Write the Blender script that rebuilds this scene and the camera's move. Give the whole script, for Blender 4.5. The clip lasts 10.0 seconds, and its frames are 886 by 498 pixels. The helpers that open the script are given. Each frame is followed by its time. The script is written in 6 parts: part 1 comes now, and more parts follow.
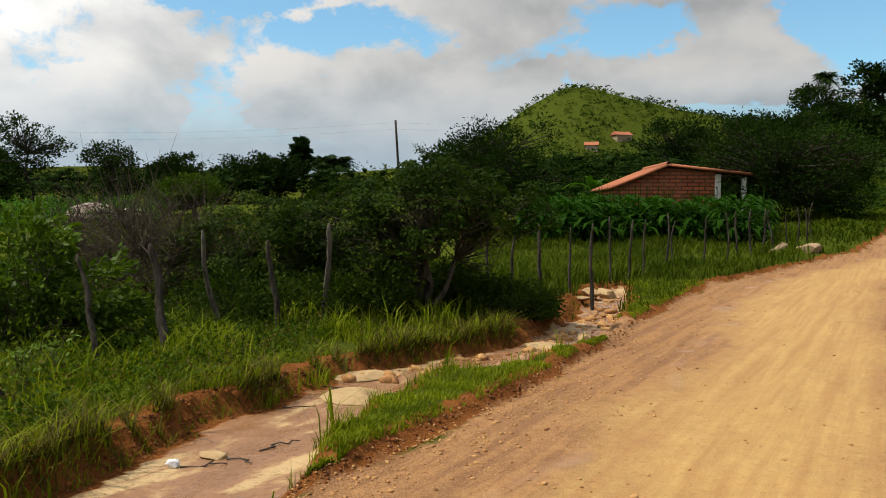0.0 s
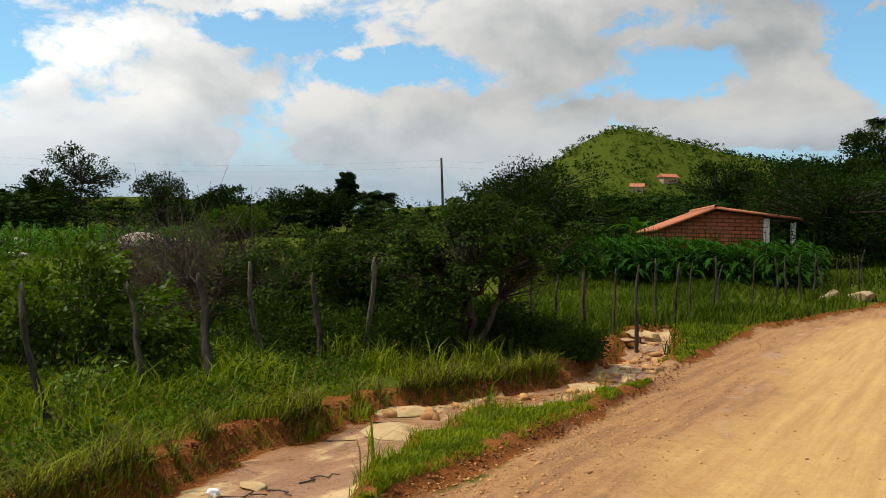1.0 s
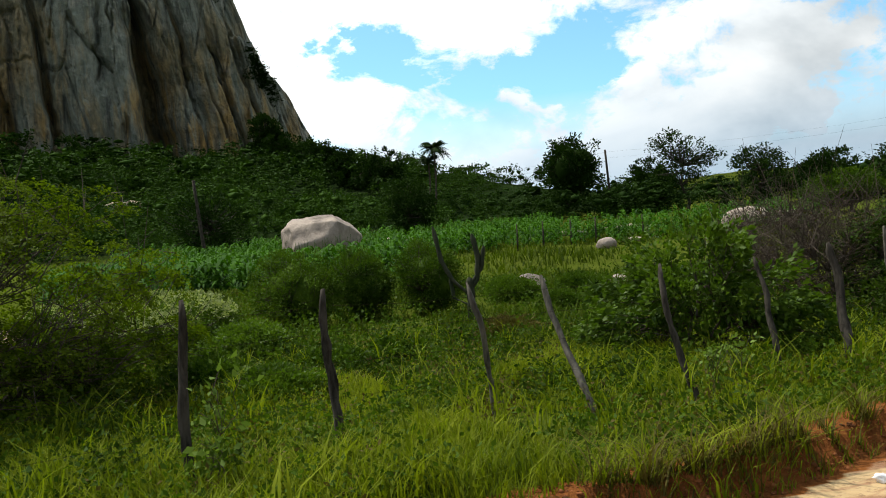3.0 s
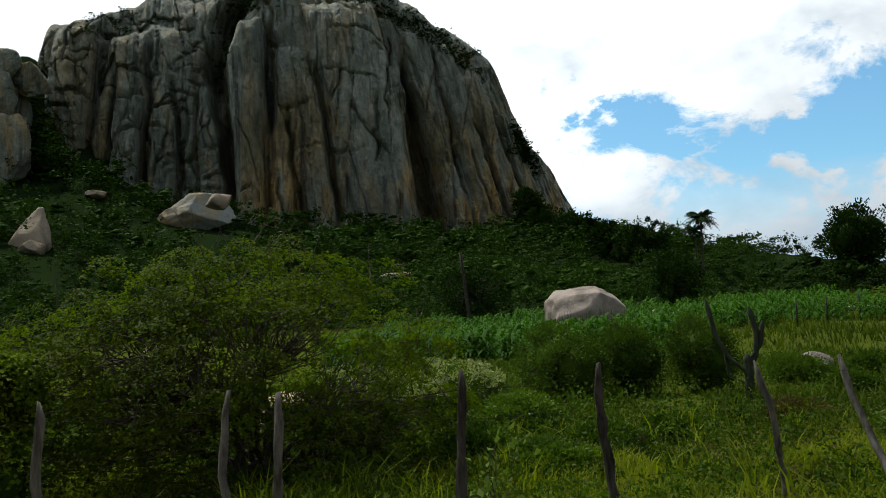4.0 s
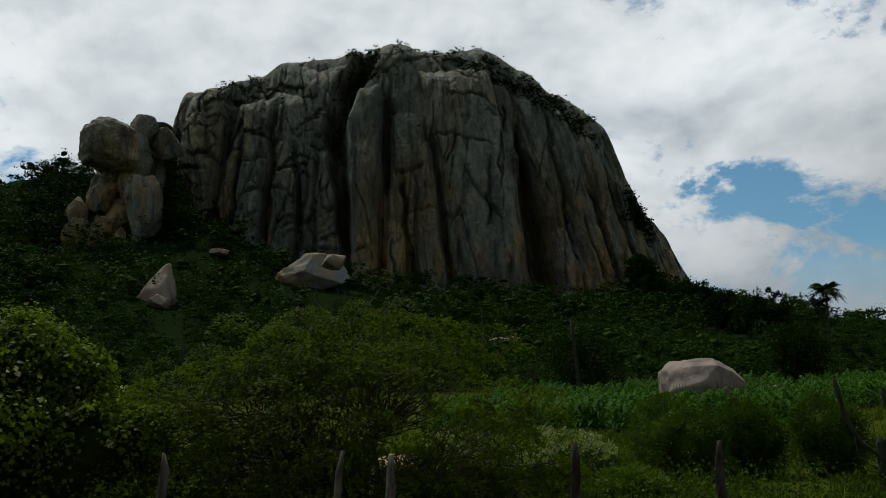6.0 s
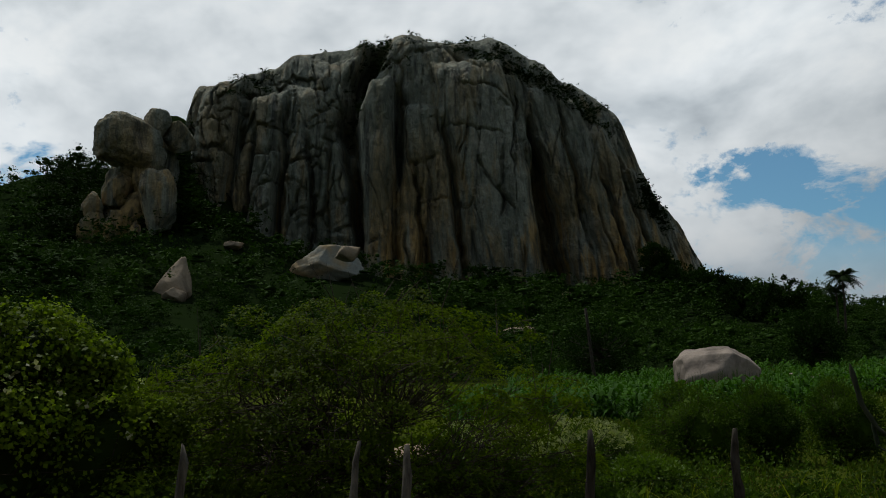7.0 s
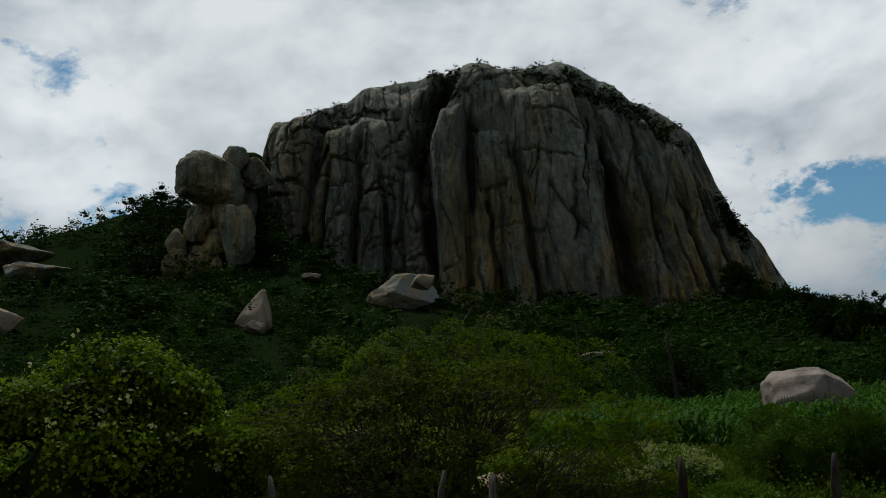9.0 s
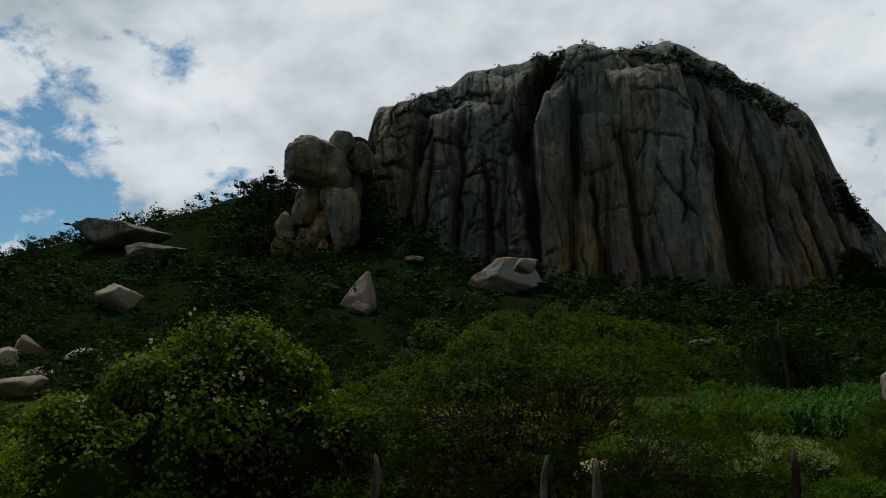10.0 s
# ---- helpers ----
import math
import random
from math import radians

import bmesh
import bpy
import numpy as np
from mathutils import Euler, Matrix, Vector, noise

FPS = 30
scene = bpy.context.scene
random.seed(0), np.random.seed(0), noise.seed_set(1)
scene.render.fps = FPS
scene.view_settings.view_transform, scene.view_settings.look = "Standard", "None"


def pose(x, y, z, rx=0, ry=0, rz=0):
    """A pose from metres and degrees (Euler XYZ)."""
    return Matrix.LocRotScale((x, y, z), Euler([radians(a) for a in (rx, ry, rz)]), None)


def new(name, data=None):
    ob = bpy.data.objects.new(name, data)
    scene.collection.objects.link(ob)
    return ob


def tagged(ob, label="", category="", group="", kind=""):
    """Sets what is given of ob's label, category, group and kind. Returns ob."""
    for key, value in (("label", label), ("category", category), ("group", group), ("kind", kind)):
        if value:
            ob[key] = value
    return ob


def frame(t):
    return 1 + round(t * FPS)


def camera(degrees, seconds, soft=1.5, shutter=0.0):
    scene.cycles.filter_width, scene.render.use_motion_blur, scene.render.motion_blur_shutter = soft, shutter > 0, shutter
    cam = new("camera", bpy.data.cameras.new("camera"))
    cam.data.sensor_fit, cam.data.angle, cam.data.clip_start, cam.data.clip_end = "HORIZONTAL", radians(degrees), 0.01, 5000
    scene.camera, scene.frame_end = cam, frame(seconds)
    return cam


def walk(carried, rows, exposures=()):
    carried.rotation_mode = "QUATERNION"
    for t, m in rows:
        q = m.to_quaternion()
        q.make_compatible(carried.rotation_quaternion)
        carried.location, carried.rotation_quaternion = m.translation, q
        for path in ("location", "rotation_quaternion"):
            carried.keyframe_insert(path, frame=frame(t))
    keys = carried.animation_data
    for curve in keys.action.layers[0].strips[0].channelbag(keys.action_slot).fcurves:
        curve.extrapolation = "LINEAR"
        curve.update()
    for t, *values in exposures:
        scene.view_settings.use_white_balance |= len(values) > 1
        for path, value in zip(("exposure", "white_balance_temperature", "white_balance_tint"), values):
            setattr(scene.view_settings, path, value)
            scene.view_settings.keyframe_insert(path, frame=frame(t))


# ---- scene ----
cam = camera(54.06, 10.0, 1.0)
PATH = [
    (0.0, pose(0.000, 0.000, 1.650, 87.99, -0.00, 0.07)),
    (0.5, pose(0.019, -0.021, 1.651, 89.39, -1.12, -3.21)),
    (1.0, pose(-0.029, 0.017, 1.635, 90.44, -1.45, 2.89)),
    (1.5, pose(-0.098, 0.033, 1.641, 89.00, -0.27, 11.33)),
    (2.0, pose(-0.182, 0.031, 1.639, 89.08, 0.28, 22.34)),
    (2.5, pose(-0.253, 0.007, 1.642, 89.38, 1.39, 33.25)),
    (3.0, pose(-0.283, -0.005, 1.645, 89.57, 3.80, 41.08)),
    (3.2, pose(-0.316, 0.006, 1.649, 90.52, 4.23, 45.03)),
    (4.3, pose(-0.425, -0.080, 1.661, 96.32, 1.63, 61.44)),
    (4.5, pose(-0.413, -0.095, 1.650, 96.83, 0.90, 63.21)),
    (5.0, pose(-0.427, -0.088, 1.658, 99.29, -0.01, 66.15)),
    (5.5, pose(-0.438, -0.082, 1.671, 100.01, 0.40, 64.66)),
    (5.7, pose(-0.427, -0.087, 1.676, 99.82, 0.32, 65.19)),
    (6.8, pose(-0.419, -0.096, 1.666, 99.25, 0.82, 64.79)),
    (7.0, pose(-0.403, -0.101, 1.672, 99.06, 0.87, 66.13)),
    (7.5, pose(-0.430, -0.101, 1.668, 99.68, 1.17, 66.96)),
    (8.0, pose(-0.425, -0.100, 1.666, 99.93, 1.37, 68.37)),
    (8.5, pose(-0.445, -0.099, 1.674, 99.43, 1.41, 68.36)),
    (9.0, pose(-0.440, -0.120, 1.678, 100.93, 1.73, 71.25)),
    (9.5, pose(-0.420, -0.130, 1.669, 100.70, 0.26, 74.74)),
    (10.0, pose(-0.439, -0.134, 1.680, 99.95, 0.10, 77.82)),
]
walk(cam, PATH, [(0.0, 0.24, 6700, 10), (1.0, 0.3, 6650, 9), (2.0, 0.24, 6450, 8), (2.5, 0.24, 6350, 7), (3.0, 0.47, 6300, 7), (4.3, -0.2, 6150, 7), (5.0, -0.56, 6150, 7), (5.5, -0.88, 6150, 7), (6.8, -1.02, 6150, 7), (10.0, -1.12, 6050, 6)])

# ---- sky and sun ----
SUN_AZ, SUN_EL = 98.0, 60.0      # degrees left of +y, and above the horizon


def nd(tree, kind, ins=()):
    """A node with its inputs linked or set, in order or by name."""
    n = tree.nodes.new(kind)
    items = ins.items() if isinstance(ins, dict) else enumerate(ins)
    for k, v in items:
        if v is None:
            continue
        if isinstance(v, bpy.types.NodeSocket):
            tree.links.new(v, n.inputs[k])
        else:
            n.inputs[k].default_value = v
    return n


def mth(tree, op, *ins):
    n = nd(tree, "ShaderNodeMath")
    n.operation = op
    for k, v in enumerate(ins):
        if isinstance(v, bpy.types.NodeSocket):
            tree.links.new(v, n.inputs[k])
        else:
            n.inputs[k].default_value = v
    return n.outputs[0]


def vmth(tree, op, *ins):
    n = tree.nodes.new("ShaderNodeVectorMath")
    n.operation = op
    for k, v in enumerate(ins):
        if isinstance(v, bpy.types.NodeSocket):
            tree.links.new(v, n.inputs[k])
        else:
            n.inputs[k].default_value = v
    return n.outputs[1] if op in ("DISTANCE", "LENGTH", "DOT_PRODUCT") else n.outputs[0]


def ramp(tree, fac, *stops):
    n = tree.nodes.new("ShaderNodeValToRGB")
    el = n.color_ramp.elements
    while len(el) < len(stops):
        el.new(0.5)
    for e, (p, c) in zip(el, stops):
        e.position = p
        e.color = (*c, 1) if len(c) == 3 else c
    tree.links.new(fac, n.inputs[0])
    return n.outputs[0]


def tnoise(tree, vec, scale, detail=4.0, rough=0.55, distort=0.0):
    n = nd(tree, "ShaderNodeTexNoise", {"Vector": vec, "Scale": scale, "Detail": detail, "Roughness": rough, "Distortion": distort})
    return n.outputs["Fac"]


def mixc(tree, fac, a, b, blend="MIX"):
    n = tree.nodes.new("ShaderNodeMix")
    n.data_type, n.blend_type = "RGBA", blend
    for k, v in ((0, fac), (6, a), (7, b)):
        if isinstance(v, bpy.types.NodeSocket):
            tree.links.new(v, n.inputs[k])
        else:
            n.inputs[k].default_value = v if k == 0 else (*v, 1)
    return n.outputs[2]


def build_sky():
    w = bpy.data.worlds.new("sky")
    scene.world = w
    w.use_nodes = True
    t = w.node_tree
    t.nodes.clear()
    co = nd(t, "ShaderNodeTexCoord").outputs["Generated"]
    sky = t.nodes.new("ShaderNodeTexSky")
    sky.sky_type, sky.sun_disc = "NISHITA", False
    sky.sun_elevation, sky.sun_rotation = radians(SUN_EL), radians(-SUN_AZ)
    sky.air_density, sky.dust_density = 1.0, 0.6
    sep = nd(t, "ShaderNodeSeparateXYZ", [co]).outputs
    az = mth(t, "MULTIPLY", mth(t, "ARCTAN2", mth(t, "MULTIPLY", sep[0], -1.0), sep[1]), 57.2958)
    el = mth(t, "MULTIPLY", mth(t, "ARCSINE", sep[2]), 57.2958)
    q = vmth(t, "MULTIPLY", co, (1.0, 1.0, 1.6))
    big = tnoise(t, q, 4.6, 9.0, 0.53, 0.15)
    lit = tnoise(t, vmth(t, "ADD", q, (-0.012, 0.0, 0.055)), 4.6, 5.0, 0.5, 0.2)
    # openings in the cloud: azimuth, elevation, half width, half height
    hole = None
    wob = mth(t, "MULTIPLY", mth(t, "SUBTRACT", tnoise(t, q, 8.0, 6.0, 0.65), 0.5), 16.0)
    for a, e, rx, ry in ((16.5, 14.2, 7.0, 1.5), (6.0, 12.2, 7.0, 2.0), (-10.5, 12.0, 6.5, 2.6), (-25.5, 11.5, 4.5, 5.0), (-8.0, 15.5, 9.0, 1.6),
                         (42.8, 12.4, 6.5, 2.3), (35.0, 10.6, 7.0, 2.0), (103.4, 14.8, 6.0, 8.0), (-20.0, 6.0, 9.0, 1.6)):
        dx = mth(t, "DIVIDE", mth(t, "SUBTRACT", mth(t, "ADD", az, wob), a), rx)
        dy = mth(t, "DIVIDE", mth(t, "SUBTRACT", mth(t, "ADD", el, mth(t, "MULTIPLY", wob, 0.35)), e), ry)
        v = mth(t, "MAXIMUM", mth(t, "SUBTRACT", 1.0, mth(t, "ADD", mth(t, "MULTIPLY", dx, dx), mth(t, "MULTIPLY", dy, dy))), 0.0)
        hole = v if hole is None else mth(t, "MAXIMUM", hole, v)
    solid = None
    for a, e, rx, ry in ((72.0, 24.0, 27.0, 9.0), (84.0, 18.0, 9.0, 6.0)):      # closed bank of cloud over the great rock
        dx, dy = mth(t, "DIVIDE", mth(t, "SUBTRACT", az, a), rx), mth(t, "DIVIDE", mth(t, "SUBTRACT", el, e), ry)
        v = mth(t, "MAXIMUM", mth(t, "SUBTRACT", 1.0, mth(t, "ADD", mth(t, "MULTIPLY", dx, dx), mth(t, "MULTIPLY", dy, dy))), 0.0)
        solid = v if solid is None else mth(t, "MAXIMUM", solid, v)
    rag = mth(t, "ADD", mth(t, "MULTIPLY", mth(t, "SUBTRACT", big, 0.5), 2.8), mth(t, "MULTIPLY", mth(t, "SUBTRACT", tnoise(t, q, 12.0, 9.0, 0.68, 0.3), 0.5), 1.9))
    over = ramp(t, sep[2], (0.46, (0, 0, 0)), (0.62, (1, 1, 1)))
    dens = mth(t, "SUBTRACT", mth(t, "ADD", mth(t, "ADD", rag, 0.72), mth(t, "MULTIPLY", solid, 0.7)), mth(t, "ADD", mth(t, "MULTIPLY", hole, 0.68), mth(t, "MULTIPLY", over, 0.42)))
    cover = ramp(t, dens, (0.28, (0, 0, 0)), (0.57, (1, 1, 1)))
    # cloud brightness: lit crests and grey undersides
    shade = mth(t, "ADD", mth(t, "MULTIPLY", mth(t, "SUBTRACT", big, lit), 2.8), 0.70)
    shade = mth(t, "SUBTRACT", shade, mth(t, "MULTIPLY", mth(t, "SUBTRACT", tnoise(t, q, 2.2, 4.0, 0.5), 0.5), 0.8))
    cloud = ramp(t, shade, (0.0, (0.40, 0.43, 0.46)), (0.35, (0.62, 0.65, 0.67)), (0.8, (0.90, 0.91, 0.91)), (1.0, (1.0, 0.99, 0.97)))
    toward = mth(t, "MAXIMUM", vmth(t, "DOT_PRODUCT", co, tuple(Vector((-math.sin(radians(SUN_AZ)) * math.cos(radians(SUN_EL)), math.cos(radians(SUN_AZ)) * math.cos(radians(SUN_EL)), math.sin(radians(SUN_EL)))))), 0.0)
    glow = mth(t, "ADD", 0.66, mth(t, "MINIMUM", mth(t, "MULTIPLY", mth(t, "POWER", toward, 1.9), 4.1), 1.5))
    glow = mth(t, "MULTIPLY", glow, mth(t, "SUBTRACT", 1.0, mth(t, "MULTIPLY", mth(t, "MINIMUM", solid, 0.5), 0.16)))      # the bank is thick and grey
    cloud = vmth(t, "SCALE", cloud, (0, 0, 0))
    sc = cloud.node
    t.links.new(glow, sc.inputs["Scale"])
    blue = vmth(t, "MULTIPLY", sky.outputs[0], (0.112, 0.168, 0.180))
    blue = mixc(t, 0.12, blue, (0.42, 0.57, 0.68))
    low = ramp(t, sep[2], (0.03, (1, 1, 1)), (0.17, (0, 0, 0)))
    cover = mth(t, "MAXIMUM", cover, ramp(t, sep[2], (0.08, (1, 1, 1)), (0.16, (0, 0, 0))))
    haze = mixc(t, mth(t, "MULTIPLY", low, 0.80), cloud, (0.36, 0.52, 0.67))
    col = mixc(t, cover, blue, haze)
    bg = nd(t, "ShaderNodeBackground", {"Color": col, "Strength": 0.8})
    out = t.nodes.new("ShaderNodeOutputWorld")
    t.links.new(bg.outputs[0], out.inputs[0])


build_sky()
sun = new("sun", bpy.data.lights.new("sun", "SUN"))
sun.data.energy, sun.data.angle, sun.data.color = 4.9, radians(0.6), (1.0, 0.95, 0.86)
sun.matrix_world = pose(0, 0, 60, 90 - SUN_EL, 0, 180 + SUN_AZ)


# ---- materials ----
def material(name, build, rough=0.8, spec=0.3):
    m = bpy.data.materials.new(name)
    m.use_nodes = True
    t = m.node_tree
    bs = t.nodes["Principled BSDF"]
    bs.inputs["Roughness"].default_value = rough
    bs.inputs["Specular IOR Level"].default_value = spec
    build(t, bs)
    return m


def bump(t, bs, height, strength=0.5, dist=0.02):
    b = nd(t, "ShaderNodeBump", {"Strength": strength, "Distance": dist, "Height": height})
    t.links.new(b.outputs[0], bs.inputs["Normal"])


def where(t):
    return nd(t, "ShaderNodeNewGeometry").outputs["Position"]


def local(t):
    return nd(t, "ShaderNodeTexCoord").outputs["Object"]


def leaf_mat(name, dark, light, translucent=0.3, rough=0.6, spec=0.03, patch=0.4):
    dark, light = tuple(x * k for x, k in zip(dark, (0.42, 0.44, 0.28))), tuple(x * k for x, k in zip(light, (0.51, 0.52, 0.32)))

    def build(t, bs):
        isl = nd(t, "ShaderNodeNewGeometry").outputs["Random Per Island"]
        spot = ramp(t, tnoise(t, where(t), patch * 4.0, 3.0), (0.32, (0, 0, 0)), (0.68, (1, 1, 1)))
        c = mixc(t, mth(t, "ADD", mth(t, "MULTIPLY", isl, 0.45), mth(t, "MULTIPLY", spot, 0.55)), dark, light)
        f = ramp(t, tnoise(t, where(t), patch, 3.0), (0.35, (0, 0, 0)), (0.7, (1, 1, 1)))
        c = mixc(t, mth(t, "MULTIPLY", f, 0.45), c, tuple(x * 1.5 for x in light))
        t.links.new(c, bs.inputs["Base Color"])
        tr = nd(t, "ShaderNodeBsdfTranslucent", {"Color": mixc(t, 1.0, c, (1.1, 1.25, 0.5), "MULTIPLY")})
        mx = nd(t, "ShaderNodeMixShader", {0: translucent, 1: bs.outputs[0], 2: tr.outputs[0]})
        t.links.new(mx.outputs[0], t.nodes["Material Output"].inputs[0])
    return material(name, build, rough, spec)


M = {}
M["leaf_dark"] = leaf_mat("leaf_dark", (0.014, 0.036, 0.005), (0.070, 0.108, 0.018))
M["leaf_mid"] = leaf_mat("leaf_mid", (0.022, 0.060, 0.006), (0.105, 0.165, 0.020))
M["leaf_bright"] = leaf_mat("leaf_bright", (0.016, 0.050, 0.005), (0.125, 0.195, 0.022), 0.35, 0.5, 0.08)
M["leaf_vine"] = leaf_mat("leaf_vine", (0.014, 0.050, 0.003), (0.310, 0.400, 0.030), 0.45, 0.5, 0.03)
M["leaf_thorn"] = leaf_mat("leaf_thorn", (0.009, 0.027, 0.004), (0.050, 0.086, 0.012), 0.25)
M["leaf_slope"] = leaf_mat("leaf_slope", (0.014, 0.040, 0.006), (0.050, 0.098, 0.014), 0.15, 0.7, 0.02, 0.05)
M["leaf_pale"] = leaf_mat("leaf_pale", (0.05, 0.11, 0.02), (0.24, 0.32, 0.11), 0.3)
M["leaf_acacia"] = leaf_mat("leaf_acacia", (0.014, 0.036, 0.002), (0.145, 0.190, 0.012), 0.5)
M["leaf_dry"] = leaf_mat("leaf_dry", (0.090, 0.070, 0.025), (0.150, 0.120, 0.045), 0.2)
# darker copy of leaf_slope: shade over these trees is put into the colour
M["leaf_far_shaded"] = leaf_mat("leaf_far_shaded", (0.010, 0.028, 0.005), (0.028, 0.056, 0.010), 0.15, 0.7, 0.02, 0.05)
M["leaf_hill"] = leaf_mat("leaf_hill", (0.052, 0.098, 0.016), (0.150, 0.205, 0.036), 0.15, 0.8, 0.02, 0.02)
M["corn"] = leaf_mat("corn", (0.010, 0.048, 0.004), (0.076, 0.180, 0.013), 0.3, 0.6, 0.03)
M["corn_dark"] = leaf_mat("corn_dark", (0.010, 0.040, 0.004), (0.032, 0.092, 0.009), 0.25, 0.7, 0.02)
M["grass"] = leaf_mat("grass", (0.062, 0.118, 0.006), (0.320, 0.350, 0.022), 0.35, 0.6, 0.04, 0.6)
M["grass_far"] = leaf_mat("grass_far", (0.028, 0.058, 0.004), (0.108, 0.140, 0.011), 0.3, 0.65, 0.03, 0.25)
M["petal"] = leaf_mat("petal", (0.62, 0.55, 0.55), (0.80, 0.76, 0.74), 0.3)
M["cream"] = leaf_mat("cream", (0.28, 0.32, 0.19), (0.44, 0.46, 0.31), 0.3)
M["palm"] = leaf_mat("palm", (0.014, 0.032, 0.008), (0.030, 0.058, 0.014), 0.1)


def bark_mat(name, a, b, scale=14.0):
    def build(t, bs):
        p = where(t)
        st = vmth(t, "MULTIPLY", p, (1.0, 1.0, 0.22))
        n = tnoise(t, st, scale, 6.0, 0.65)
        c = mixc(t, ramp(t, n, (0.35, (0, 0, 0)), (0.65, (1, 1, 1))), a, b)
        c = mixc(t, ramp(t, tnoise(t, p, 2.5, 2.0), (0.5, (0, 0, 0)), (0.8, (0.6, 0.6, 0.6))), c, tuple(x * 0.45 for x in a))
        t.links.new(c, bs.inputs["Base Color"])
        bump(t, bs, n, 0.8, 0.01)
    return material(name, build, 0.9, 0.05)


M["bark"] = bark_mat("bark", (0.030, 0.023, 0.017), (0.078, 0.062, 0.047))
M["twig"] = bark_mat("twig", (0.034, 0.024, 0.017), (0.080, 0.060, 0.045))
M["post_wood"] = bark_mat("post_wood", (0.015, 0.012, 0.009), (0.064, 0.054, 0.042), 18.0)
M["post_pale"] = bark_mat("post_pale", (0.036, 0.031, 0.024), (0.130, 0.114, 0.090), 18.0)
M["pole_wood"] = bark_mat("pole_wood", (0.090, 0.080, 0.072), (0.180, 0.165, 0.150), 8.0)
M["cactus"] = bark_mat("cactus", (0.018, 0.024, 0.012), (0.050, 0.048, 0.030), 9.0)
M["wire"] = material("wire", lambda t, bs: t.links.new(ramp(t, tnoise(t, where(t), 30.0), (0.4, (0.012, 0.008, 0.006)), (0.7, (0.030, 0.020, 0.015))), bs.inputs["Base Color"]), 0.9, 0.02)


def mixf(t, fac, a, b):
    """A plain number between a and b."""
    return mth(t, "ADD", mth(t, "MULTIPLY", a, mth(t, "SUBTRACT", 1.0, fac)), mth(t, "MULTIPLY", b, fac))


def earth_build(t, bs):
    """Weedy red soil, the packed road and the scoured wash, blending where they meet."""
    p = where(t)

    def attr(name):
        n = nd(t, "ShaderNodeAttribute")
        n.attribute_name = name
        return n.outputs["Fac"]
    n1, n2, n3, n5 = tnoise(t, p, 0.7, 5.0, 0.6), tnoise(t, p, 6.0, 6.0, 0.65), tnoise(t, p, 60.0, 4.0, 0.6), tnoise(t, p, 17.0, 5.0, 0.7)
    # soil
    green = mixc(t, n2, (0.022, 0.034, 0.004), (0.066, 0.080, 0.009))
    green = mixc(t, ramp(t, tnoise(t, p, 0.35, 5.0), (0.45, (0, 0, 0)), (0.65, (0.7, 0.7, 0.7))), green, (0.055, 0.064, 0.010))
    # under the woods the ground goes near black, tree shade mixed into its colour
    green = mixc(t, attr("brush_shade"), green, (0.010, 0.017, 0.005))
    red = mixc(t, n2, (0.055, 0.018, 0.006), (0.260, 0.094, 0.026))
    f = mth(t, "ADD", attr("bare"), mth(t, "MULTIPLY", mth(t, "SUBTRACT", n2, 0.5), 0.7))
    soil = mixc(t, ramp(t, f, (0.35, (0, 0, 0)), (0.6, (1, 1, 1))), green, red)
    sep = nd(t, "ShaderNodeSeparateXYZ", [p]).outputs
    u = mth(t, "SUBTRACT", mth(t, "MULTIPLY", sep[0], 0.88), mth(t, "MULTIPLY", sep[1], 0.47))
    v = mth(t, "ADD", mth(t, "MULTIPLY", sep[0], 0.47), mth(t, "MULTIPLY", sep[1], 0.88))
    run = tnoise(t, nd(t, "ShaderNodeCombineXYZ", [mth(t, "MULTIPLY", u, 2.4), mth(t, "MULTIPLY", v, 0.22), 0.0]).outputs[0], 1.0, 5.0, 0.6)
    # road: yellow earth where wheels run, red rubble and wet silt along the sides
    track, wet = attr("track"), attr("wet")
    rub = mixc(t, n2, (0.180, 0.078, 0.025), (0.370, 0.190, 0.070))
    tan = mixc(t, n2, (0.290, 0.164, 0.047), (0.406, 0.250, 0.086))
    f = mth(t, "ADD", mth(t, "ADD", track, mth(t, "MULTIPLY", mth(t, "SUBTRACT", run, 0.5), 1.3)), mth(t, "MULTIPLY", mth(t, "SUBTRACT", mth(t, "ADD", n1, mth(t, "MULTIPLY", n2, 0.35)), 0.67), 1.5))
    streak = tnoise(t, nd(t, "ShaderNodeCombineXYZ", [mth(t, "MULTIPLY", u, 7.0), mth(t, "MULTIPLY", v, 0.35), 0.0]).outputs[0], 1.0, 6.0, 0.65, 0.2)
    tan = mixc(t, ramp(t, streak, (0.40, (0, 0, 0)), (0.62, (0.75, 0.75, 0.75))), tan, (0.255, 0.128, 0.040))
    rub = mixc(t, ramp(t, streak, (0.42, (0.7, 0.7, 0.7)), (0.56, (0, 0, 0))), rub, (0.145, 0.060, 0.022))
    c = mixc(t, ramp(t, f, (0.1, (0, 0, 0)), (0.95, (1, 1, 1))), rub, tan)
    loose = mth(t, "SUBTRACT", 1.0, mth(t, "MULTIPLY", track, 0.6))
    c = mixc(t, mth(t, "MULTIPLY", ramp(t, n3, (0.56, (0, 0, 0)), (0.72, (0.6, 0.6, 0.6))), loose), c, (0.44, 0.30, 0.15))
    c = mixc(t, mth(t, "MULTIPLY", ramp(t, n3, (0.30, (0.75, 0.75, 0.75)), (0.44, (0, 0, 0))), loose), c, (0.13, 0.052, 0.018))
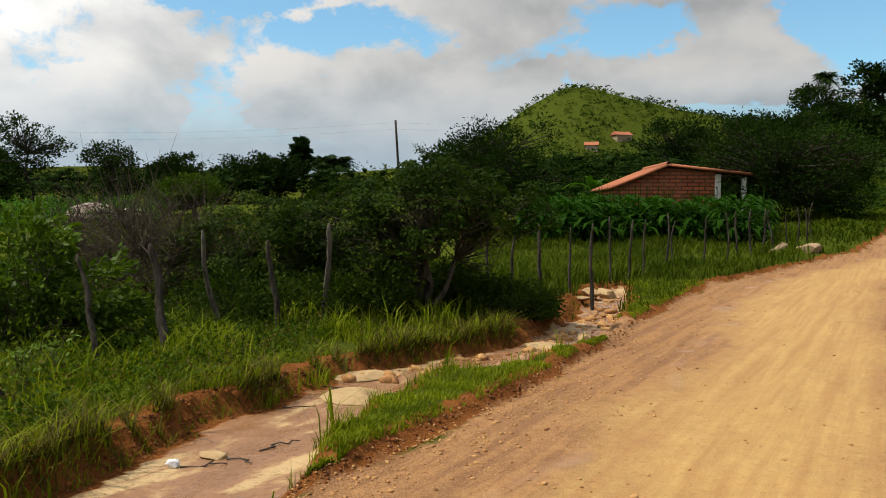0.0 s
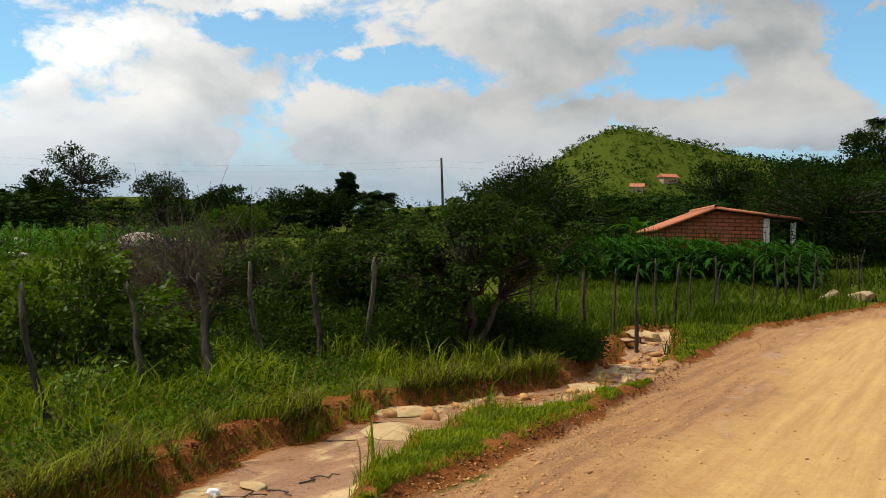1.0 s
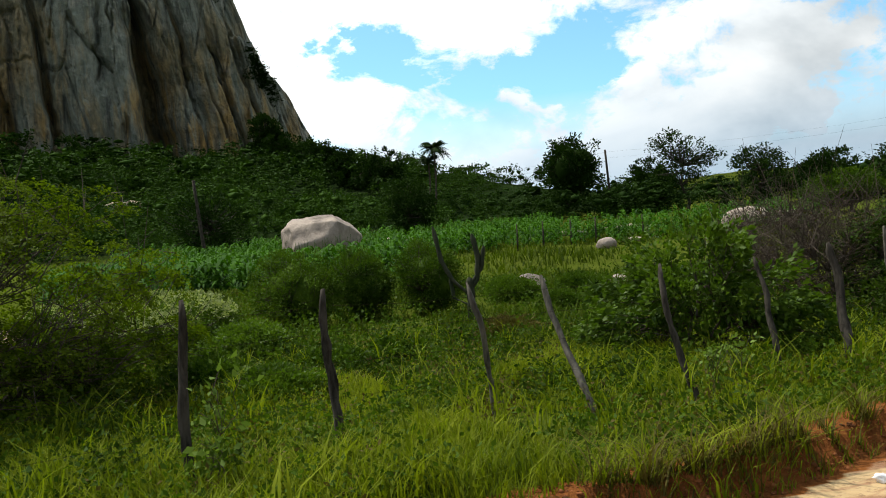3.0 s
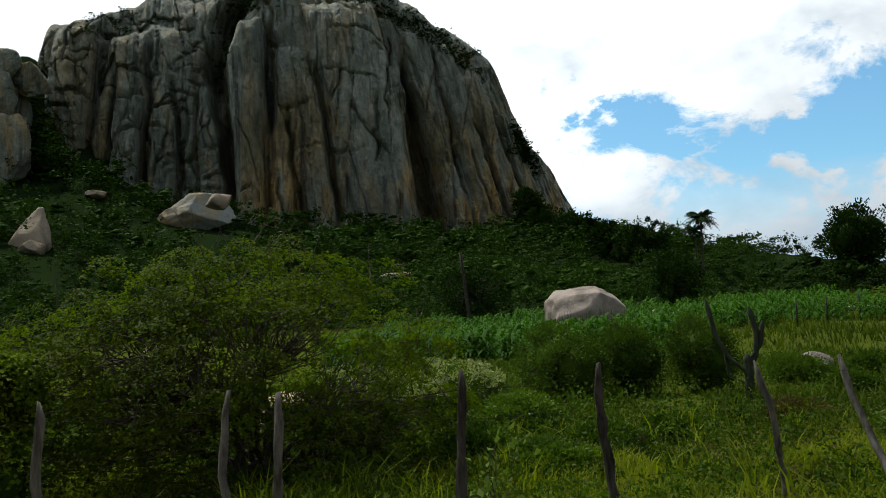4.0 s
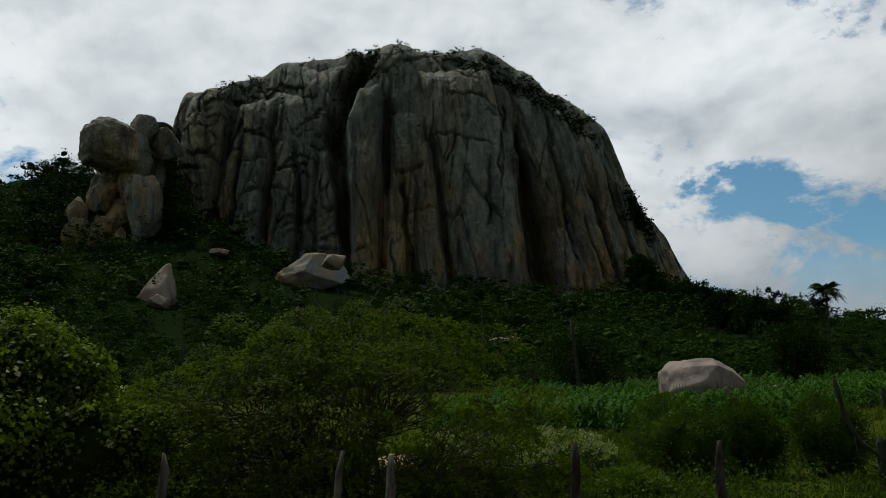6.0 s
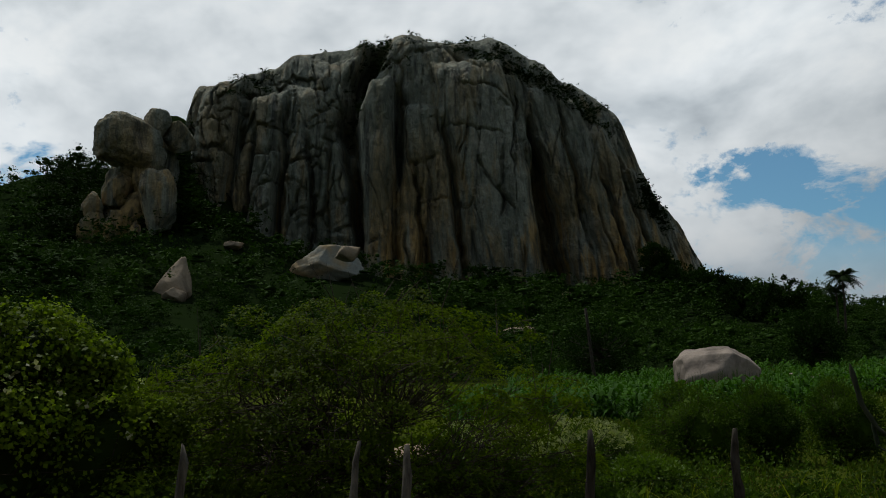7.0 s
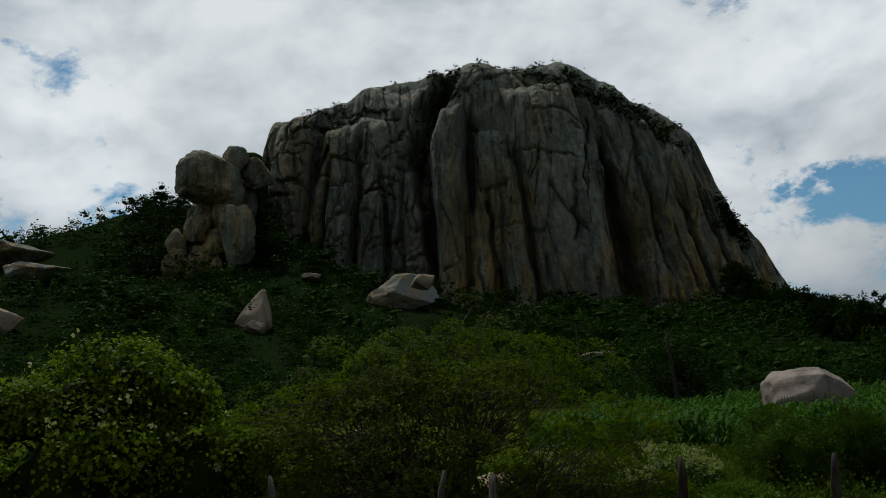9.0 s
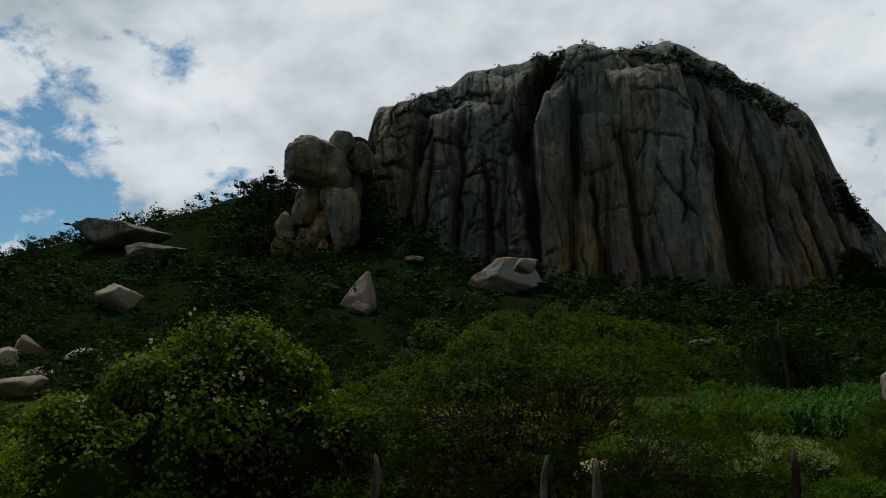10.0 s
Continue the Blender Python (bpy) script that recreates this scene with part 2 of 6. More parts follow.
    c = mixc(t, mth(t, "MULTIPLY", ramp(t, n5, (0.36, (0.75, 0.75, 0.75)), (0.46, (0, 0, 0))), loose), c, (0.18, 0.076, 0.026))
    soak = ramp(t, mth(t, "ADD", mth(t, "MULTIPLY", wet, 0.55), mth(t, "MULTIPLY", tnoise(t, p, 0.9, 4.0, 0.55), 0.6)), (0.70, (0, 0, 0)), (0.80, (1, 1, 1)))
    road = mixc(t, mth(t, "MULTIPLY", soak, 0.50), c, (0.215, 0.112, 0.058))
    # wash: pale rock and wet silt, drawn out along the flow
    q = nd(t, "ShaderNodeCombineXYZ", [mth(t, "MULTIPLY", u, 2.0), mth(t, "MULTIPLY", v, 0.75), 0.0]).outputs[0]
    n4 = tnoise(t, q, 1.1, 7.0, 0.6, 0.3)
    silt = mixc(t, n2, (0.165, 0.074, 0.028), (0.250, 0.122, 0.052))
    pale = mixc(t, n2, (0.289, 0.179, 0.074), (0.437, 0.300, 0.140))
    bed = mixc(t, ramp(t, mth(t, "ADD", n4, mth(t, "MULTIPLY", mth(t, "SUBTRACT", n5, 0.5), 0.14)), (0.52, (0, 0, 0)), (0.61, (1, 1, 1))), silt, pale)
    bed = mixc(t, ramp(t, n5, (0.36, (0.6, 0.6, 0.6)), (0.45, (0, 0, 0))), bed, (0.11, 0.048, 0.020))
    # blends
    jag = mth(t, "MULTIPLY", mth(t, "SUBTRACT", n2, 0.5), 0.55)
    fr = ramp(t, mth(t, "ADD", attr("onroad"), jag), (0.40, (0, 0, 0)), (0.60, (1, 1, 1)))
    fb = ramp(t, mth(t, "ADD", attr("onbed"), jag), (0.42, (0, 0, 0)), (0.58, (1, 1, 1)))
    t.links.new(mixc(t, fb, mixc(t, fr, soil, road), bed), bs.inputs["Base Color"])
    r_road = mth(t, "SUBTRACT", 0.92, mth(t, "MULTIPLY", soak, 0.48))
    r_bed = ramp(t, n4, (0.42, (0.25, 0.25, 0.25)), (0.55, (0.8, 0.8, 0.8)))
    t.links.new(mixf(t, fb, mixf(t, fr, 0.95, r_road), r_bed), bs.inputs["Roughness"])
    t.links.new(mixf(t, fb, mixf(t, fr, 0.0, 0.3), 0.4), bs.inputs["Specular IOR Level"])
    h_soil = mth(t, "ADD", mth(t, "MULTIPLY", n2, 1.3), mth(t, "MULTIPLY", n3, 0.4))
    h_road = mth(t, "MULTIPLY", mth(t, "MULTIPLY", mth(t, "ADD", mth(t, "ADD", n2, mth(t, "MULTIPLY", n5, 0.5)), mth(t, "MULTIPLY", n3, 0.35)), loose), mth(t, "SUBTRACT", 1.0, mth(t, "MULTIPLY", soak, 0.9)))
    h_bed = mth(t, "ADD", n4, mth(t, "MULTIPLY", n5, 0.3))
    bump(t, bs, mixf(t, fb, mixf(t, fr, h_soil, h_road), h_bed), 0.9, 0.05)


def cliff_build(t, bs):
    """Weathered granite: grey-green lichen, ochre runs and black water streaks down the face."""
    p = where(t)
    q = vmth(t, "MULTIPLY", p, (1.0, 1.0, 0.07))
    n1, n2, n3 = tnoise(t, q, 0.16, 5.0, 0.6, 0.4), tnoise(t, p, 0.9, 7.0, 0.65), tnoise(t, q, 0.40, 6.0, 0.62, 0.3)
    broad = tnoise(t, p, 0.035, 3.0, 0.5)
    grey = mixc(t, n2, (0.135, 0.143, 0.112), (0.410, 0.400, 0.310))
    ochre = mixc(t, n2, (0.27, 0.155, 0.042), (0.56, 0.345, 0.105))
    z = nd(t, "ShaderNodeSeparateXYZ", [p]).outputs[2]
    lowf = ramp(t, mth(t, "DIVIDE", z, 100.0), (0.30, (1, 1, 1)), (0.75, (0.35, 0.35, 0.35)))
    f = mth(t, "MULTIPLY", ramp(t, mth(t, "ADD", n1, mth(t, "MULTIPLY", mth(t, "SUBTRACT", broad, 0.5), 0.5)), (0.46, (0, 0, 0)), (0.59, (0.95, 0.95, 0.95))), lowf)
    c = mixc(t, f, grey, ochre)
    lichen = ramp(t, tnoise(t, vmth(t, "MULTIPLY", p, (1.0, 1.0, 0.5)), 0.085, 7.0, 0.66, 0.4), (0.44, (0, 0, 0)), (0.60, (0.62, 0.62, 0.62)))
    c = mixc(t, lichen, c, (0.090, 0.104, 0.074))
    mottle = ramp(t, tnoise(t, vmth(t, "MULTIPLY", p, (1.0, 1.0, 0.45)), 0.42, 8.0, 0.70, 0.6), (0.46, (0, 0, 0)), (0.60, (0.55, 0.55, 0.55)))
    c = mixc(t, mottle, c, (0.072, 0.078, 0.062))
    streak = ramp(t, n3, (0.33, (0.9, 0.9, 0.9)), (0.48, (0, 0, 0)))
    c = mixc(t, streak, c, (0.055, 0.055, 0.048))
    c = mixc(t, ramp(t, tnoise(t, p, 0.12, 5.0, 0.6), (0.60, (0, 0, 0)), (0.72, (0.55, 0.55, 0.55))), c, (0.42, 0.37, 0.29))
    t.links.new(c, bs.inputs["Base Color"])
    bump(t, bs, mth(t, "ADD", n2, mth(t, "MULTIPLY", n3, 1.2)), 1.0, 1.3)


def stone_mat(name, a, b, stain, scale=1.0):
    def build(t, bs):
        p = where(t)
        isl = nd(t, "ShaderNodeNewGeometry").outputs["Random Per Island"]
        n1, n2 = tnoise(t, p, 0.7 * scale, 4.0, 0.55), tnoise(t, p, 8.0 * scale, 6.0, 0.65)
        c = mixc(t, n2, a, b)
        c = mixc(t, ramp(t, n1, (0.50, (0, 0, 0)), (0.66, (0.8, 0.8, 0.8))), c, stain)
        c = mixc(t, ramp(t, tnoise(t, vmth(t, "MULTIPLY", p, (1, 1, 0.2)), 2.2 * scale, 4.0), (0.56, (0, 0, 0)), (0.72, (0.6, 0.6, 0.6))), c, tuple(x * 0.4 for x in a))
        if scale > 3:
            c = mixc(t, ramp(t, isl, (0.45, (0, 0, 0)), (1.0, (0.8, 0.8, 0.8))), c, tuple(x * 1.05 for x in b))
        t.links.new(c, bs.inputs["Base Color"])
        bump(t, bs, mth(t, "ADD", n2, n1), 0.7, 0.05 / scale)
    return material(name, build, 0.88, 0.1)


M["earth"] = material("earth", earth_build, 0.9, 0.2)
M["cliff"] = material("cliff", cliff_build, 0.9, 0.06)
M["granite"] = stone_mat("granite", (0.165, 0.132, 0.104), (0.34, 0.272, 0.215), (0.115, 0.092, 0.074))
M["granite_far"] = stone_mat("granite_far", (0.18, 0.135, 0.090), (0.35, 0.275, 0.190), (0.25, 0.16, 0.08), 0.2)
M["granite_grey"] = stone_mat("granite_grey", (0.115, 0.118, 0.10), (0.30, 0.295, 0.245), (0.30, 0.20, 0.085), 0.18)
M["pebble"] = stone_mat("pebble", (0.21, 0.092, 0.032), (0.42, 0.23, 0.088), (0.15, 0.055, 0.02), 4.0)
M["pale_slab"] = stone_mat("pale_slab", (0.26, 0.165, 0.075), (0.42, 0.295, 0.15), (0.19, 0.105, 0.048), 1.5)
M["clod"] = stone_mat("clod", (0.070, 0.023, 0.008), (0.220, 0.078, 0.024), (0.030, 0.012, 0.006), 5.0)
M["water"] = material("water", lambda t, bs: (t.links.new(ramp(t, tnoise(t, where(t), 1.2, 3.0), (0.35, (0.085, 0.042, 0.018)), (0.7, (0.14, 0.072, 0.032))), bs.inputs["Base Color"]), bump(t, bs, tnoise(t, where(t), 14.0, 2.0), 0.08, 0.01)), 0.06, 0.5)


# ---- mesh helpers ----
rng = np.random.default_rng(7)


def raw_mesh(name, verts, faces, mat, smooth=False):
    """Mesh from arrays: faces is one (M, k) array or a list of such arrays."""
    me = bpy.data.meshes.new(name)
    groups = faces if isinstance(faces, list) else [faces]
    groups = [np.asarray(g, dtype=np.int32) for g in groups if len(g)]
    loops = np.concatenate([g.ravel() for g in groups])
    counts = np.concatenate([np.full(len(g), g.shape[1], np.int32) for g in groups])
    me.vertices.add(len(verts))
    me.vertices.foreach_set("co", np.asarray(verts, np.float32).ravel())
    me.loops.add(len(loops))
    me.loops.foreach_set("vertex_index", loops)
    me.polygons.add(len(counts))
    me.polygons.foreach_set("loop_start", np.concatenate([[0], np.cumsum(counts)[:-1]]).astype(np.int32))
    if smooth:
        me.polygons.foreach_set("use_smooth", np.ones(len(counts), bool))
    me.update(calc_edges=True)
    if mat:
        me.materials.append(mat)
    return me


def put(name, me, parent=None, label="", category="", group="", kind=""):
    ob = new(name, me)
    if parent is not None:
        ob.parent = parent
    return tagged(ob, label, category, group, kind)


def thing(name, at, label, category, group="", kind=""):
    ob = new(name)
    ob.empty_display_size = 0.2
    ob.location = at
    return tagged(ob, label, category, group, kind)


def hash3(ix, iy, iz, seed):
    with np.errstate(over="ignore"):
        h = (ix.astype(np.int64) * 374761393 + iy.astype(np.int64) * 668265263 + iz.astype(np.int64) * 2147483647 + seed * 974634777) & 0xFFFFFFFF
        h = ((h ^ (h >> 13)) * 1274126177) & 0xFFFFFFFF
        h = (h ^ (h >> 16)) & 0xFFFFFF
    return h / float(0xFFFFFF)


def vnoise(x, y, z=0.0, seed=1):
    """Smooth value noise, 0 to 1, on arrays."""
    x, y, z = np.broadcast_arrays(np.asarray(x, float), np.asarray(y, float), np.asarray(z, float))
    ix, iy, iz = np.floor(x), np.floor(y), np.floor(z)
    fx, fy, fz = x - ix, y - iy, z - iz
    fx, fy, fz = (f * f * (3 - 2 * f) for f in (fx, fy, fz))
    r = 0.0
    for a in (0, 1):
        for b in (0, 1):
            for c in (0, 1):
                r = r + hash3(ix + a, iy + b, iz + c, seed) * np.where(a, fx, 1 - fx) * np.where(b, fy, 1 - fy) * np.where(c, fz, 1 - fz)
    return r


def fbm(x, y, z=0.0, seed=1, octaves=4, gain=0.5):
    r, amp, tot = 0.0, 1.0, 0.0
    for k in range(octaves):
        f = 2.03 ** k
        r = r + amp * vnoise(np.asarray(x) * f, np.asarray(y) * f, np.asarray(z) * f, seed + k)
        tot += amp
        amp *= gain
    return r / tot


def sstep(a, b, x):
    t = np.clip((np.asarray(x, float) - a) / (b - a), 0, 1)
    return t * t * (3 - 2 * t)


# ---- lie of the land ----
ROAD_Y = [-60, -8, 5.07, 6.74, 8.05, 11.86, 14.6, 21, 25, 31, 40, 60, 88, 130, 170]
ROAD_X = [-34, -7.6, -1.19, -0.2, 0.5, 2.36, 3.38, 6.5, 9.7, 14.8, 20.5, 32, 47, 72, 96]
WASH_Y = [3.0, 5.2, 6.1, 7.13, 8.04, 9.07, 9.7, 10.4, 11.85, 14.6, 19.0, 21.0]
WASH_L = [-3.8, -2.95, -2.55, -2.30, -2.00, -1.62, -1.36, -0.75, 0.70, 1.90, 3.10, 4.2]
WASH_R = [-1.9, -1.08, -0.80, -0.68, -0.58, -0.15, 0.62, 1.15, 2.13, 3.0, 4.1, 4.3]
C68, S68 = math.cos(radians(68)), math.sin(radians(68))


def road_left(y):
    return np.interp(y, ROAD_Y, ROAD_X)


def road_width(y):
    return 6.0 - 2.4 * sstep(35, 70, y)


def rock_axes(x, y):
    """Depth toward the great rock, and metres to its left side."""
    return -S68 * x + C68 * y, -C68 * x - S68 * y


def soft(v, k):
    return np.logaddexp(0, np.clip(v / k, -40, 40)) * k


def wash_edges(x, y):
    wl = np.interp(y, WASH_Y, WASH_L) + (fbm(y * 1.3, y * 0, 0, 31, 3) - 0.5) * 0.42 + (fbm(y * 4.5, y * 0, 0, 33, 3) - 0.5) * 0.40
    wr = np.interp(y, WASH_Y, WASH_R) + (fbm(y * 1.3, y * 0, 0, 32, 3) - 0.5) * 0.30 + (fbm(y * 4.0, y * 0, 0, 34, 3) - 0.5) * 0.24
    return wl, wr


def height(x, y):
    x, y = np.asarray(x, float), np.asarray(y, float)
    r = np.hypot(x, y)
    z = 0.045 * np.minimum(soft(y - 21, 4), 110) + 0.012 * np.minimum(soft(-x - 10, 4), 200)
    d, s = rock_axes(x, y)
    lift = np.clip((d - 78) / 165, 0, 1.25)
    side = np.interp(s, [-320, -190, -120, -80, -40, 0, 25, 48, 66, 82, 110, 170, 240, 330], [0.05, 0.10, 0.32, 0.66, 0.70, 0.80, 1.05, 1.42, 1.46, 1.45, 1.60, 1.36, 1.06, 0.55])
    z = z + 33 * side * lift ** 1.4 * (1 - 0.9 * sstep(330, 620, d))
    z = z + 30 * np.exp(-((s - 71) / 14) ** 2 - ((d - 250) / 17) ** 2)
    # hills
    a = np.degrees(np.arctan2(-x, y))
    z = z + 20 * np.exp(-((x - 108) / 62) ** 2 - ((y - 178) / 80) ** 2)
    hx, hy = x - 66, y - 445
    z = z + 49.5 * np.exp(-(hx / np.where(hx < 0, 78, 205)) ** 2 - (hy / 95) ** 2) + 10 * np.exp(-((hx + 2) / 26) ** 2 - (hy / 60) ** 2) + 5 * np.exp(-((hx - 45) / 55) ** 2 - (hy / 95) ** 2)
    z = z + 10 * np.exp(-((x + 20) / 70) ** 2 - ((y - 330) / 60) ** 2)
    z = z + 42 * np.exp(-((x + 300) / 230) ** 2 - ((y - 830) / 120) ** 2) + 40 * sstep(700, 1500, r) * fbm(x / 420, y / 420, 0, 5, 3)
    z = z + (fbm(x / 9, y / 9, 0, 11, 4) - 0.5) * 0.55 * sstep(9, 40, r) + (fbm(x / 40, y / 40, 0, 12, 3) - 0.5) * 5 * sstep(60, 200, r)
    # road, wash and verge
    rl = road_left(y)
    across = x - rl
    on = sstep(-0.20, 0.02, across) * (1 - sstep(-0.1, 0.4, across - road_width(y))) * (1 - sstep(100, 122, y))
    z = z - 0.115 * on
    z = z + on * 0.03 * np.sin(np.clip(across, 0, 6) / 6 * math.pi) + on * (fbm(x / 0.9, y / 0.9, 0, 21, 5, 0.6) - 0.5) * 0.075
    z = z + 0.5 * sstep(6.2, 8.0, across) * (1 - sstep(8.5, 16, across)) * sstep(10, 16, y)
    wl, wr = wash_edges(x, y)
    live = sstep(2.0, 4.0, y) * (1 - sstep(19, 21.5, y))
    inside = sstep(-0.06, 0.09, x - wl) * sstep(-0.10, 0.12, wr - x) * live
    z = z - 0.20 * inside + inside * (fbm(x / 1.3, y / 1.3, 0, 41, 4) - 0.5) * 0.11
    bank = np.exp(-np.clip(wl - x, 0, 9) / 0.9) * (x <= wl + 0.1) * live
    z = z + 0.03 * bank + (fbm(x / 0.7, y / 0.7, 0, 51, 3) - 0.5) * 0.10 * (1 - on) * (1 - inside) * (r < 40)
    return z


def ground(x, y):
    return float(height(x, y))


def zones(x, y):
    rl = road_left(y)
    jag = (fbm(x * 1.6, y * 1.6, 0, 61, 3) - 0.5) * 0.5
    across = x - rl + jag
    wl, wr = wash_edges(x, y)
    w = (x > wl + 0.16) & (x < wr - 0.10) & (y > 2.5) & (y < 20.5)
    cross = (y > 11.9) & (y < 14.2) & (x > wr - 0.1) & (across <= 0.1)     # where the wash breaks onto the road
    rd = ((across > 0) & (across < road_width(y)) & (y < 118) | cross) & ~w
    return rd, w


def build_ground():
    az = np.concatenate([np.arange(-40, 112, 0.38), np.arange(112, 320.01, 2.0)])
    rad = [0.8]
    while rad[-1] < 4200:
        r = rad[-1]
        rad.append(r * (1.04 if r < 3.4 else 1.009 if r < 12 else 1.016 if r < 32 else 1.028 if r < 500 else 1.10))
    rad = np.array(rad)
    A, R = np.meshgrid(np.radians(az), rad)
    X, Y = -np.sin(A) * R, np.cos(A) * R
    Z = height(X, Y)
    nr, na = X.shape
    V = np.stack([X, Y, Z], -1).reshape(-1, 3)
    V = np.concatenate([V, [[0, 0, ground(0, 0)]]])
    i, j = np.meshgrid(np.arange(nr - 1), np.arange(na - 1), indexing="ij")
    Q = np.stack([i * na + j, i * na + j + 1, (i + 1) * na + j + 1, (i + 1) * na + j], -1).reshape(-1, 4)
    hub = nr * na
    T0 = np.stack([np.full(na - 1, hub), np.arange(1, na), np.arange(na - 1)], -1)
    cen = V[Q].mean(1)
    rd, w = zones(cen[:, 0], cen[:, 1])
    rl = road_left(V[:, 1])
    across = V[:, 0] - rl
    wl, wr = wash_edges(V[:, 0], V[:, 1])
    bare = np.exp(-(np.clip(np.abs(V[:, 0] - wl + 0.08) - 0.10, 0, 99) / 0.20) ** 2) * ((V[:, 1] > 2) & (V[:, 1] < 21))
    bare = np.maximum(bare, np.exp(-(np.clip(np.abs(across + 0.12), 0, 99) / 0.22) ** 2))
    bare = np.maximum(bare, 0.75 * np.exp(-(np.clip(np.abs(across - 6.5), 0, 99) / 1.0) ** 2))
    bare = np.maximum(bare, ((V[:, 0] > wl) & (V[:, 0] < wr + 0.1) & (V[:, 1] < 21) & (V[:, 1] > 2)) * 0.9)
    band = (fbm(V[:, 0] / 1.6, V[:, 1] / 1.6, 0, 64, 3) - 0.5) * 1.1
    wet = 0.62 * np.exp(-np.clip(across, 0, 99) / 0.5) + 0.72 * np.exp(-((across - 1.25 - band) / 0.40) ** 2) + 0.4 * np.exp(-((across - 5.4) / 0.9) ** 2)
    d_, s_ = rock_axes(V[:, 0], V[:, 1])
    # dark leaf litter below the woods, deepened with painted tree shade
    brush_shade = np.maximum(sstep(80, 95, d_) * (s_ > -190), 0.8 * sstep(55, 85, V[:, 1]) * (V[:, 0] > 5) * (V[:, 1] < 320))
    brush_shade = np.maximum(brush_shade, 0.22 * sstep(315, 335, V[:, 1]))
    far = 1 - sstep(100, 120, V[:, 1])
    bare = bare * far
    wob = (fbm(V[:, 0] / 3, V[:, 1] / 3, 0, 63, 2) - 0.5) * 1.0
    track = sstep(0.7, 2.2, across + wob) * (1 - sstep(3.3, 4.6, across + wob))
    jag = (fbm(V[:, 0] * 1.6, V[:, 1] * 1.6, 0, 61, 3) - 0.5) * 0.5
    onroad = np.clip(0.5 + np.minimum(across + jag, road_width(V[:, 1]) - across - jag) / 0.5, 0, 1) * (1 - sstep(112, 118, V[:, 1]))
    cross = sstep(11.7, 12.1, V[:, 1]) * (1 - sstep(14.0, 14.4, V[:, 1])) * (V[:, 0] > wr - 0.1) * (across < 0.6)
    onroad = np.maximum(onroad, cross)
    onbed = np.clip(0.5 + np.minimum(V[:, 0] - wl - 0.25, wr - 0.08 - V[:, 0]) / 0.22, 0, 1) * ((V[:, 1] > 2.4) & (V[:, 1] < 20.7))
    for name, mask, label, cat in (
            ("ground", ~(rd | w), "weedy ground of red earth reaching to the hills", "ground"),
            ("road", rd, "unpaved road of yellow and red earth with wet ruts", "road"),
            ("stream_bed", w, "scoured wash of pale rock and wet brown silt beside the road", "stream bed")):
        q = Q[mask]
        used, inv = np.unique(q, return_inverse=True)
        faces = [inv.reshape(-1, 4)]
        vv, pick = V[used], used
        if name == "road":
            hubv = len(vv)
            back = {u: k for k, u in enumerate(used)}
            tri = [(hubv, back[b], back[c]) for _, b, c in T0 if b in back and c in back]
            vv, pick = V[np.append(used, hub)], np.append(used, hub)
            if tri:
                faces.append(np.array(tri))
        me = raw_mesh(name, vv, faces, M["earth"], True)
        for an, values in (("bare", bare), ("brush_shade", brush_shade), ("wet", wet), ("track", track), ("onroad", onroad), ("onbed", onbed)):
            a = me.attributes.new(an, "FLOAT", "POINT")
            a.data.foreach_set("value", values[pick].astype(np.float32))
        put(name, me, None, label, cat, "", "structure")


build_ground()


# ---- the great rock ----
def rock_world(s, d, z):
    return np.stack([-S68 * d - C68 * s, C68 * d - S68 * s, z], -1)


CREST_S = [-97, -92, -86, -79, -73, -68.5, -65.5, -63, -54, -40, -26.5, -24, -18, -11, -3, 6, 9, 17.5, 36, 40.5, 44.5, 49, 53.5, 56, 66, 68, 71.5, 74.5]
CREST_Z = [24, 31, 42, 51.5, 57.5, 67, 76, 82.5, 90.5, 99.5, 106.5, 107.6, 106.2, 105.6, 107.5, 108, 107.2, 105.2, 104.5, 100.5, 98.8, 97.6, 93.6, 95.4, 94.8, 82, 54, 30]
# ribs and pillars of the face: place at mid height, lean, half width, how far it stands out, foot, head, squareness
LEFT_RIBS = ((57.5, -0.10, 6.4, 8.0, 20, 96, 3.0), (42.5, -0.05, 8.0, 5.0, 62, 88, 2.4), (41.8, -0.06, 4.5, 9.0, 20, 67.5, 4.0), (32.6, -0.04, 4.4, 7.5, 20, 64, 4.0),
             (29.5, 0.04, 6.2, 4.6, 58, 90, 2.6), (20.0, 0.0, 3.5, 5.2, 20, 71, 2.6), (23.0, 0.0, 7.0, 3.4, 72, 99, 2.6), (49.5, -0.08, 3.2, 4.6, 20, 72, 3.0), (25.8, 0.0, 2.4, 4.6, 20, 70, 2.6))
MID_RIBS = ((10.0, 0.035, 5.3, 9.5, 20, 88, 2.5), (-0.8, -0.115, 5.0, 7.2, 20, 81, 2.4), (-6.4, 0.13, 5.6, 6.2, 20, 72.5, 2.4), (-22.4, 0.20, 10.4, 8.6, 20, 95, 3.0), (-12.2, 0.05, 4.2, 5.2, 20, 93, 2.4))
RIGHT_RIBS = ((-33.5, 0.24, 3.0, 3.6, 60, 90, 2.4), (-42.0, 0.16, 5.2, 3.4, 20, 88, 2.8), (-50.0, 0.24, 5.0, 4.4, 20, 85, 2.6), (-57.6, 0.32, 4.2, 3.2, 20, 76, 2.5), (-64.0, 0.36, 3.4, 2.6, 20, 64, 2.4))


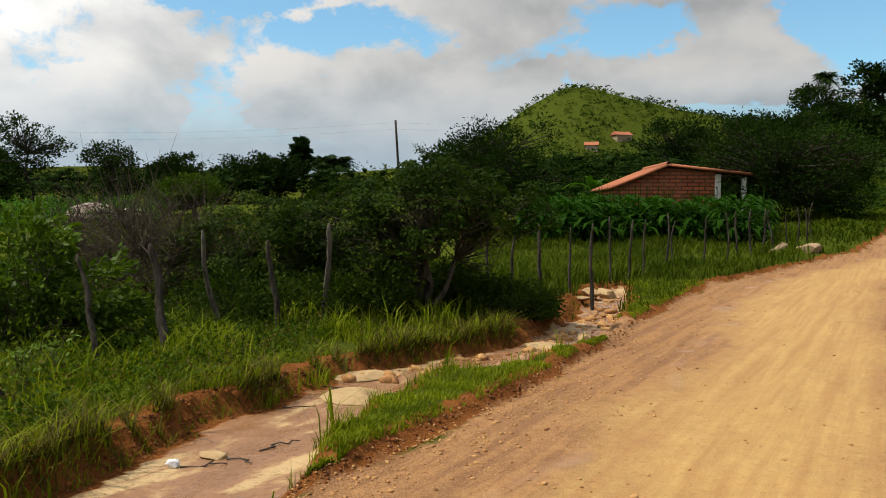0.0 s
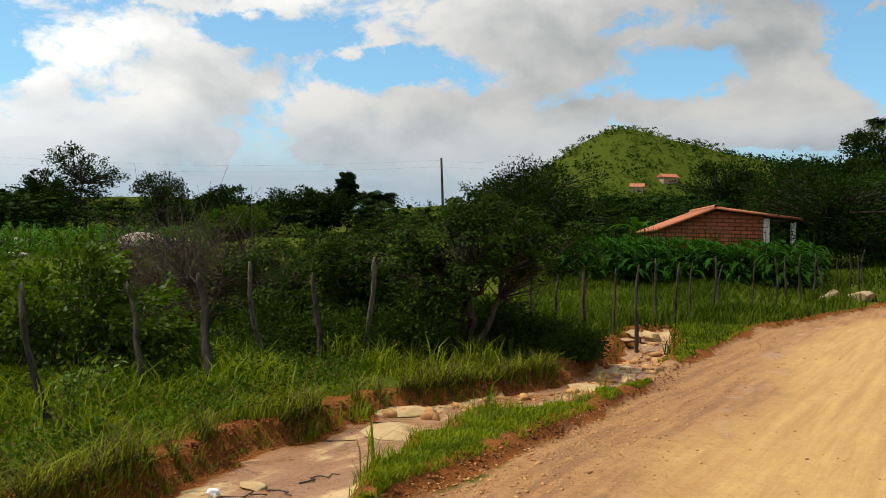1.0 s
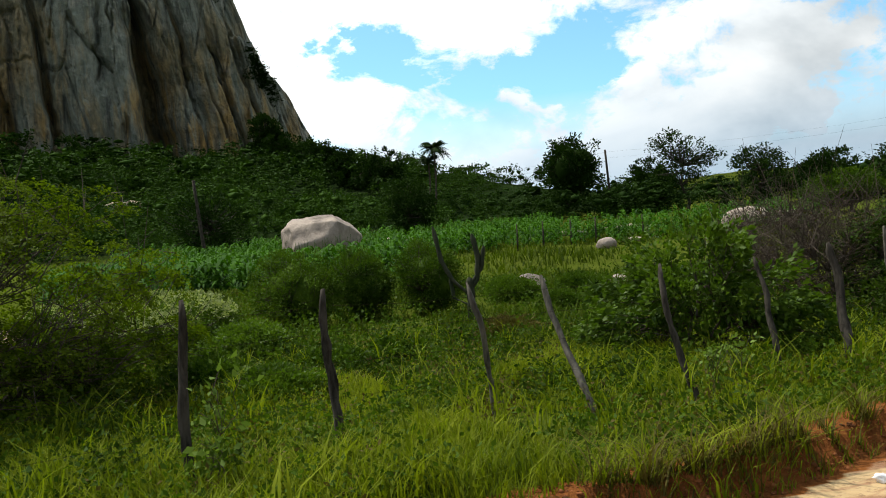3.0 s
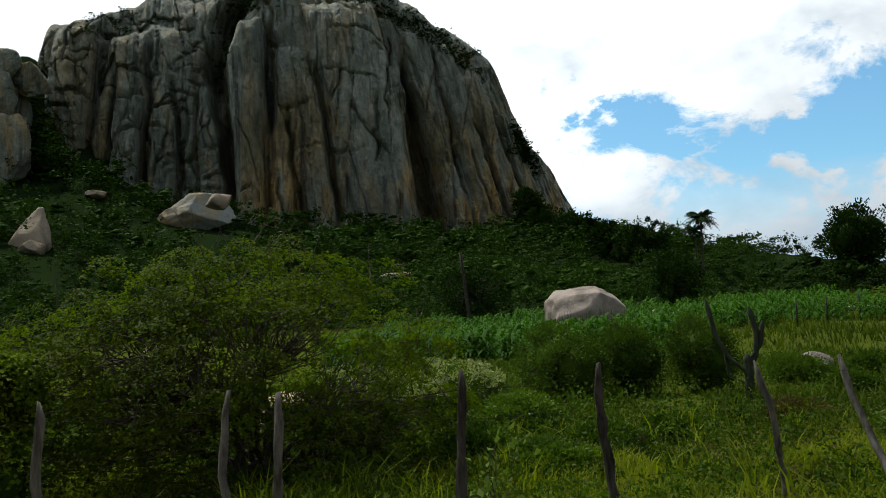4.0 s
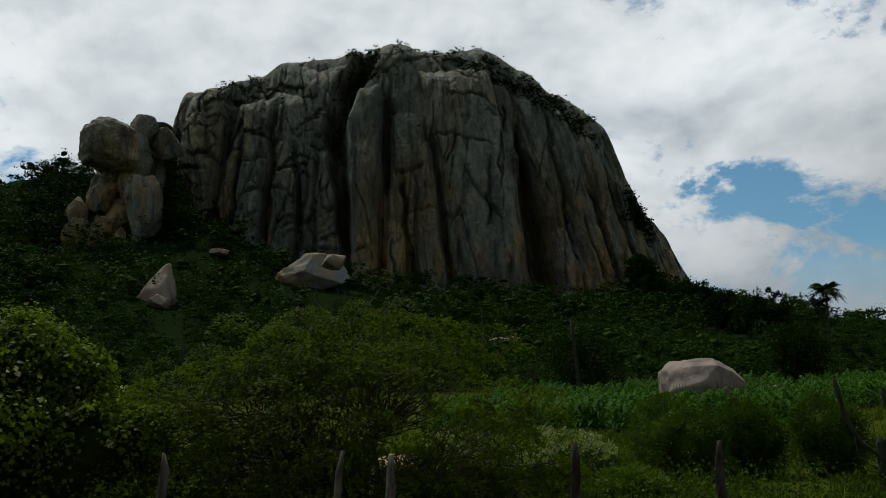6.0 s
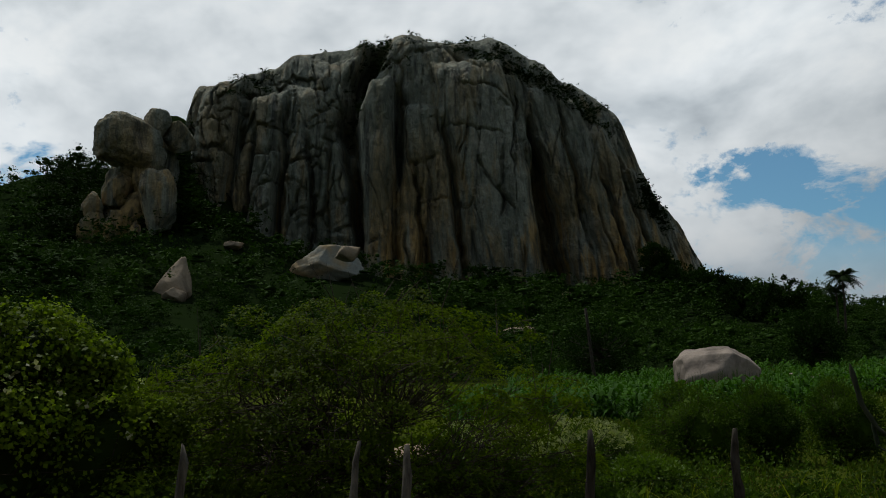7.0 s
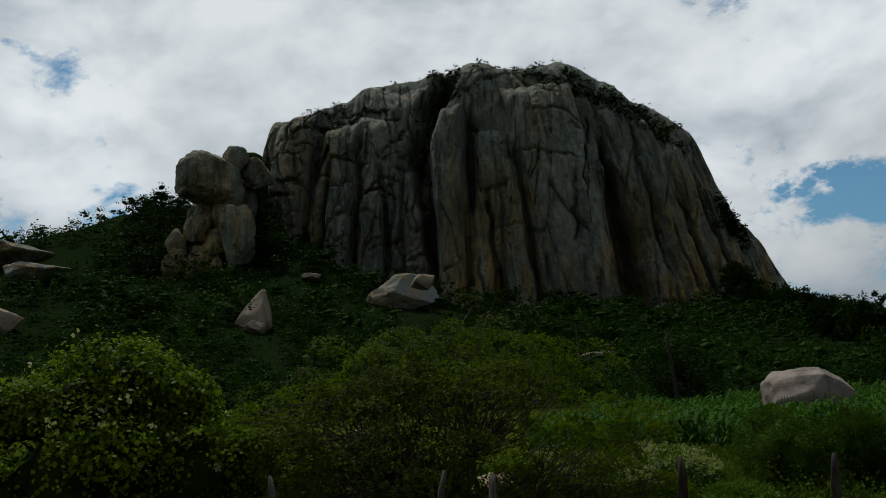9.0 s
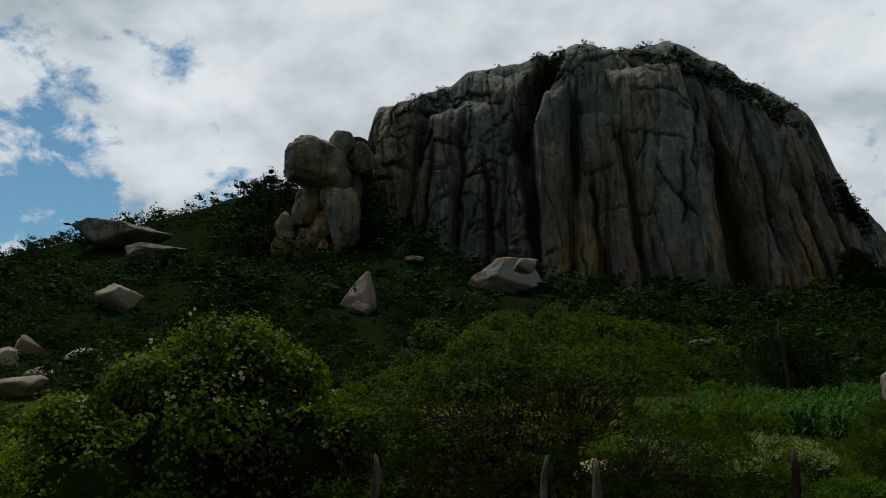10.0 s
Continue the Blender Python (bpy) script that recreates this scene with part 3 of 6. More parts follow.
def joints(u, v, seed):
    """Jointed blocks: a random value for each cell, and the way to the nearest joint."""
    iu, iv = np.floor(u), np.floor(v)
    f1, f2, val = np.full(u.shape, 9.0), np.full(u.shape, 9.0), np.zeros(u.shape)
    for a in (-1, 0, 1):
        for b in (-1, 0, 1):
            cu, cv = iu + a, iv + b
            px, py = cu + 0.15 + 0.7 * hash3(cu, cv, cu * 0, seed), cv + 0.1 + 0.8 * hash3(cu, cv, cu * 0 + 1, seed)
            d = np.hypot(u - px, v - py)
            r = hash3(cu, cv, cu * 0 + 2, seed)
            near = d < f1
            f2 = np.where(near, f1, np.minimum(f2, d))
            val = np.where(near, r, val)
            f1 = np.where(near, d, f1)
    return val, f2 - f1


def build_rock():
    ns, nf, nb = 640, 330, 24
    s = np.linspace(-97, 74.5, ns)
    H = np.interp(s, CREST_S, CREST_Z)
    k = np.ones(7) / 7
    H = np.convolve(np.pad(H, 3, mode="edge"), k, "valid") + (fbm(s / 5, s * 0, 0, 71, 4) - 0.5) * 2.6
    t = np.concatenate([np.linspace(0, math.pi / 2, nf), np.linspace(math.pi / 2, math.pi, nb)[1:]])
    S, T = np.meshgrid(s, t)
    Hs = np.broadcast_to(H, S.shape)
    zb = 16.0
    front = T <= math.pi / 2
    Z = zb + (Hs - zb) * np.sin(T) ** 0.72
    D0 = 234 + 20 * np.abs(S / 95) ** 4 + 5 * sstep(4, 26, S) + 4 * sstep(-28, -48, S)
    Dc = 21 * (1 - 0.5 * sstep(-40, -90, S))
    D = np.where(front, D0 + Dc * (1 - np.cos(np.minimum(T, math.pi / 2))) ** 1.5, D0 + Dc + 55 * (1 - np.sin(T)))
    face = np.where(front, 1.0, 0.2) * (1 - 0.85 * sstep(0.86, 0.99, np.sin(T)))
    warp = (fbm(S / 14, Z / 26, 0, 72, 3) - 0.5) * 5
    left, right = sstep(12, 24, S), sstep(-32, -42, S)
    # the ribs: rounded columns whose heads are rounded too, meeting in sharp grooves
    P = np.zeros(S.shape)
    SS = S + warp * (0.55 + 0.6 * right) + (fbm(S / 5, Z / 7, 0, 75, 3) - 0.5) * (1.6 + 1.6 * right)
    ZZ = Z + (fbm(S / 6, Z / 9, 0, 86, 3) - 0.5) * 5
    for c, lean, w, out, foot, head, sq in LEFT_RIBS + MID_RIBS + RIGHT_RIBS:
        u = np.clip(np.abs(SS - c - lean * (Z - 60)) / w, 0, 1)
        cap = w * (1.0 if sq < 3.5 else 0.45)
        v = np.clip((ZZ - head + cap) / cap, 0, 1)
        low = sstep(foot - 0.1, foot + 8, Z)
        P = np.maximum(P, out * (1 - u ** sq) ** (1 / sq) * (1 - v ** 2.2) ** 0.5 * low)
    disp = P
    # jointed blocks, strongest on the broken left wall
    bow = (fbm(S / 9, Z / 9, 0, 84, 3) - 0.5) * 5
    va, ea = joints((S + warp * 1.3) / 7.0, (Z + bow) / 60, 5)
    vb, eb = joints((S + warp) / 5.0, (Z + bow * 1.4) / 15, 6)
    disp = disp + 0.45 * ((va - 0.5) * 3.0 + np.minimum(ea, 0.10) * 3.0 - 2.0 * np.exp(-(ea / 0.022) ** 2))
    disp = disp + (0.16 + 0.84 * left) * ((vb - 0.5) * 3.0 + np.minimum(eb, 0.06) * 3.0 - 1.8 * np.exp(-(eb / 0.022) ** 2)) * (0.35 + 0.65 * sstep(0.40, 0.56, fbm(S / 16, Z / 16, 0, 88, 2)))
    # fluting of the right flank, following its lean
    flute = fbm((S - 0.28 * (Z - 60) + warp * 0.4) / 2.0, Z / 40, 0, 87, 3, 0.6) - 0.5
    fluted = fbm((S - 0.06 * (Z - 60) + warp) / 2.4, Z / 24, 0, 73, 4, 0.6) - 0.5
    disp = disp + right * flute * 4.6 + (1 - right) * fluted * 3.4
    disp = disp + (fbm(S / 1.5, Z / 2.6, 0, 74, 3) - 0.5) * 1.0 + (fbm(S / 20, Z / 26, 0, 76, 3) - 0.5) * 5 - 1.5
    # the great chimney, the cave at the foot of the right flank, and the deep grooves
    c = np.interp(Z, [30, 41, 58, 74, 87, 97, 106], [14.2, 14.6, 16.2, 18.8, 16.0, 11.5, 8.0]) + (fbm(Z / 7, Z * 0, 0, 77, 3) - 0.5) * 2.0
    disp = disp - 15 * np.exp(-(np.abs(S - c) / np.interp(Z, [40, 62, 80, 92], [1.0, 1.8, 2.9, 3.2])) ** 3) * sstep(34, 46, Z)
    c = np.interp(Z, [25, 46, 62, 76], [-39.5, -37.6, -35.4, -33.6]) + (fbm(Z / 8, Z * 0 + 9, 0, 77, 3) - 0.5) * 2.5
    disp = disp - 14 * np.exp(-(np.abs(S - c) / np.interp(Z, [28, 50, 64, 78], [4.6, 3.4, 1.6, 0.7])) ** 3) * (1 - sstep(70, 80, Z))
    for s0, w, dep, sl, z0, z1 in ((4.6, 1.1, 7, -0.04, 34, 86), (-10.6, 0.9, 6, 0.11, 30, 74), (-1.0, 0.7, 4.5, 0.04, 30, 62), (36.8, 1.0, 6, -0.03, 40, 84), (50.8, 1.2, 7, -0.12, 40, 86), (28.6, 0.7, 4.5, 0.05, 44, 70),
                                   (-46, 0.6, 3.2, 0.16, 40, 80), (-54, 0.6, 3.0, 0.30, 28, 62), (-61, 0.7, 3.2, 0.33, 36, 66), (45.8, 0.7, 4, -0.10, 44, 74)):
        c = s0 + sl * (Z - 60) + (fbm(Z / 6, Z * 0 + s0, 0, 78, 3) - 0.5) * 2.4
        disp = disp - dep * np.exp(-((S - c) / w) ** 2) * sstep(z0 - 6, z0 + 3, Z) * (1 - sstep(z1 - 5, z1 + 4, Z))
    # ledges: under the summit cap, and slanting down the right shoulder
    for pts_s, pts_z, dep, w in (([-22, -9, 0, 8, 14], [89, 101, 98, 94, 90], 1.6, 0.8), ([-30, -20, -12], [78, 86, 84], 1.2, 0.5), ([-26, -18, -8], [69, 72, 73], 1.2, 0.4), ([-20, -14, -9, -2], [51, 49, 52, 50], 1.0, 0.4)):
        line = np.interp(S, pts_s[:], pts_z) + (fbm(S / 4, S * 0 + dep, 0, 81, 3) - 0.5) * 4
        on = sstep(pts_s[0] - 1, pts_s[0] + 3, S) * (1 - sstep(pts_s[-1] - 3, pts_s[-1] + 1, S))
        disp = disp - dep * np.exp(-((Z - line) / w) ** 2) * on
    g = np.random.default_rng(79)
    for _ in range(46):
        s0, w, dep = g.uniform(-78, 60), g.uniform(0.25, 0.55), g.uniform(0.9, 2.8)
        z0 = g.uniform(24, 75)
        z1 = z0 + g.uniform(8, 32)
        c = s0 + (0.28 if s0 < -36 else g.normal() * 0.10) * (Z - z0) + (fbm(Z / 5, Z * 0 + s0, 0, 80, 3) - 0.5) * 3.0
        disp = disp - dep * np.exp(-((S - c) / w) ** 2) * sstep(z0, z0 + 4, Z) * (1 - sstep(z1 - 4, z1, Z))
    for _ in range(44):
        s0, z0, L = g.uniform(-30, 60), g.uniform(36, 94), g.uniform(1.5, 5)
        if g.uniform() < 0.7:
            s0 = g.uniform(16, 62)
        line = z0 + g.normal() * 0.3 * (S - s0) + (fbm(S / 3, S * 0 + z0, 0, 81, 3) - 0.5) * 3
        disp = disp - g.uniform(0.8, 2.2) * np.exp(-((Z - line) / g.uniform(0.3, 0.6)) ** 2) * np.exp(-((S - s0) / L) ** 4)
    D = D - disp * face
    Z = Z + (fbm(S / 5, D / 9, 0, 78, 3) - 0.5) * 1.6 * sstep(0.6, 0.95, np.sin(T))
    V = rock_world(S, D, Z).reshape(-1, 3)
    n0, n1 = S.shape
    i, j = np.meshgrid(np.arange(n0 - 1), np.arange(n1 - 1), indexing="ij")
    Q = np.stack([i * n1 + j, (i + 1) * n1 + j, (i + 1) * n1 + j + 1, i * n1 + j + 1], -1).reshape(-1, 4)
    put("rock_dome", raw_mesh("rock_dome", V, Q, M["cliff"], False), None, "huge bare granite dome with grey and ochre streaked cliffs", "rock mountain", "", "structure")
    return s, V.reshape(n0, n1, 3)[:nf]


ROCK_S, ROCK_FACE = build_rock()


def on_rock(s, z):
    """Points of the rock's face, or of its crest where z is higher, at those places."""
    j = np.clip(np.searchsorted(ROCK_S, s), 0, len(ROCK_S) - 1)
    i = np.array([np.argmin(np.abs(ROCK_FACE[:, b, 2] - h)) for b, h in zip(j, z)])
    return ROCK_FACE[i, j]


def ball(sub):
    bm = bmesh.new()
    bmesh.ops.create_icosphere(bm, subdivisions=sub, radius=1.0)
    v = np.array([q.co[:] for q in bm.verts])
    f = np.array([[q.index for q in p.verts] for p in bm.faces])
    bm.free()
    return v, f


BALLS = {k: ball(k) for k in (1, 2, 3, 4, 5)}



def stone_mesh(name, radii, seed, mat, sub=4, cuts=9, rough=0.10, smooth=False, bite=0.62, square=1.0, taper=0.0, shear=0.0, planes=()):
    """A weathered stone: a ball with flattened faces, lumps and grain, its foot at z = 0."""
    g = np.random.default_rng(seed)
    v, f = BALLS[sub]
    v = np.sign(v) * np.abs(v) ** square
    for _ in range(cuts):
        n = g.normal(size=3)
        n /= np.linalg.norm(n)
        o = g.uniform(bite, 0.88)
        over = np.clip(v @ n - o, 0, None)
        v -= over[:, None] * n * 0.97
    for nx, ny, nz, o in planes:
        n = np.array([nx, ny, nz]) / math.sqrt(nx * nx + ny * ny + nz * nz)
        v -= np.clip(v @ n - o, 0, None)[:, None] * n * 0.95
    q = v * 2.4 + seed
    r = 1 + (fbm(q[:, 0], q[:, 1], q[:, 2], seed, 5, 0.6) - 0.5) * 2 * rough
    v = v * r[:, None]
    v[:, :2] *= (1 - taper * (v[:, 2:3] + 1) / 2)
    v[:, 0] += shear * v[:, 2]
    v = v * np.array(radii)
    v[:, 2] -= v[:, 2].min() * 0.72
    return raw_mesh(name, v, f, mat, smooth)


def stone(name, x, y, radii, seed, mat, label, turn=0.0, tilt=0.0, z=None, cat="boulder", sub=4, cuts=9, rough=0.10, group="", smooth=False, bite=0.62, square=1.0, taper=0.0, shear=0.0, planes=()):
    ob = put(name, stone_mesh(name, radii, seed, mat, sub, cuts, rough, smooth, bite, square, taper, shear, planes), None, label, cat, group)
    ob.matrix_world = pose(x, y, (ground(x, y) if z is None else z), tilt, 0, turn)
    return ob


def on_az(az, d):
    return -math.sin(radians(az)) * d, math.cos(radians(az)) * d


KEEP = []      # bearing, distance and half width in degrees of rocks that stand clear of the trees


def settle(az, d, el, tall):
    """The distance at which a rock of that height, seen at that elevation, sits on the slope."""
    if d < 60:
        return d
    for k in np.arange(70.0, 330.0, 2.0):
        if ground(*on_az(az, k)) + tall * 0.30 * k / d > 1.65 + k * math.tan(radians(el)):
            return k if abs(k - d) < 75 else d
    return d


def outcrop(name, az, d, el, wide, tall, seed, mat, label, deep=None, tilt=0.0, turn=None, fixed=False, **kw):
    """A rock on the hillside whose middle lies at that bearing, distance and elevation."""
    k = d if fixed else settle(az, d, el, tall)
    if kw.get("cat") != "rock":
        KEEP.append((az, k, math.degrees(wide / d / 2)))
    x, y = on_az(az, k)
    wide, tall, d = wide * k / d, tall * k / d, k
    z = 1.65 + d * math.tan(radians(el)) - tall * 0.36
    ob = stone(name, x, y, (wide / 2, (deep or wide) / 2, tall / 1.72), seed, mat, label, turn if turn is not None else az, tilt, z, **kw)
    return ob


# ---- plant helpers ----
def frames_for(n, g, up=0.3, axis=None):
    """Random leaf axes: pointing direction a and side b."""
    a = g.normal(size=(n, 3)) if axis is None else axis + g.normal(size=(n, 3)) * 0.5
    a[:, 2] += up
    a /= np.linalg.norm(a, axis=1)[:, None]
    b = np.cross(a, g.normal(size=(n, 3)))
    b /= np.linalg.norm(b, axis=1)[:, None] + 1e-9
    return a, b


def leaves(centers, size, g, wide=0.45, up=0.0, axis=None, fold=0.12, flat=0.0):
    """Folded, pointed leaves: 4 corners each."""
    n = len(centers)
    a, b = frames_for(n, g, up, axis)
    if flat:
        b[:, 2] *= 1 - flat
        b /= np.linalg.norm(b, axis=1)[:, None] + 1e-9
    c = np.cross(a, b)
    L = (np.asarray(size) * g.uniform(0.6, 1.25, n))[:, None]
    W = L * wide
    p = np.stack([centers, centers + a * L * 0.45 + b * W * 0.5 + c * L * fold, centers + a * L, centers + a * L * 0.45 - b * W * 0.5 + c * L * fold], 1)
    q = np.arange(n * 4).reshape(n, 4)
    return p.reshape(-1, 3), q


def leaves_out(centers, out, size, g, wide=0.6, jitter=0.45):
    """Pointed leaves that lie on a crown, facing the way it faces."""
    n = len(centers)
    nor = out + g.normal(size=(n, 3)) * jitter
    nor /= np.linalg.norm(nor, axis=1)[:, None] + 1e-9
    a = np.cross(nor, g.normal(size=(n, 3)))
    a /= np.linalg.norm(a, axis=1)[:, None] + 1e-9
    b = np.cross(nor, a)
    L = (np.asarray(size) * g.uniform(0.6, 1.3, n))[:, None]
    p = np.stack([centers - a * L * 0.5, centers + b * L * wide * 0.5 + nor * L * 0.1, centers + a * L * 0.5, centers - b * L * wide * 0.5 + nor * L * 0.1], 1)
    return p.reshape(-1, 3), np.arange(n * 4).reshape(n, 4)


def tubes(segs, sides=5):
    """Tapered limbs from rows p0(3) p1(3) r0 r1."""
    segs = np.asarray(segs, float)
    n = len(segs)
    p0, p1, r0, r1 = segs[:, :3], segs[:, 3:6], segs[:, 6], segs[:, 7]
    ax = p1 - p0
    ax /= np.linalg.norm(ax, axis=1)[:, None] + 1e-9
    ref = np.where(np.abs(ax[:, 2:3]) > 0.9, [[1.0, 0, 0]], [[0, 0, 1.0]])
    u = np.cross(ax, ref)
    u /= np.linalg.norm(u, axis=1)[:, None] + 1e-9
    w = np.cross(ax, u)
    ang = np.arange(sides) * 2 * math.pi / sides
    ring = u[:, None] * np.cos(ang)[None, :, None] + w[:, None] * np.sin(ang)[None, :, None]
    V = np.concatenate([p0[:, None] + ring * r0[:, None, None], p1[:, None] + ring * r1[:, None, None]], 1)
    k = np.arange(sides)
    base = np.stack([k, (k + 1) % sides, (k + 1) % sides + sides, k + sides], -1)
    Q = base[None] + (np.arange(n) * 2 * sides)[:, None, None]
    return V.reshape(-1, 3), Q.reshape(-1, 4)


def rod(pts, radii, sides=8):
    """One closed round rod through the points."""
    pts, radii = np.asarray(pts, float), np.asarray(radii, float)
    ax = np.gradient(pts, axis=0)
    ax /= np.linalg.norm(ax, axis=1)[:, None]
    ref = np.array([1.0, 0.3, 0]) if abs(ax[0, 2]) > 0.7 else np.array([0, 0, 1.0])
    u = np.cross(ax, ref)
    u /= np.linalg.norm(u, axis=1)[:, None]
    w = np.cross(ax, u)
    a = np.arange(sides) * 2 * math.pi / sides
    V = pts[:, None] + (u[:, None] * np.cos(a)[None, :, None] + w[:, None] * np.sin(a)[None, :, None]) * radii[:, None, None]
    n, k = len(pts), np.arange(sides)
    Q = np.concatenate([np.stack([i * sides + k, i * sides + (k + 1) % sides, (i + 1) * sides + (k + 1) % sides, (i + 1) * sides + k], -1) for i in range(n - 1)])
    return V.reshape(-1, 3), [Q, np.arange(sides)[::-1][None], ((n - 1) * sides + np.arange(sides))[None]]


def limb(p0, p1, r0, r1, g, steps=4, wob=0.12):
    """A crooked limb as a chain of segments."""
    p0, p1 = np.asarray(p0, float), np.asarray(p1, float)
    L = np.linalg.norm(p1 - p0)
    pts = [p0]
    for k in range(1, steps):
        pts.append(p0 + (p1 - p0) * k / steps + g.normal(size=3) * L * wob * 0.5)
    pts.append(p1)
    rr = np.linspace(r0, r1, steps + 1)
    return [(*pts[k], *pts[k + 1], rr[k], rr[k + 1]) for k in range(steps)]


def lobes_sample(lobes, n, g, shell=0.55):
    """Points in a set of ellipsoids, denser to the outside. Lobe: x y z rx ry rz."""
    lobes = np.asarray(lobes, float)
    vol = (lobes[:, 3] * lobes[:, 4] * lobes[:, 5]) ** 0.75
    pick = g.choice(len(lobes), n, p=vol / vol.sum())
    d = g.normal(size=(n, 3))
    d /= np.linalg.norm(d, axis=1)[:, None]
    r = g.uniform(shell ** 2, 1.0, n) ** 0.5
    return lobes[pick, :3] + d * r[:, None] * lobes[pick, 3:6]


def shrub(name, x, y, lobes, label, cat, leaf="leaf_mid", clumps=120, per=60, clump_r=0.28, size=0.09, wide=0.5, stems=4, stem_r=0.04, twigs=True,
          seed=1, up=0.1, bloom=None, bloom_n=0, bloom_size=0.06, z=None, group="", flat=0.0, bark="bark", core=0.0, fine=0, spray=0.0, pads=0.0):
    """A bush or tree: crooked stems, limbs to each clump, and leaves round them. Lobes are relative to the foot."""
    g = np.random.default_rng(seed)
    root = thing(name, (x, y, ground(x, y) - 0.03 if z is None else z), label, cat, group)
    tips = lobes_sample(lobes, clumps, g)
    tips[:, 2] = np.maximum(tips[:, 2], clump_r * 0.4)
    lob = np.asarray(lobes, float)
    mid = np.average(lob[:, :3], axis=0, weights=lob[:, 3] * lob[:, 4] * lob[:, 5])
    segs, forks = [], []
    for k in range(stems):
        foot = np.array([*(g.normal(size=2) * stem_r * (2.5 if stems > 1 else 0)), 0.0])
        aim = tips[g.integers(len(tips))] * 0.55 + mid * 0.45 if stems > 1 else mid
        top = foot + (aim - foot) * (0.62 if stems > 1 else 0.85)
        ch = limb(foot, top, stem_r, stem_r * 0.5, g, 5, 0.14)
        segs += ch
        forks += [np.array(q[3:6]) for q in ch[1:]]
    forks = np.array(forks)
    for p in tips:
        near = forks[np.argmin(np.linalg.norm(forks - p, axis=1) + (forks[:, 2] > p[2]) * 0.6)]
        segs += limb(near, p, stem_r * (0.16 if pads else 0.32), 0.003 if clump_r < 0.5 else 0.02, g, 3 if clump_r < 0.5 else 2, 0.22 if pads else 0.16)
    if fine:
        for p in tips[g.integers(len(tips), size=fine)]:
            e = p + g.normal(size=3) * clump_r * 1.4 + (0, 0, clump_r * 0.8)
            segs.append((*p, *e, 0.006, 0.002))
    v, q = tubes(segs, 5)
    put("trunk", raw_mesh("trunk", v, q, M[bark], True), root, "dark crooked stems and twigs")
    if per:
        c = np.repeat(tips, per, 0) + np.clip(g.normal(size=(clumps * per, 3)), -1.7, 1.7) * clump_r * np.array([0.5, 0.5, 0.42])
        if spray:
            way = tips - mid
            way /= np.linalg.norm(way, axis=1)[:, None] + 1e-6
            way += g.normal(size=way.shape) * 0.45 + (0, 0, 0.35)
            way /= np.linalg.norm(way, axis=1)[:, None]
            tt = g.uniform(-0.5, 1.0, clumps * per)
            c = np.repeat(tips, per, 0) + np.repeat(way, per, 0) * (tt * spray)[:, None] + g.normal(size=(clumps * per, 3)) * (clump_r * 0.30 * (1 - 0.65 * np.clip(tt, 0, 1)))[:, None]
        if pads:
            way = (tips - mid) / (np.linalg.norm(tips - mid, axis=1)[:, None] + 1e-6)
            nor = way * 0.5 + g.normal(size=way.shape) * 0.28 + (0, 0, 0.85)
            nor /= np.linalg.norm(nor, axis=1)[:, None]
            e1 = np.cross(nor, way + (0.01, 0.02, 0.03))
            e1 /= np.linalg.norm(e1, axis=1)[:, None] + 1e-9
            e2 = np.cross(nor, e1)
            ang, rad = g.uniform(0, 6.283, (clumps, per)), g.uniform(0, 1, (clumps, per)) ** 0.6 * pads * g.uniform(0.6, 1.3, (clumps, 1))
            ang = np.round(ang * 9 / 6.283) * 6.283 / 9 + g.normal(size=ang.shape) * 0.10
            off = e1[:, None] * (np.cos(ang) * rad)[..., None] + e2[:, None] * (np.sin(ang) * rad * 0.8)[..., None] - nor[:, None] * (rad ** 2 / pads * 0.45 + g.normal(size=rad.shape) * 0.02)[..., None]
            c = (tips[:, None] + off).reshape(-1, 3)
        c[:, 2] = np.maximum(c[:, 2], 0.03)
        out = c - np.repeat(tips, per, 0) + (c - mid) * 0.3
        out /= np.linalg.norm(out, axis=1)[:, None] + 1e-6
        lv, lq = leaves_out(c, np.repeat(nor, per, 0), size, g, wide, 0.35) if pads else leaves(c, size, g, wide, up, out, flat=flat)
        if core:
            bv, bf = BALLS[2]
            cores_v, cores_f = [], []
            for L in lob:
                vv = bv * L[3:6] * core * (1 + (vnoise(bv[:, 0] * 3 + L[0], bv[:, 1] * 3, bv[:, 2] * 3, seed) - 0.5)[:, None] * 0.8) + L[:3]
                cores_f.append(bf + sum(len(a) for a in cores_v))
                cores_v.append(vv)
            nv = sum(len(a) for a in cores_v)
            me = raw_mesh("crown", np.concatenate([*cores_v, lv]), [np.concatenate(cores_f), lq + nv], M[leaf])
        else:
            me = raw_mesh("crown", lv, lq, M[leaf])
        put("crown", me, root, "leafy crown")
    if bloom:
        b = lobes_sample(lobes, bloom_n, g, 0.97)
        b = b[b[:, 2] > np.quantile(b[:, 2], 0.55)] + (0, 0, clump_r * 0.9)
        bv, bq = leaves(np.repeat(b, 4, 0) + g.normal(size=(len(b) * 4, 3)) * bloom_size * 0.4, bloom_size, g, 0.8, 0.5)
        put("blossom", raw_mesh("blossom", bv, bq, M[bloom]), root, "pale small blossoms")
    return root


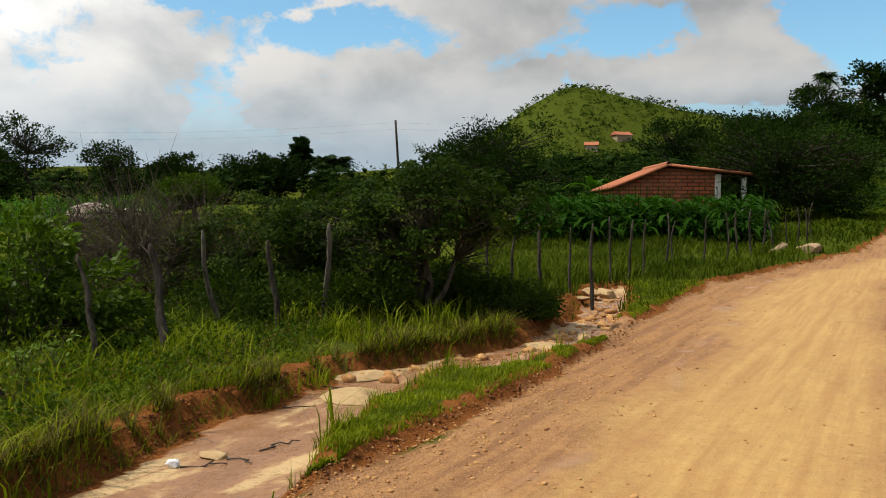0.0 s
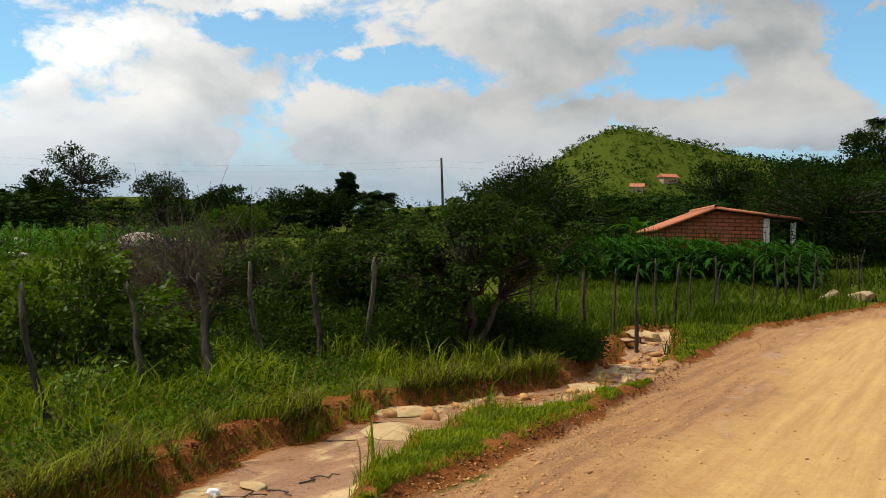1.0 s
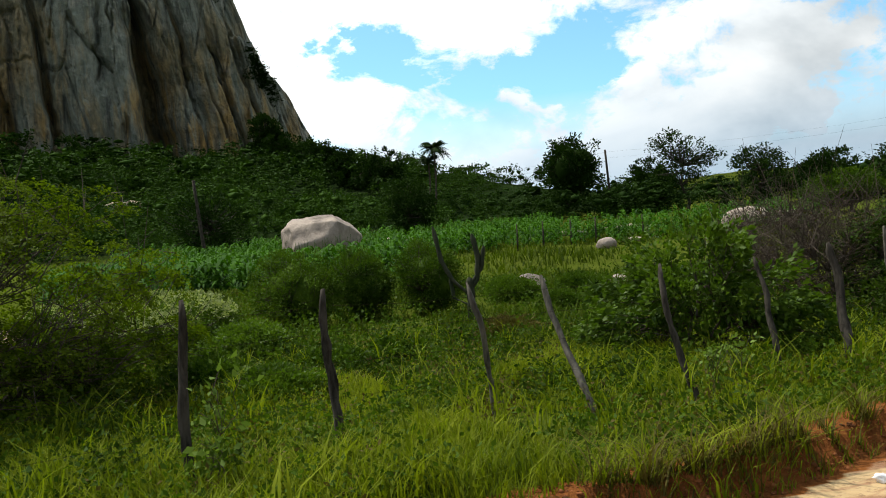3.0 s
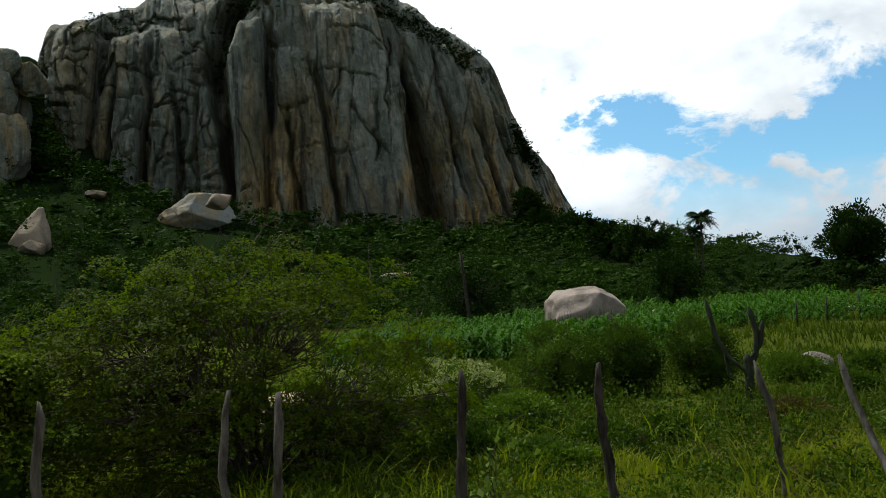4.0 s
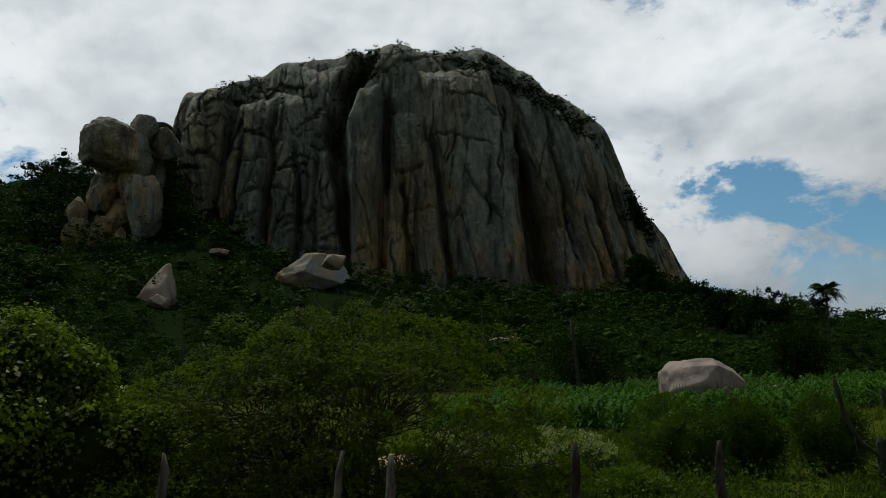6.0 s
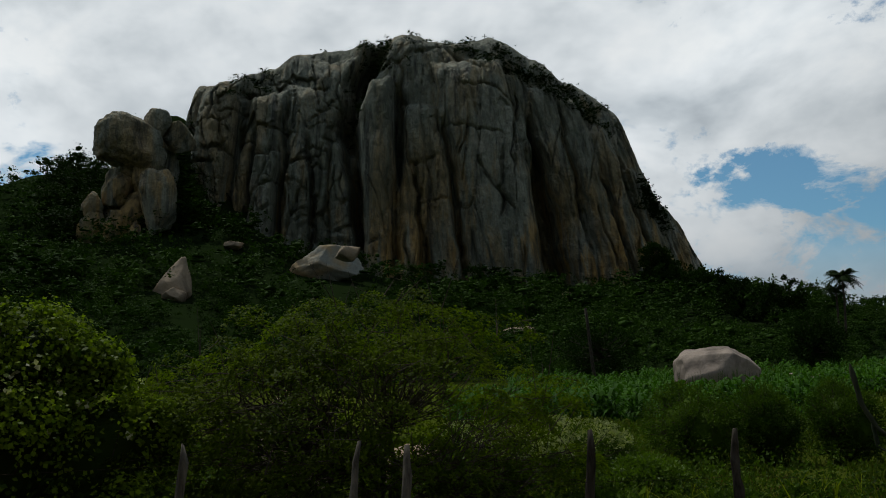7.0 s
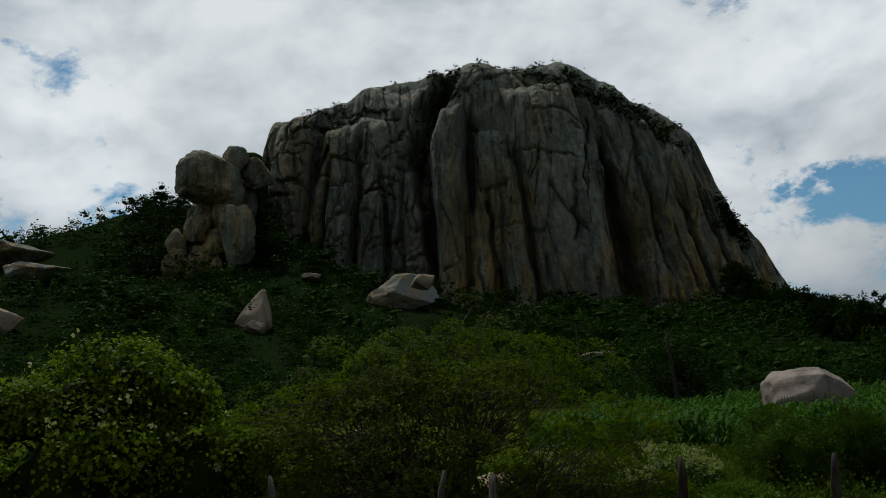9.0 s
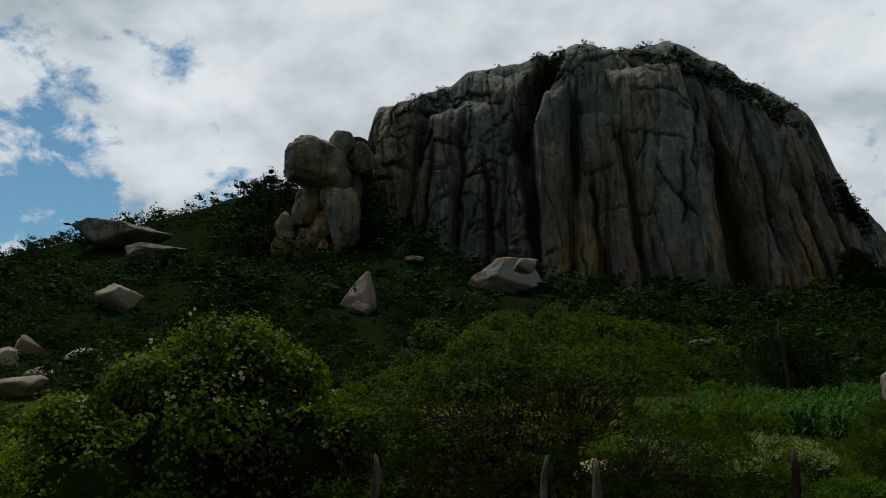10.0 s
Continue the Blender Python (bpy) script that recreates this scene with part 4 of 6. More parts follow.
def palm(x, y, h, seed, label, z=None, fronds=44, L=2.6, trunk_r=0.16, lean=0.3):
    g = np.random.default_rng(seed)
    root = thing("palm_tree", (x, y, ground(x, y) - 0.1 if z is None else z), label, "palm tree", "palms on the skyline")
    top = np.array([lean, 0, h])
    tk = np.linspace(0, 1, 9)
    v, q = rod(top * tk[:, None] + np.array([0.15, 0.05, 0]) * np.sin(tk * 3)[:, None], trunk_r * (1 - 0.25 * tk), 7)
    put("trunk", raw_mesh("trunk", v, q, M["bark"], True), root, "slender ringed trunk")
    V, Q, n = [], [], 0
    for k in range(fronds):
        a = k * 2.399 + g.uniform(-0.2, 0.2)
        rise = g.uniform(-0.2, 1.45)
        dirn = np.array([math.cos(a), math.sin(a), 0])
        l = L * g.uniform(0.8, 1.1)
        tt = np.linspace(0, 1, 11)
        spine = top + dirn[None] * (l * tt * math.cos(rise * 0.6))[:, None] + np.array([0, 0, 1.0])[None] * (l * (tt * math.sin(rise) - 0.62 * tt ** 2))[:, None]
        side = np.cross(dirn, [0, 0, 1.0])
        for i in range(1, 11):
            for sg in (-1, 1):
                w = l * 0.30 * math.sin(0.35 + 2.6 * tt[i])
                p0, p1 = spine[i - 1], spine[i]
                e = p1 + side * sg * w + np.array([0, 0, -w * 0.55]) + dirn * w * 0.5
                V += [p0, p1, e]
                Q.append((n, n + 1, n + 2))
                n += 3
    put("fronds", raw_mesh("fronds", np.array(V), np.array(Q), M["palm"]), root, "drooping feathery fronds")
    return root


# ---- woods on the slopes ----
def tree_patch(g, n, size, cores=4):
    """Leaves of a rounded, uneven crown of unit height standing on z = 0."""
    lob = [(g.normal() * 0.26, g.normal() * 0.26, g.uniform(0.15, 0.80), g.uniform(0.12, 0.34), g.uniform(0.12, 0.34), g.uniform(0.08, 0.20)) for _ in range(11)]
    tips = lobes_sample(lob, n // 9, g, 0.70)
    c = np.repeat(tips, 9, 0) + np.clip(g.normal(size=(len(tips) * 9, 3)), -2.0, 2.0) * 0.065
    c[:, 2] = np.maximum(c[:, 2], 0.0)
    la = np.array(lob)
    near = np.argmin((((c[:, None] - la[None, :, :3]) / la[None, :, 3:6]) ** 2).sum(-1), 1)
    out = (c - la[near, :3]) / la[near, 3:6] ** 1.5
    out /= np.linalg.norm(out, axis=1)[:, None] + 1e-9
    v, q = leaves_out(c, out, size, g, 0.7)
    bv, bf = BALLS[1]
    vs, fs, k = [v], [], len(v)
    for L in lob[:cores]:
        vs.append(bv * np.array(L[3:6]) * 0.50 * g.uniform(0.45, 1.25, (len(bv), 1)) + L[:3])
        fs.append(bf + k)
        k += len(bv)
    return np.concatenate(vs), q, np.concatenate(fs)


def woods(name, places, sizes, mat, label, g, n=300, leaf=0.085, kinds=8, cores=4):
    pats = [tree_patch(g, n, leaf, cores) for _ in range(kinds)]
    V, Q, T, k = [], [], [], 0
    for (x, y, z), h in zip(places, sizes):
        v, q, f = pats[g.integers(kinds)]
        a = g.uniform(0, 6.28)
        ca, sa = math.cos(a), math.sin(a)
        w = h * g.uniform(0.85, 1.5)
        V.append(np.stack([(v[:, 0] * ca - v[:, 1] * sa) * w + x, (v[:, 0] * sa + v[:, 1] * ca) * w + y, v[:, 2] * h + z], -1))
        Q.append(q + k)
        T.append(f + k)
        k += len(v)
    return put(name, raw_mesh(name, np.concatenate(V), [np.concatenate(Q), np.concatenate(T)], M[mat]), None, label, "woodland", "", "stuff")


def scatter(g, n, az, dist, test=None, power=1.0):
    a = np.radians(g.uniform(*az, n))
    d = dist[0] + (dist[1] - dist[0]) * g.uniform(0, 1, n) ** power
    x, y = -np.sin(a) * d, np.cos(a) * d
    if test is not None:
        k = test(x, y)
        x, y = x[k], y[k]
    return np.stack([x, y, height(x, y) - 0.2], -1)


# ---- single rocks of the slope ----
TAN = M["granite_far"]
STACK = "granite stack beside the dome"


def stack_block(az, el, w, h, seed, label, d=230, sq=0.62, sh=0.0, deep=None, cuts=16, bite=0.58, tilt=0.0):
    outcrop("granite_block", az, d, el, w * 1.12, h * 1.10, seed, M["cliff"], label, deep=deep, fixed=True, tilt=tilt, cuts=cuts, rough=0.17, square=sq, shear=sh, cat="rock", group=STACK, bite=bite, sub=5)


stack_block(86.5, 15.35, 14.6, 12.0, 3, "broad rounded grey boulder perched on top of a granite stack", 229, 0.92, 0.0, 13, 7, 0.76)
stack_block(85.9, 11.6, 15.0, 17.0, 25, "broad shaded granite buttress of a weathered stack", 237, 0.55, 0.1, 10, 14, 0.66)
stack_block(84.3, 13.5, 10.0, 15.0, 26, "broad shaded granite buttress of a weathered stack", 240, 0.55, 0.0, 10, 14, 0.66)
stack_block(84.9, 16.3, 7.5, 8.0, 20, "cracked grey granite block beside the perched boulder", 231, 0.7, 0.05)
stack_block(83.6, 15.9, 9.5, 9.0, 4, "grey granite block wedged beside the perched boulder", 234, 0.66, -0.2)
stack_block(86.3, 13.4, 12.5, 8.5, 21, "shaded granite block under a perched boulder", 236, 0.6)
stack_block(85.3, 13.6, 8.5, 15.0, 5, "upright grey granite block of a weathered stack", 231, 0.55, 0.22)
stack_block(86.9, 12.4, 7.0, 8.0, 6, "grey granite block of a weathered stack", 231, 0.6, 0.1)
stack_block(86.1, 10.9, 5.5, 9.0, 22, "leaning grey granite block of a weathered stack", 229, 0.6, 0.25)
stack_block(84.55, 11.4, 8.0, 14.0, 8, "grey and ochre granite pillar at the rock's foot", 224, 0.5, -0.05, None, 10, 0.68)
stack_block(88.5, 11.4, 5.4, 7.0, 7, "narrow grey granite block streaked with lichen", 231, 0.55, 0.08)
stack_block(88.4, 9.8, 6.0, 7.0, 23, "narrow grey granite block streaked with lichen", 230, 0.55, 0.1)
stack_block(87.0, 10.0, 6.5, 7.5, 15, "grey granite block of a weathered stack", 229, 0.6, 0.2)
stack_block(87.2, 8.8, 5.0, 6.0, 24, "low grey granite block at the foot of a stack", 228, 0.6, 0.1)
stack_block(85.85, 9.4, 3.6, 9.0, 16, "narrow ochre granite pillar at the rock's foot", 225, 0.55, 0.25)
outcrop("outcrop", 73.7, 176, 7.9, 19, 8.0, 21, M["granite_grey"], "broad pale granite mound with a cracked top among bushes", deep=12, cuts=10, bite=0.6, rough=0.16, taper=0.45, cat="boulder", group="rocks on the slope", sub=5)
outcrop("outcrop", 72.4, 177, 8.75, 7, 3.4, 19, TAN, "broken pale granite block lying on a mound", cuts=14, bite=0.5, rough=0.14, square=0.7, cat="boulder", group="rocks on the slope")
outcrop("outcrop", 83.3, 172, 6.75, 9.5, 8.0, 22, TAN, "pointed tan granite slab leaning on the slope", cuts=5, rough=0.10, square=0.55, taper=0.8, shear=0.30, cat="boulder", group="rocks on the slope", bite=0.7)


def slope_rock(az, d, el, w, h, seed, lab, til):
    outcrop("outcrop", az, d, el, w, h, seed, M["cliff"] if d > 203 else TAN, lab, tilt=til, cuts=20, bite=0.45, rough=0.16, cat="boulder", group="rocks on the slope")


for az, d, el, w, h, seed, lab, til in (
                (83.2, 170, 5.9, 5.5, 3.2, 23, "small tan boulder at the foot of a slab", 0),
        (79.8, 200, 9.26, 7, 2.8, 24, "low pale boulder among dark bushes", 0),
        (60.9, 128, 3.6, 6, 1.6, 25, "low pale rock showing through bushes", 0),
        (57.9, 140, 5.75, 2.4, 1.5, 26, "small grey boulder on the slope", 0),
        (65.0, 127, 4.75, 2.2, 1.8, 27, "small pale boulder on the slope", 0)):
    slope_rock(az, d, el, w, h, seed, lab, til)
for az, d, el, w, h, seed, lab, til in (
        (96.6, 205, 9.1, 21, 6.0, 28, "long tan granite shelf on the hillside", 0),
        (98.4, 215, 10.1, 28, 7.5, 29, "rounded grey granite ledge on the hillside ridge", 0),
        (98.4, 140, 6.2, 9, 5, 30, "brown boulder on the wooded hillside", 0),
        (103.4, 84, 3.1, 3.6, 2.6, 31, "pale boulder of a tumbled heap", 10),
        (104.6, 84, 2.4, 3.8, 3.0, 32, "pale boulder of a tumbled heap", 0),
        (102.6, 82, 1.6, 3.2, 1.4, 33, "pale boulder of a tumbled heap", 0),
        (104.0, 80, 0.8, 7.0, 2.2, 39, "flat pale boulder under a tumbled heap", 0),
        (100.2, 100, 2.6, 5.5, 2.4, 34, "grey boulder between bushes", 0),
        (-25.3, 140, 6.4, 4.0, 2.0, 36, "pale rock on the hill across the road", 0), (-23.6, 120, 4.6, 3.0, 1.6, 37, "pale rock on the hill across the road", 0),
        (-26.4, 125, 5.2, 3.4, 1.5, 38, "pale rock on the hill across the road", 0), (102.5, 34, -2.6, 5.5, 0.8, 35, "long flat grey rock lying in the weeds", 0)):
    slope_rock(az, d, el, w, h, seed, lab, til)


def slope_wood(x, y):
    d, s = rock_axes(x, y)
    inside = (np.abs(s) < 84) & (d > 226) & (s < 57)
    az, r = np.degrees(np.arctan2(-x, y)), np.hypot(x, y)
    for a0, k, half in KEEP:
        inside |= (np.abs(az - a0) < half + 0.25) & (r > k - (9 + 4 * half if a0 < 90 else 9 + 3 * half)) & (r < k + 2)
    return ~inside & (d > 84 - 0.02 * s) & ~((s < -92) & (np.hypot(x, y) > 185))


g_ = np.random.default_rng(101)
pl = scatter(g_, 700, (36, 114), (90, 170), slope_wood)
def shorter(pl):
    return 0.40 + 0.60 * sstep(38, 50, np.degrees(np.arctan2(-pl[:, 0], pl[:, 1])))


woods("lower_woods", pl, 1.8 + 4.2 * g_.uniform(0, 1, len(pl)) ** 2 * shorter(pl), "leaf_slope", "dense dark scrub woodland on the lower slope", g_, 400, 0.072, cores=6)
pl = np.concatenate([scatter(g_, 1150, (36, 114), (160, 285), slope_wood), scatter(g_, 150, (84, 116), (275, 350), slope_wood), scatter(g_, 90, (81.4, 84.2), (226, 246))])
stack_side = np.concatenate([scatter(g_, 30, (86.0, 90.5), (234, 246)), scatter(g_, 60, (86.5, 91.0), (250, 300))])
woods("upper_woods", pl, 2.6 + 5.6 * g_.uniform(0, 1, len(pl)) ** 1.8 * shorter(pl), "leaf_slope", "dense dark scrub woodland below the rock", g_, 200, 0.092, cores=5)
woods("stack_bushes", stack_side, g_.uniform(6.0, 9.0, len(stack_side)), "leaf_far_shaded", "tall dark bushes round the foot of a granite stack", g_, 300, 0.07)
pl = scatter(g_, 420, (38, 112), (82, 190), slope_wood, 1.0)
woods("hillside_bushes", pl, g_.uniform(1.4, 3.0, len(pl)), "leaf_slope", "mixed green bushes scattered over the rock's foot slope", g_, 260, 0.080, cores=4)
pl = scatter(g_, 1300, (38, 116), (92, 235), lambda x, y: (rock_axes(x, y)[0] > 86) & ~((np.abs(rock_axes(x, y)[1]) < 84) & (rock_axes(x, y)[0] > 228)))
woods("slope_undergrowth", pl, g_.uniform(0.7, 1.7, len(pl)), "leaf_far_shaded", "low dark undergrowth covering the slope between the trees", g_, 63, 0.17, cores=2)
pl = scatter(g_, 75, (92, 113), (19, 85))
woods("meadow_bushes", pl, g_.uniform(0.9, 2.0, len(pl)), "leaf_mid", "low green bushes covering the rough meadow", g_, 420, 0.055)


# growth along the crest, down the shoulder and in the chimney of the rock
def rock_growth(n, s_range, low, high, spread=1.0):
    """Places on the rock between two lines, given as heights at both ends of the stretch."""
    s = g_.uniform(*s_range, n)
    f = (s - s_range[0]) / (s_range[1] - s_range[0])
    lo, hi = low[0] + (low[1] - low[0]) * f, high[0] + (high[1] - high[0]) * f
    return on_rock(s, lo + (hi - lo) * g_.uniform(0, 1, n) ** spread) - (0, 0, 0.5)


pl = np.concatenate([rock_growth(70, (-60, -24), (200, 200), (200, 200)), rock_growth(50, (-22, 34), (200, 200), (200, 200)), rock_growth(12, (36, 66), (200, 200), (200, 200))])
woods("crest_scrub", pl, g_.uniform(0.7, 2.2, len(pl)), "leaf_far_shaded", "low scrub growing along the top of the rock", g_, 60, 0.15, cores=1)
pl = np.concatenate([rock_growth(200, (-58, -24), (72, 95), (84, 102)), rock_growth(60, (-40, -14), (84, 96), (90, 103)), rock_growth(70, (6, 16), (97, 94), (108, 104)), rock_growth(46, (13, 20), (76, 70), (94, 90)),
                     rock_growth(26, (-24, 2), (100, 101), (107, 107)), rock_growth(50, (41, 53), (88, 84), (99, 93)), rock_growth(16, (0, 12), (92, 93), (95, 96)), rock_growth(24, (52, 66), (40, 42), (62, 58)), rock_growth(60, (61, 73), (40, 40), (72, 66))])
woods("ledge_scrub", pl, g_.uniform(1.0, 2.8, len(pl)), "leaf_far_shaded", "dark scrub on the ledges and in the chimney of the rock", g_, 130, 0.11, cores=5)
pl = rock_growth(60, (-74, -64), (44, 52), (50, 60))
woods("shoulder_scrub", pl, g_.uniform(2.0, 4.0, len(pl)), "leaf_far_shaded", "dark scrub on the low shoulder of the rock", g_, 130, 0.11, cores=5)
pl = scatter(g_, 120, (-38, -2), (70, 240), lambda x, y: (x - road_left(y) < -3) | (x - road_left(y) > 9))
woods("valley_trees", pl, g_.uniform(3.5, 6.5, len(pl)), "leaf_far_shaded", "dark trees behind the house and along the road", g_, 900, 0.046, cores=8)
g3 = np.random.default_rng(131)
pl = scatter(g3, 150, (-31.5, -23.5), (50, 130), lambda x, y: (x - road_left(y) < -1.6) | (x - road_left(y) > 8))
woods("roadside_bushes", pl, g3.uniform(0.5, 1.9, len(pl)), "leaf_slope", "dark bushes dotted over the grassy slope by the road", g3, 420, 0.06, cores=5)
pl = scatter(g3, 230, (-33, -24), (118, 235), lambda x, y: (x - road_left(y) < -2) | (x - road_left(y) > 7) | (y > 132))
woods("roadside_trees", pl, g3.uniform(1.6, 3.4, len(pl)), "leaf_far_shaded", "dark trees along the brow where the road goes over", g3, 640, 0.052, cores=8)
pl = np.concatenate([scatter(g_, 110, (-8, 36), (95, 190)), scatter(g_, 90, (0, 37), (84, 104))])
woods("field_edge_trees", pl, g_.uniform(1.6, 5.0, len(pl)), "leaf_far_shaded", "line of dark trees along the far side of the fields", g_, 640, 0.052, cores=8)
pl = np.concatenate([scatter(g_, 300, (-36, 30), (250, 640)), scatter(g_, 1100, (-24, 2), (350, 460))])
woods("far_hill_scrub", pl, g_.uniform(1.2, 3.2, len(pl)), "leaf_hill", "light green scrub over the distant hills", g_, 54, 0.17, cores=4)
pl = np.concatenate([scatter(g_, 420, (-24, 3), (340, 450)), scatter(g_, 60, (3, 30), (300, 600))])
woods("far_hill_bushes", pl, 1.6 + 4.0 * g_.uniform(0, 1, len(pl)) ** 2.5, "leaf_slope", "dark bushes scattered over the distant hills", g_, 54, 0.17, cores=4)

# ---- field ----
bx, by = on_az(49.25, 45)
stone("field_boulder", bx, by, (2.2, 2.0, (3.36 - ground(bx, by)) / 1.38), 48, M["granite"], "big pale granite boulder standing in the maize field", 49 + 180, 0, ground(bx, by) - 0.15, cuts=7, rough=0.12, sub=5, bite=0.74, square=0.85,
      planes=((0.10, 0.22, 1.0, 0.66), (1.0, 0.3, 0.1, 0.80), (-0.62, 0.1, 0.78, 0.74), (0.25, 0.75, 0.62, 0.80), (-0.5, 0.85, 0.1, 0.85), (0.1, 0.9, -0.42, 0.74), (0.8, 0.2, 0.75, 0.86)))
for az, d, w, h, seed in ((21.9, 50, 3.0, 0.95, 51), (19.7, 52, 2.2, 0.7, 52), (36.2, 24, 1.0, 0.42, 54), (30.3, 24, 0.9, 0.28, 55), (30.8, 43, 1.1, 0.45, 56),
                          (29.0, 46, 1.5, 0.26, 57), (33.0, 60, 2.6, 0.4, 58), (29.6, 62, 2.8, 0.35, 59), (44.2, 66, 3.4, 0.7, 60), (46.0, 68, 1.6, 0.6, 61), (33.5, 26, 0.6, 0.3, 62)):
    x, y = on_az(az, d)
    stone("field_rock", x, y, (w / 2, w / 2.4, h * 0.75), seed, M["granite"], "low pale granite rock lying in the green field", az, 0, ground(x, y) - 0.05, group="rocks in the field", sub=3)


def corn_plants(name, places, g, label, h=1.5, mat="corn"):
    """Maize: an upright stalk with long arching leaves."""
    V, Q, k = [], [], 0
    for x, y, z in places:
        H = h * g.uniform(0.55, 1.18)
        for i in range(9):
            a = i * 2.6 + g.uniform(-0.5, 0.5)
            z0 = H * (0.10 + 0.075 * i)
            L = H * g.uniform(0.30, 0.48)
            t = np.linspace(0, 1, 4)
            dirn, side = np.array([math.cos(a), math.sin(a), 0]), np.array([-math.sin(a), math.cos(a), 0])
            sp = np.array([x, y, z + z0]) + dirn * (L * t * 0.85)[:, None] + np.array([0, 0, 1]) * (L * (0.9 * t - 1.15 * t * t))[:, None]
            w = (0.050 * np.array([0.7, 1.0, 0.8, 0.05]) * H)[:, None] * side
            V.append(np.concatenate([sp - w, sp + w]))
            for m in range(3):
                Q.append((k + m, k + m + 1, k + m + 5, k + m + 4))
            k += 8
        V.append(np.array([[x - 0.015, y, z], [x + 0.015, y, z], [x + 0.008, y, z + H * 0.95], [x - 0.008, y, z + H * 0.95]]))
        Q.append((k, k + 1, k + 2, k + 3))
        k += 4
    return put(name, raw_mesh(name, np.concatenate(V), np.array(Q), M[mat]), None, label, "crop", "", "stuff")


g_ = np.random.default_rng(202)
pts = []
for az0, az1, d0, d1, step in ((44.0, 66, 30, 48, 0.55), (34, 62, 48, 88, 0.95), (18, 45, 44, 66, 1.0)):
    n = int((d1 ** 2 - d0 ** 2) * radians(az1 - az0) / 2 / step ** 2)
    a, d = np.radians(g_.uniform(az0, az1, n)), np.sqrt(g_.uniform(d0 ** 2, d1 ** 2, n))
    x, y = -np.sin(a) * d, np.round(np.cos(a) * d / 0.9) * 0.9
    keep = np.hypot(x - bx, y - by) > 2.6
    pts.append(np.stack([x, y, height(x, y)], -1)[keep])
corn_plants("maize_field", np.concatenate(pts), g_, "young green maize growing in a sloping field", 1.5)
n = 400
a, d = np.radians(g_.uniform(-20.5, -5, n)), g_.uniform(33, 43, n)
x, y = -np.sin(a) * d, np.cos(a) * d
corn_plants("house_maize", np.stack([x, y, height(x, y)], -1), g_, "tall dark green maize in front of the brick house", 2.0, "corn_dark")

# ---- fence ----
# posts: foot x y, top x y z, thickness, pale or dark wood
ROCK_SIDE = (
    (-6.75, -1.9, -6.85, -1.95, 1.30, 0.045, 0),
    (-6.30, 0.72, -6.26, 0.67, 1.34, 0.045, 1),
    (-5.72, 1.66, -5.95, 1.74, 1.33, 0.04, 1),
    (-5.80, 2.05, -5.84, 2.04, 1.30, 0.045, 1),
    (-5.64, 3.34, -5.66, 3.34, 1.36, 0.05, 0),
    (-5.56, 4.65, -5.64, 4.62, 1.33, 0.05, 0),
    (-4.96, 5.95, -5.03, 5.72, 1.29, 0.04, 1),
    (-4.22, 6.45, -4.93, 6.67, 1.28, 0.045, 1),
    (-3.86, 7.60, -4.24, 7.70, 1.30, 0.045, 0),
    (-3.72, 9.30, -4.02, 9.50, 1.26, 0.045, 0),
    (-3.03, 9.66, -3.36, 9.90, 1.36, 0.065, 0),
    (-2.86, 11.4, -3.03, 10.89, 1.50, 0.045, 1),)
HOUSE_SIDE = (
    (-2.29, 11.85, -2.42, 11.9, 1.36, 0.05, 0),
    (-1.75, 12.6, -1.62, 12.19, 1.58, 0.055, 1),
    (0.30, 14.5, 0.32, 14.5, 1.28, 0.04, 0),
    (0.80, 16.2, 0.83, 16.3, 1.35, 0.045, 0),
    (1.36, 16.6, 1.36, 16.6, 1.40, 0.04, 0),
    (2.0, 17.6, 1.93, 17.6, 1.54, 0.05, 0),
    (2.57, 17.6, 2.56, 17.6, 1.48, 0.035, 0),
    (2.86, 16.75, 2.87, 16.75, 1.56, 0.05, 0),)


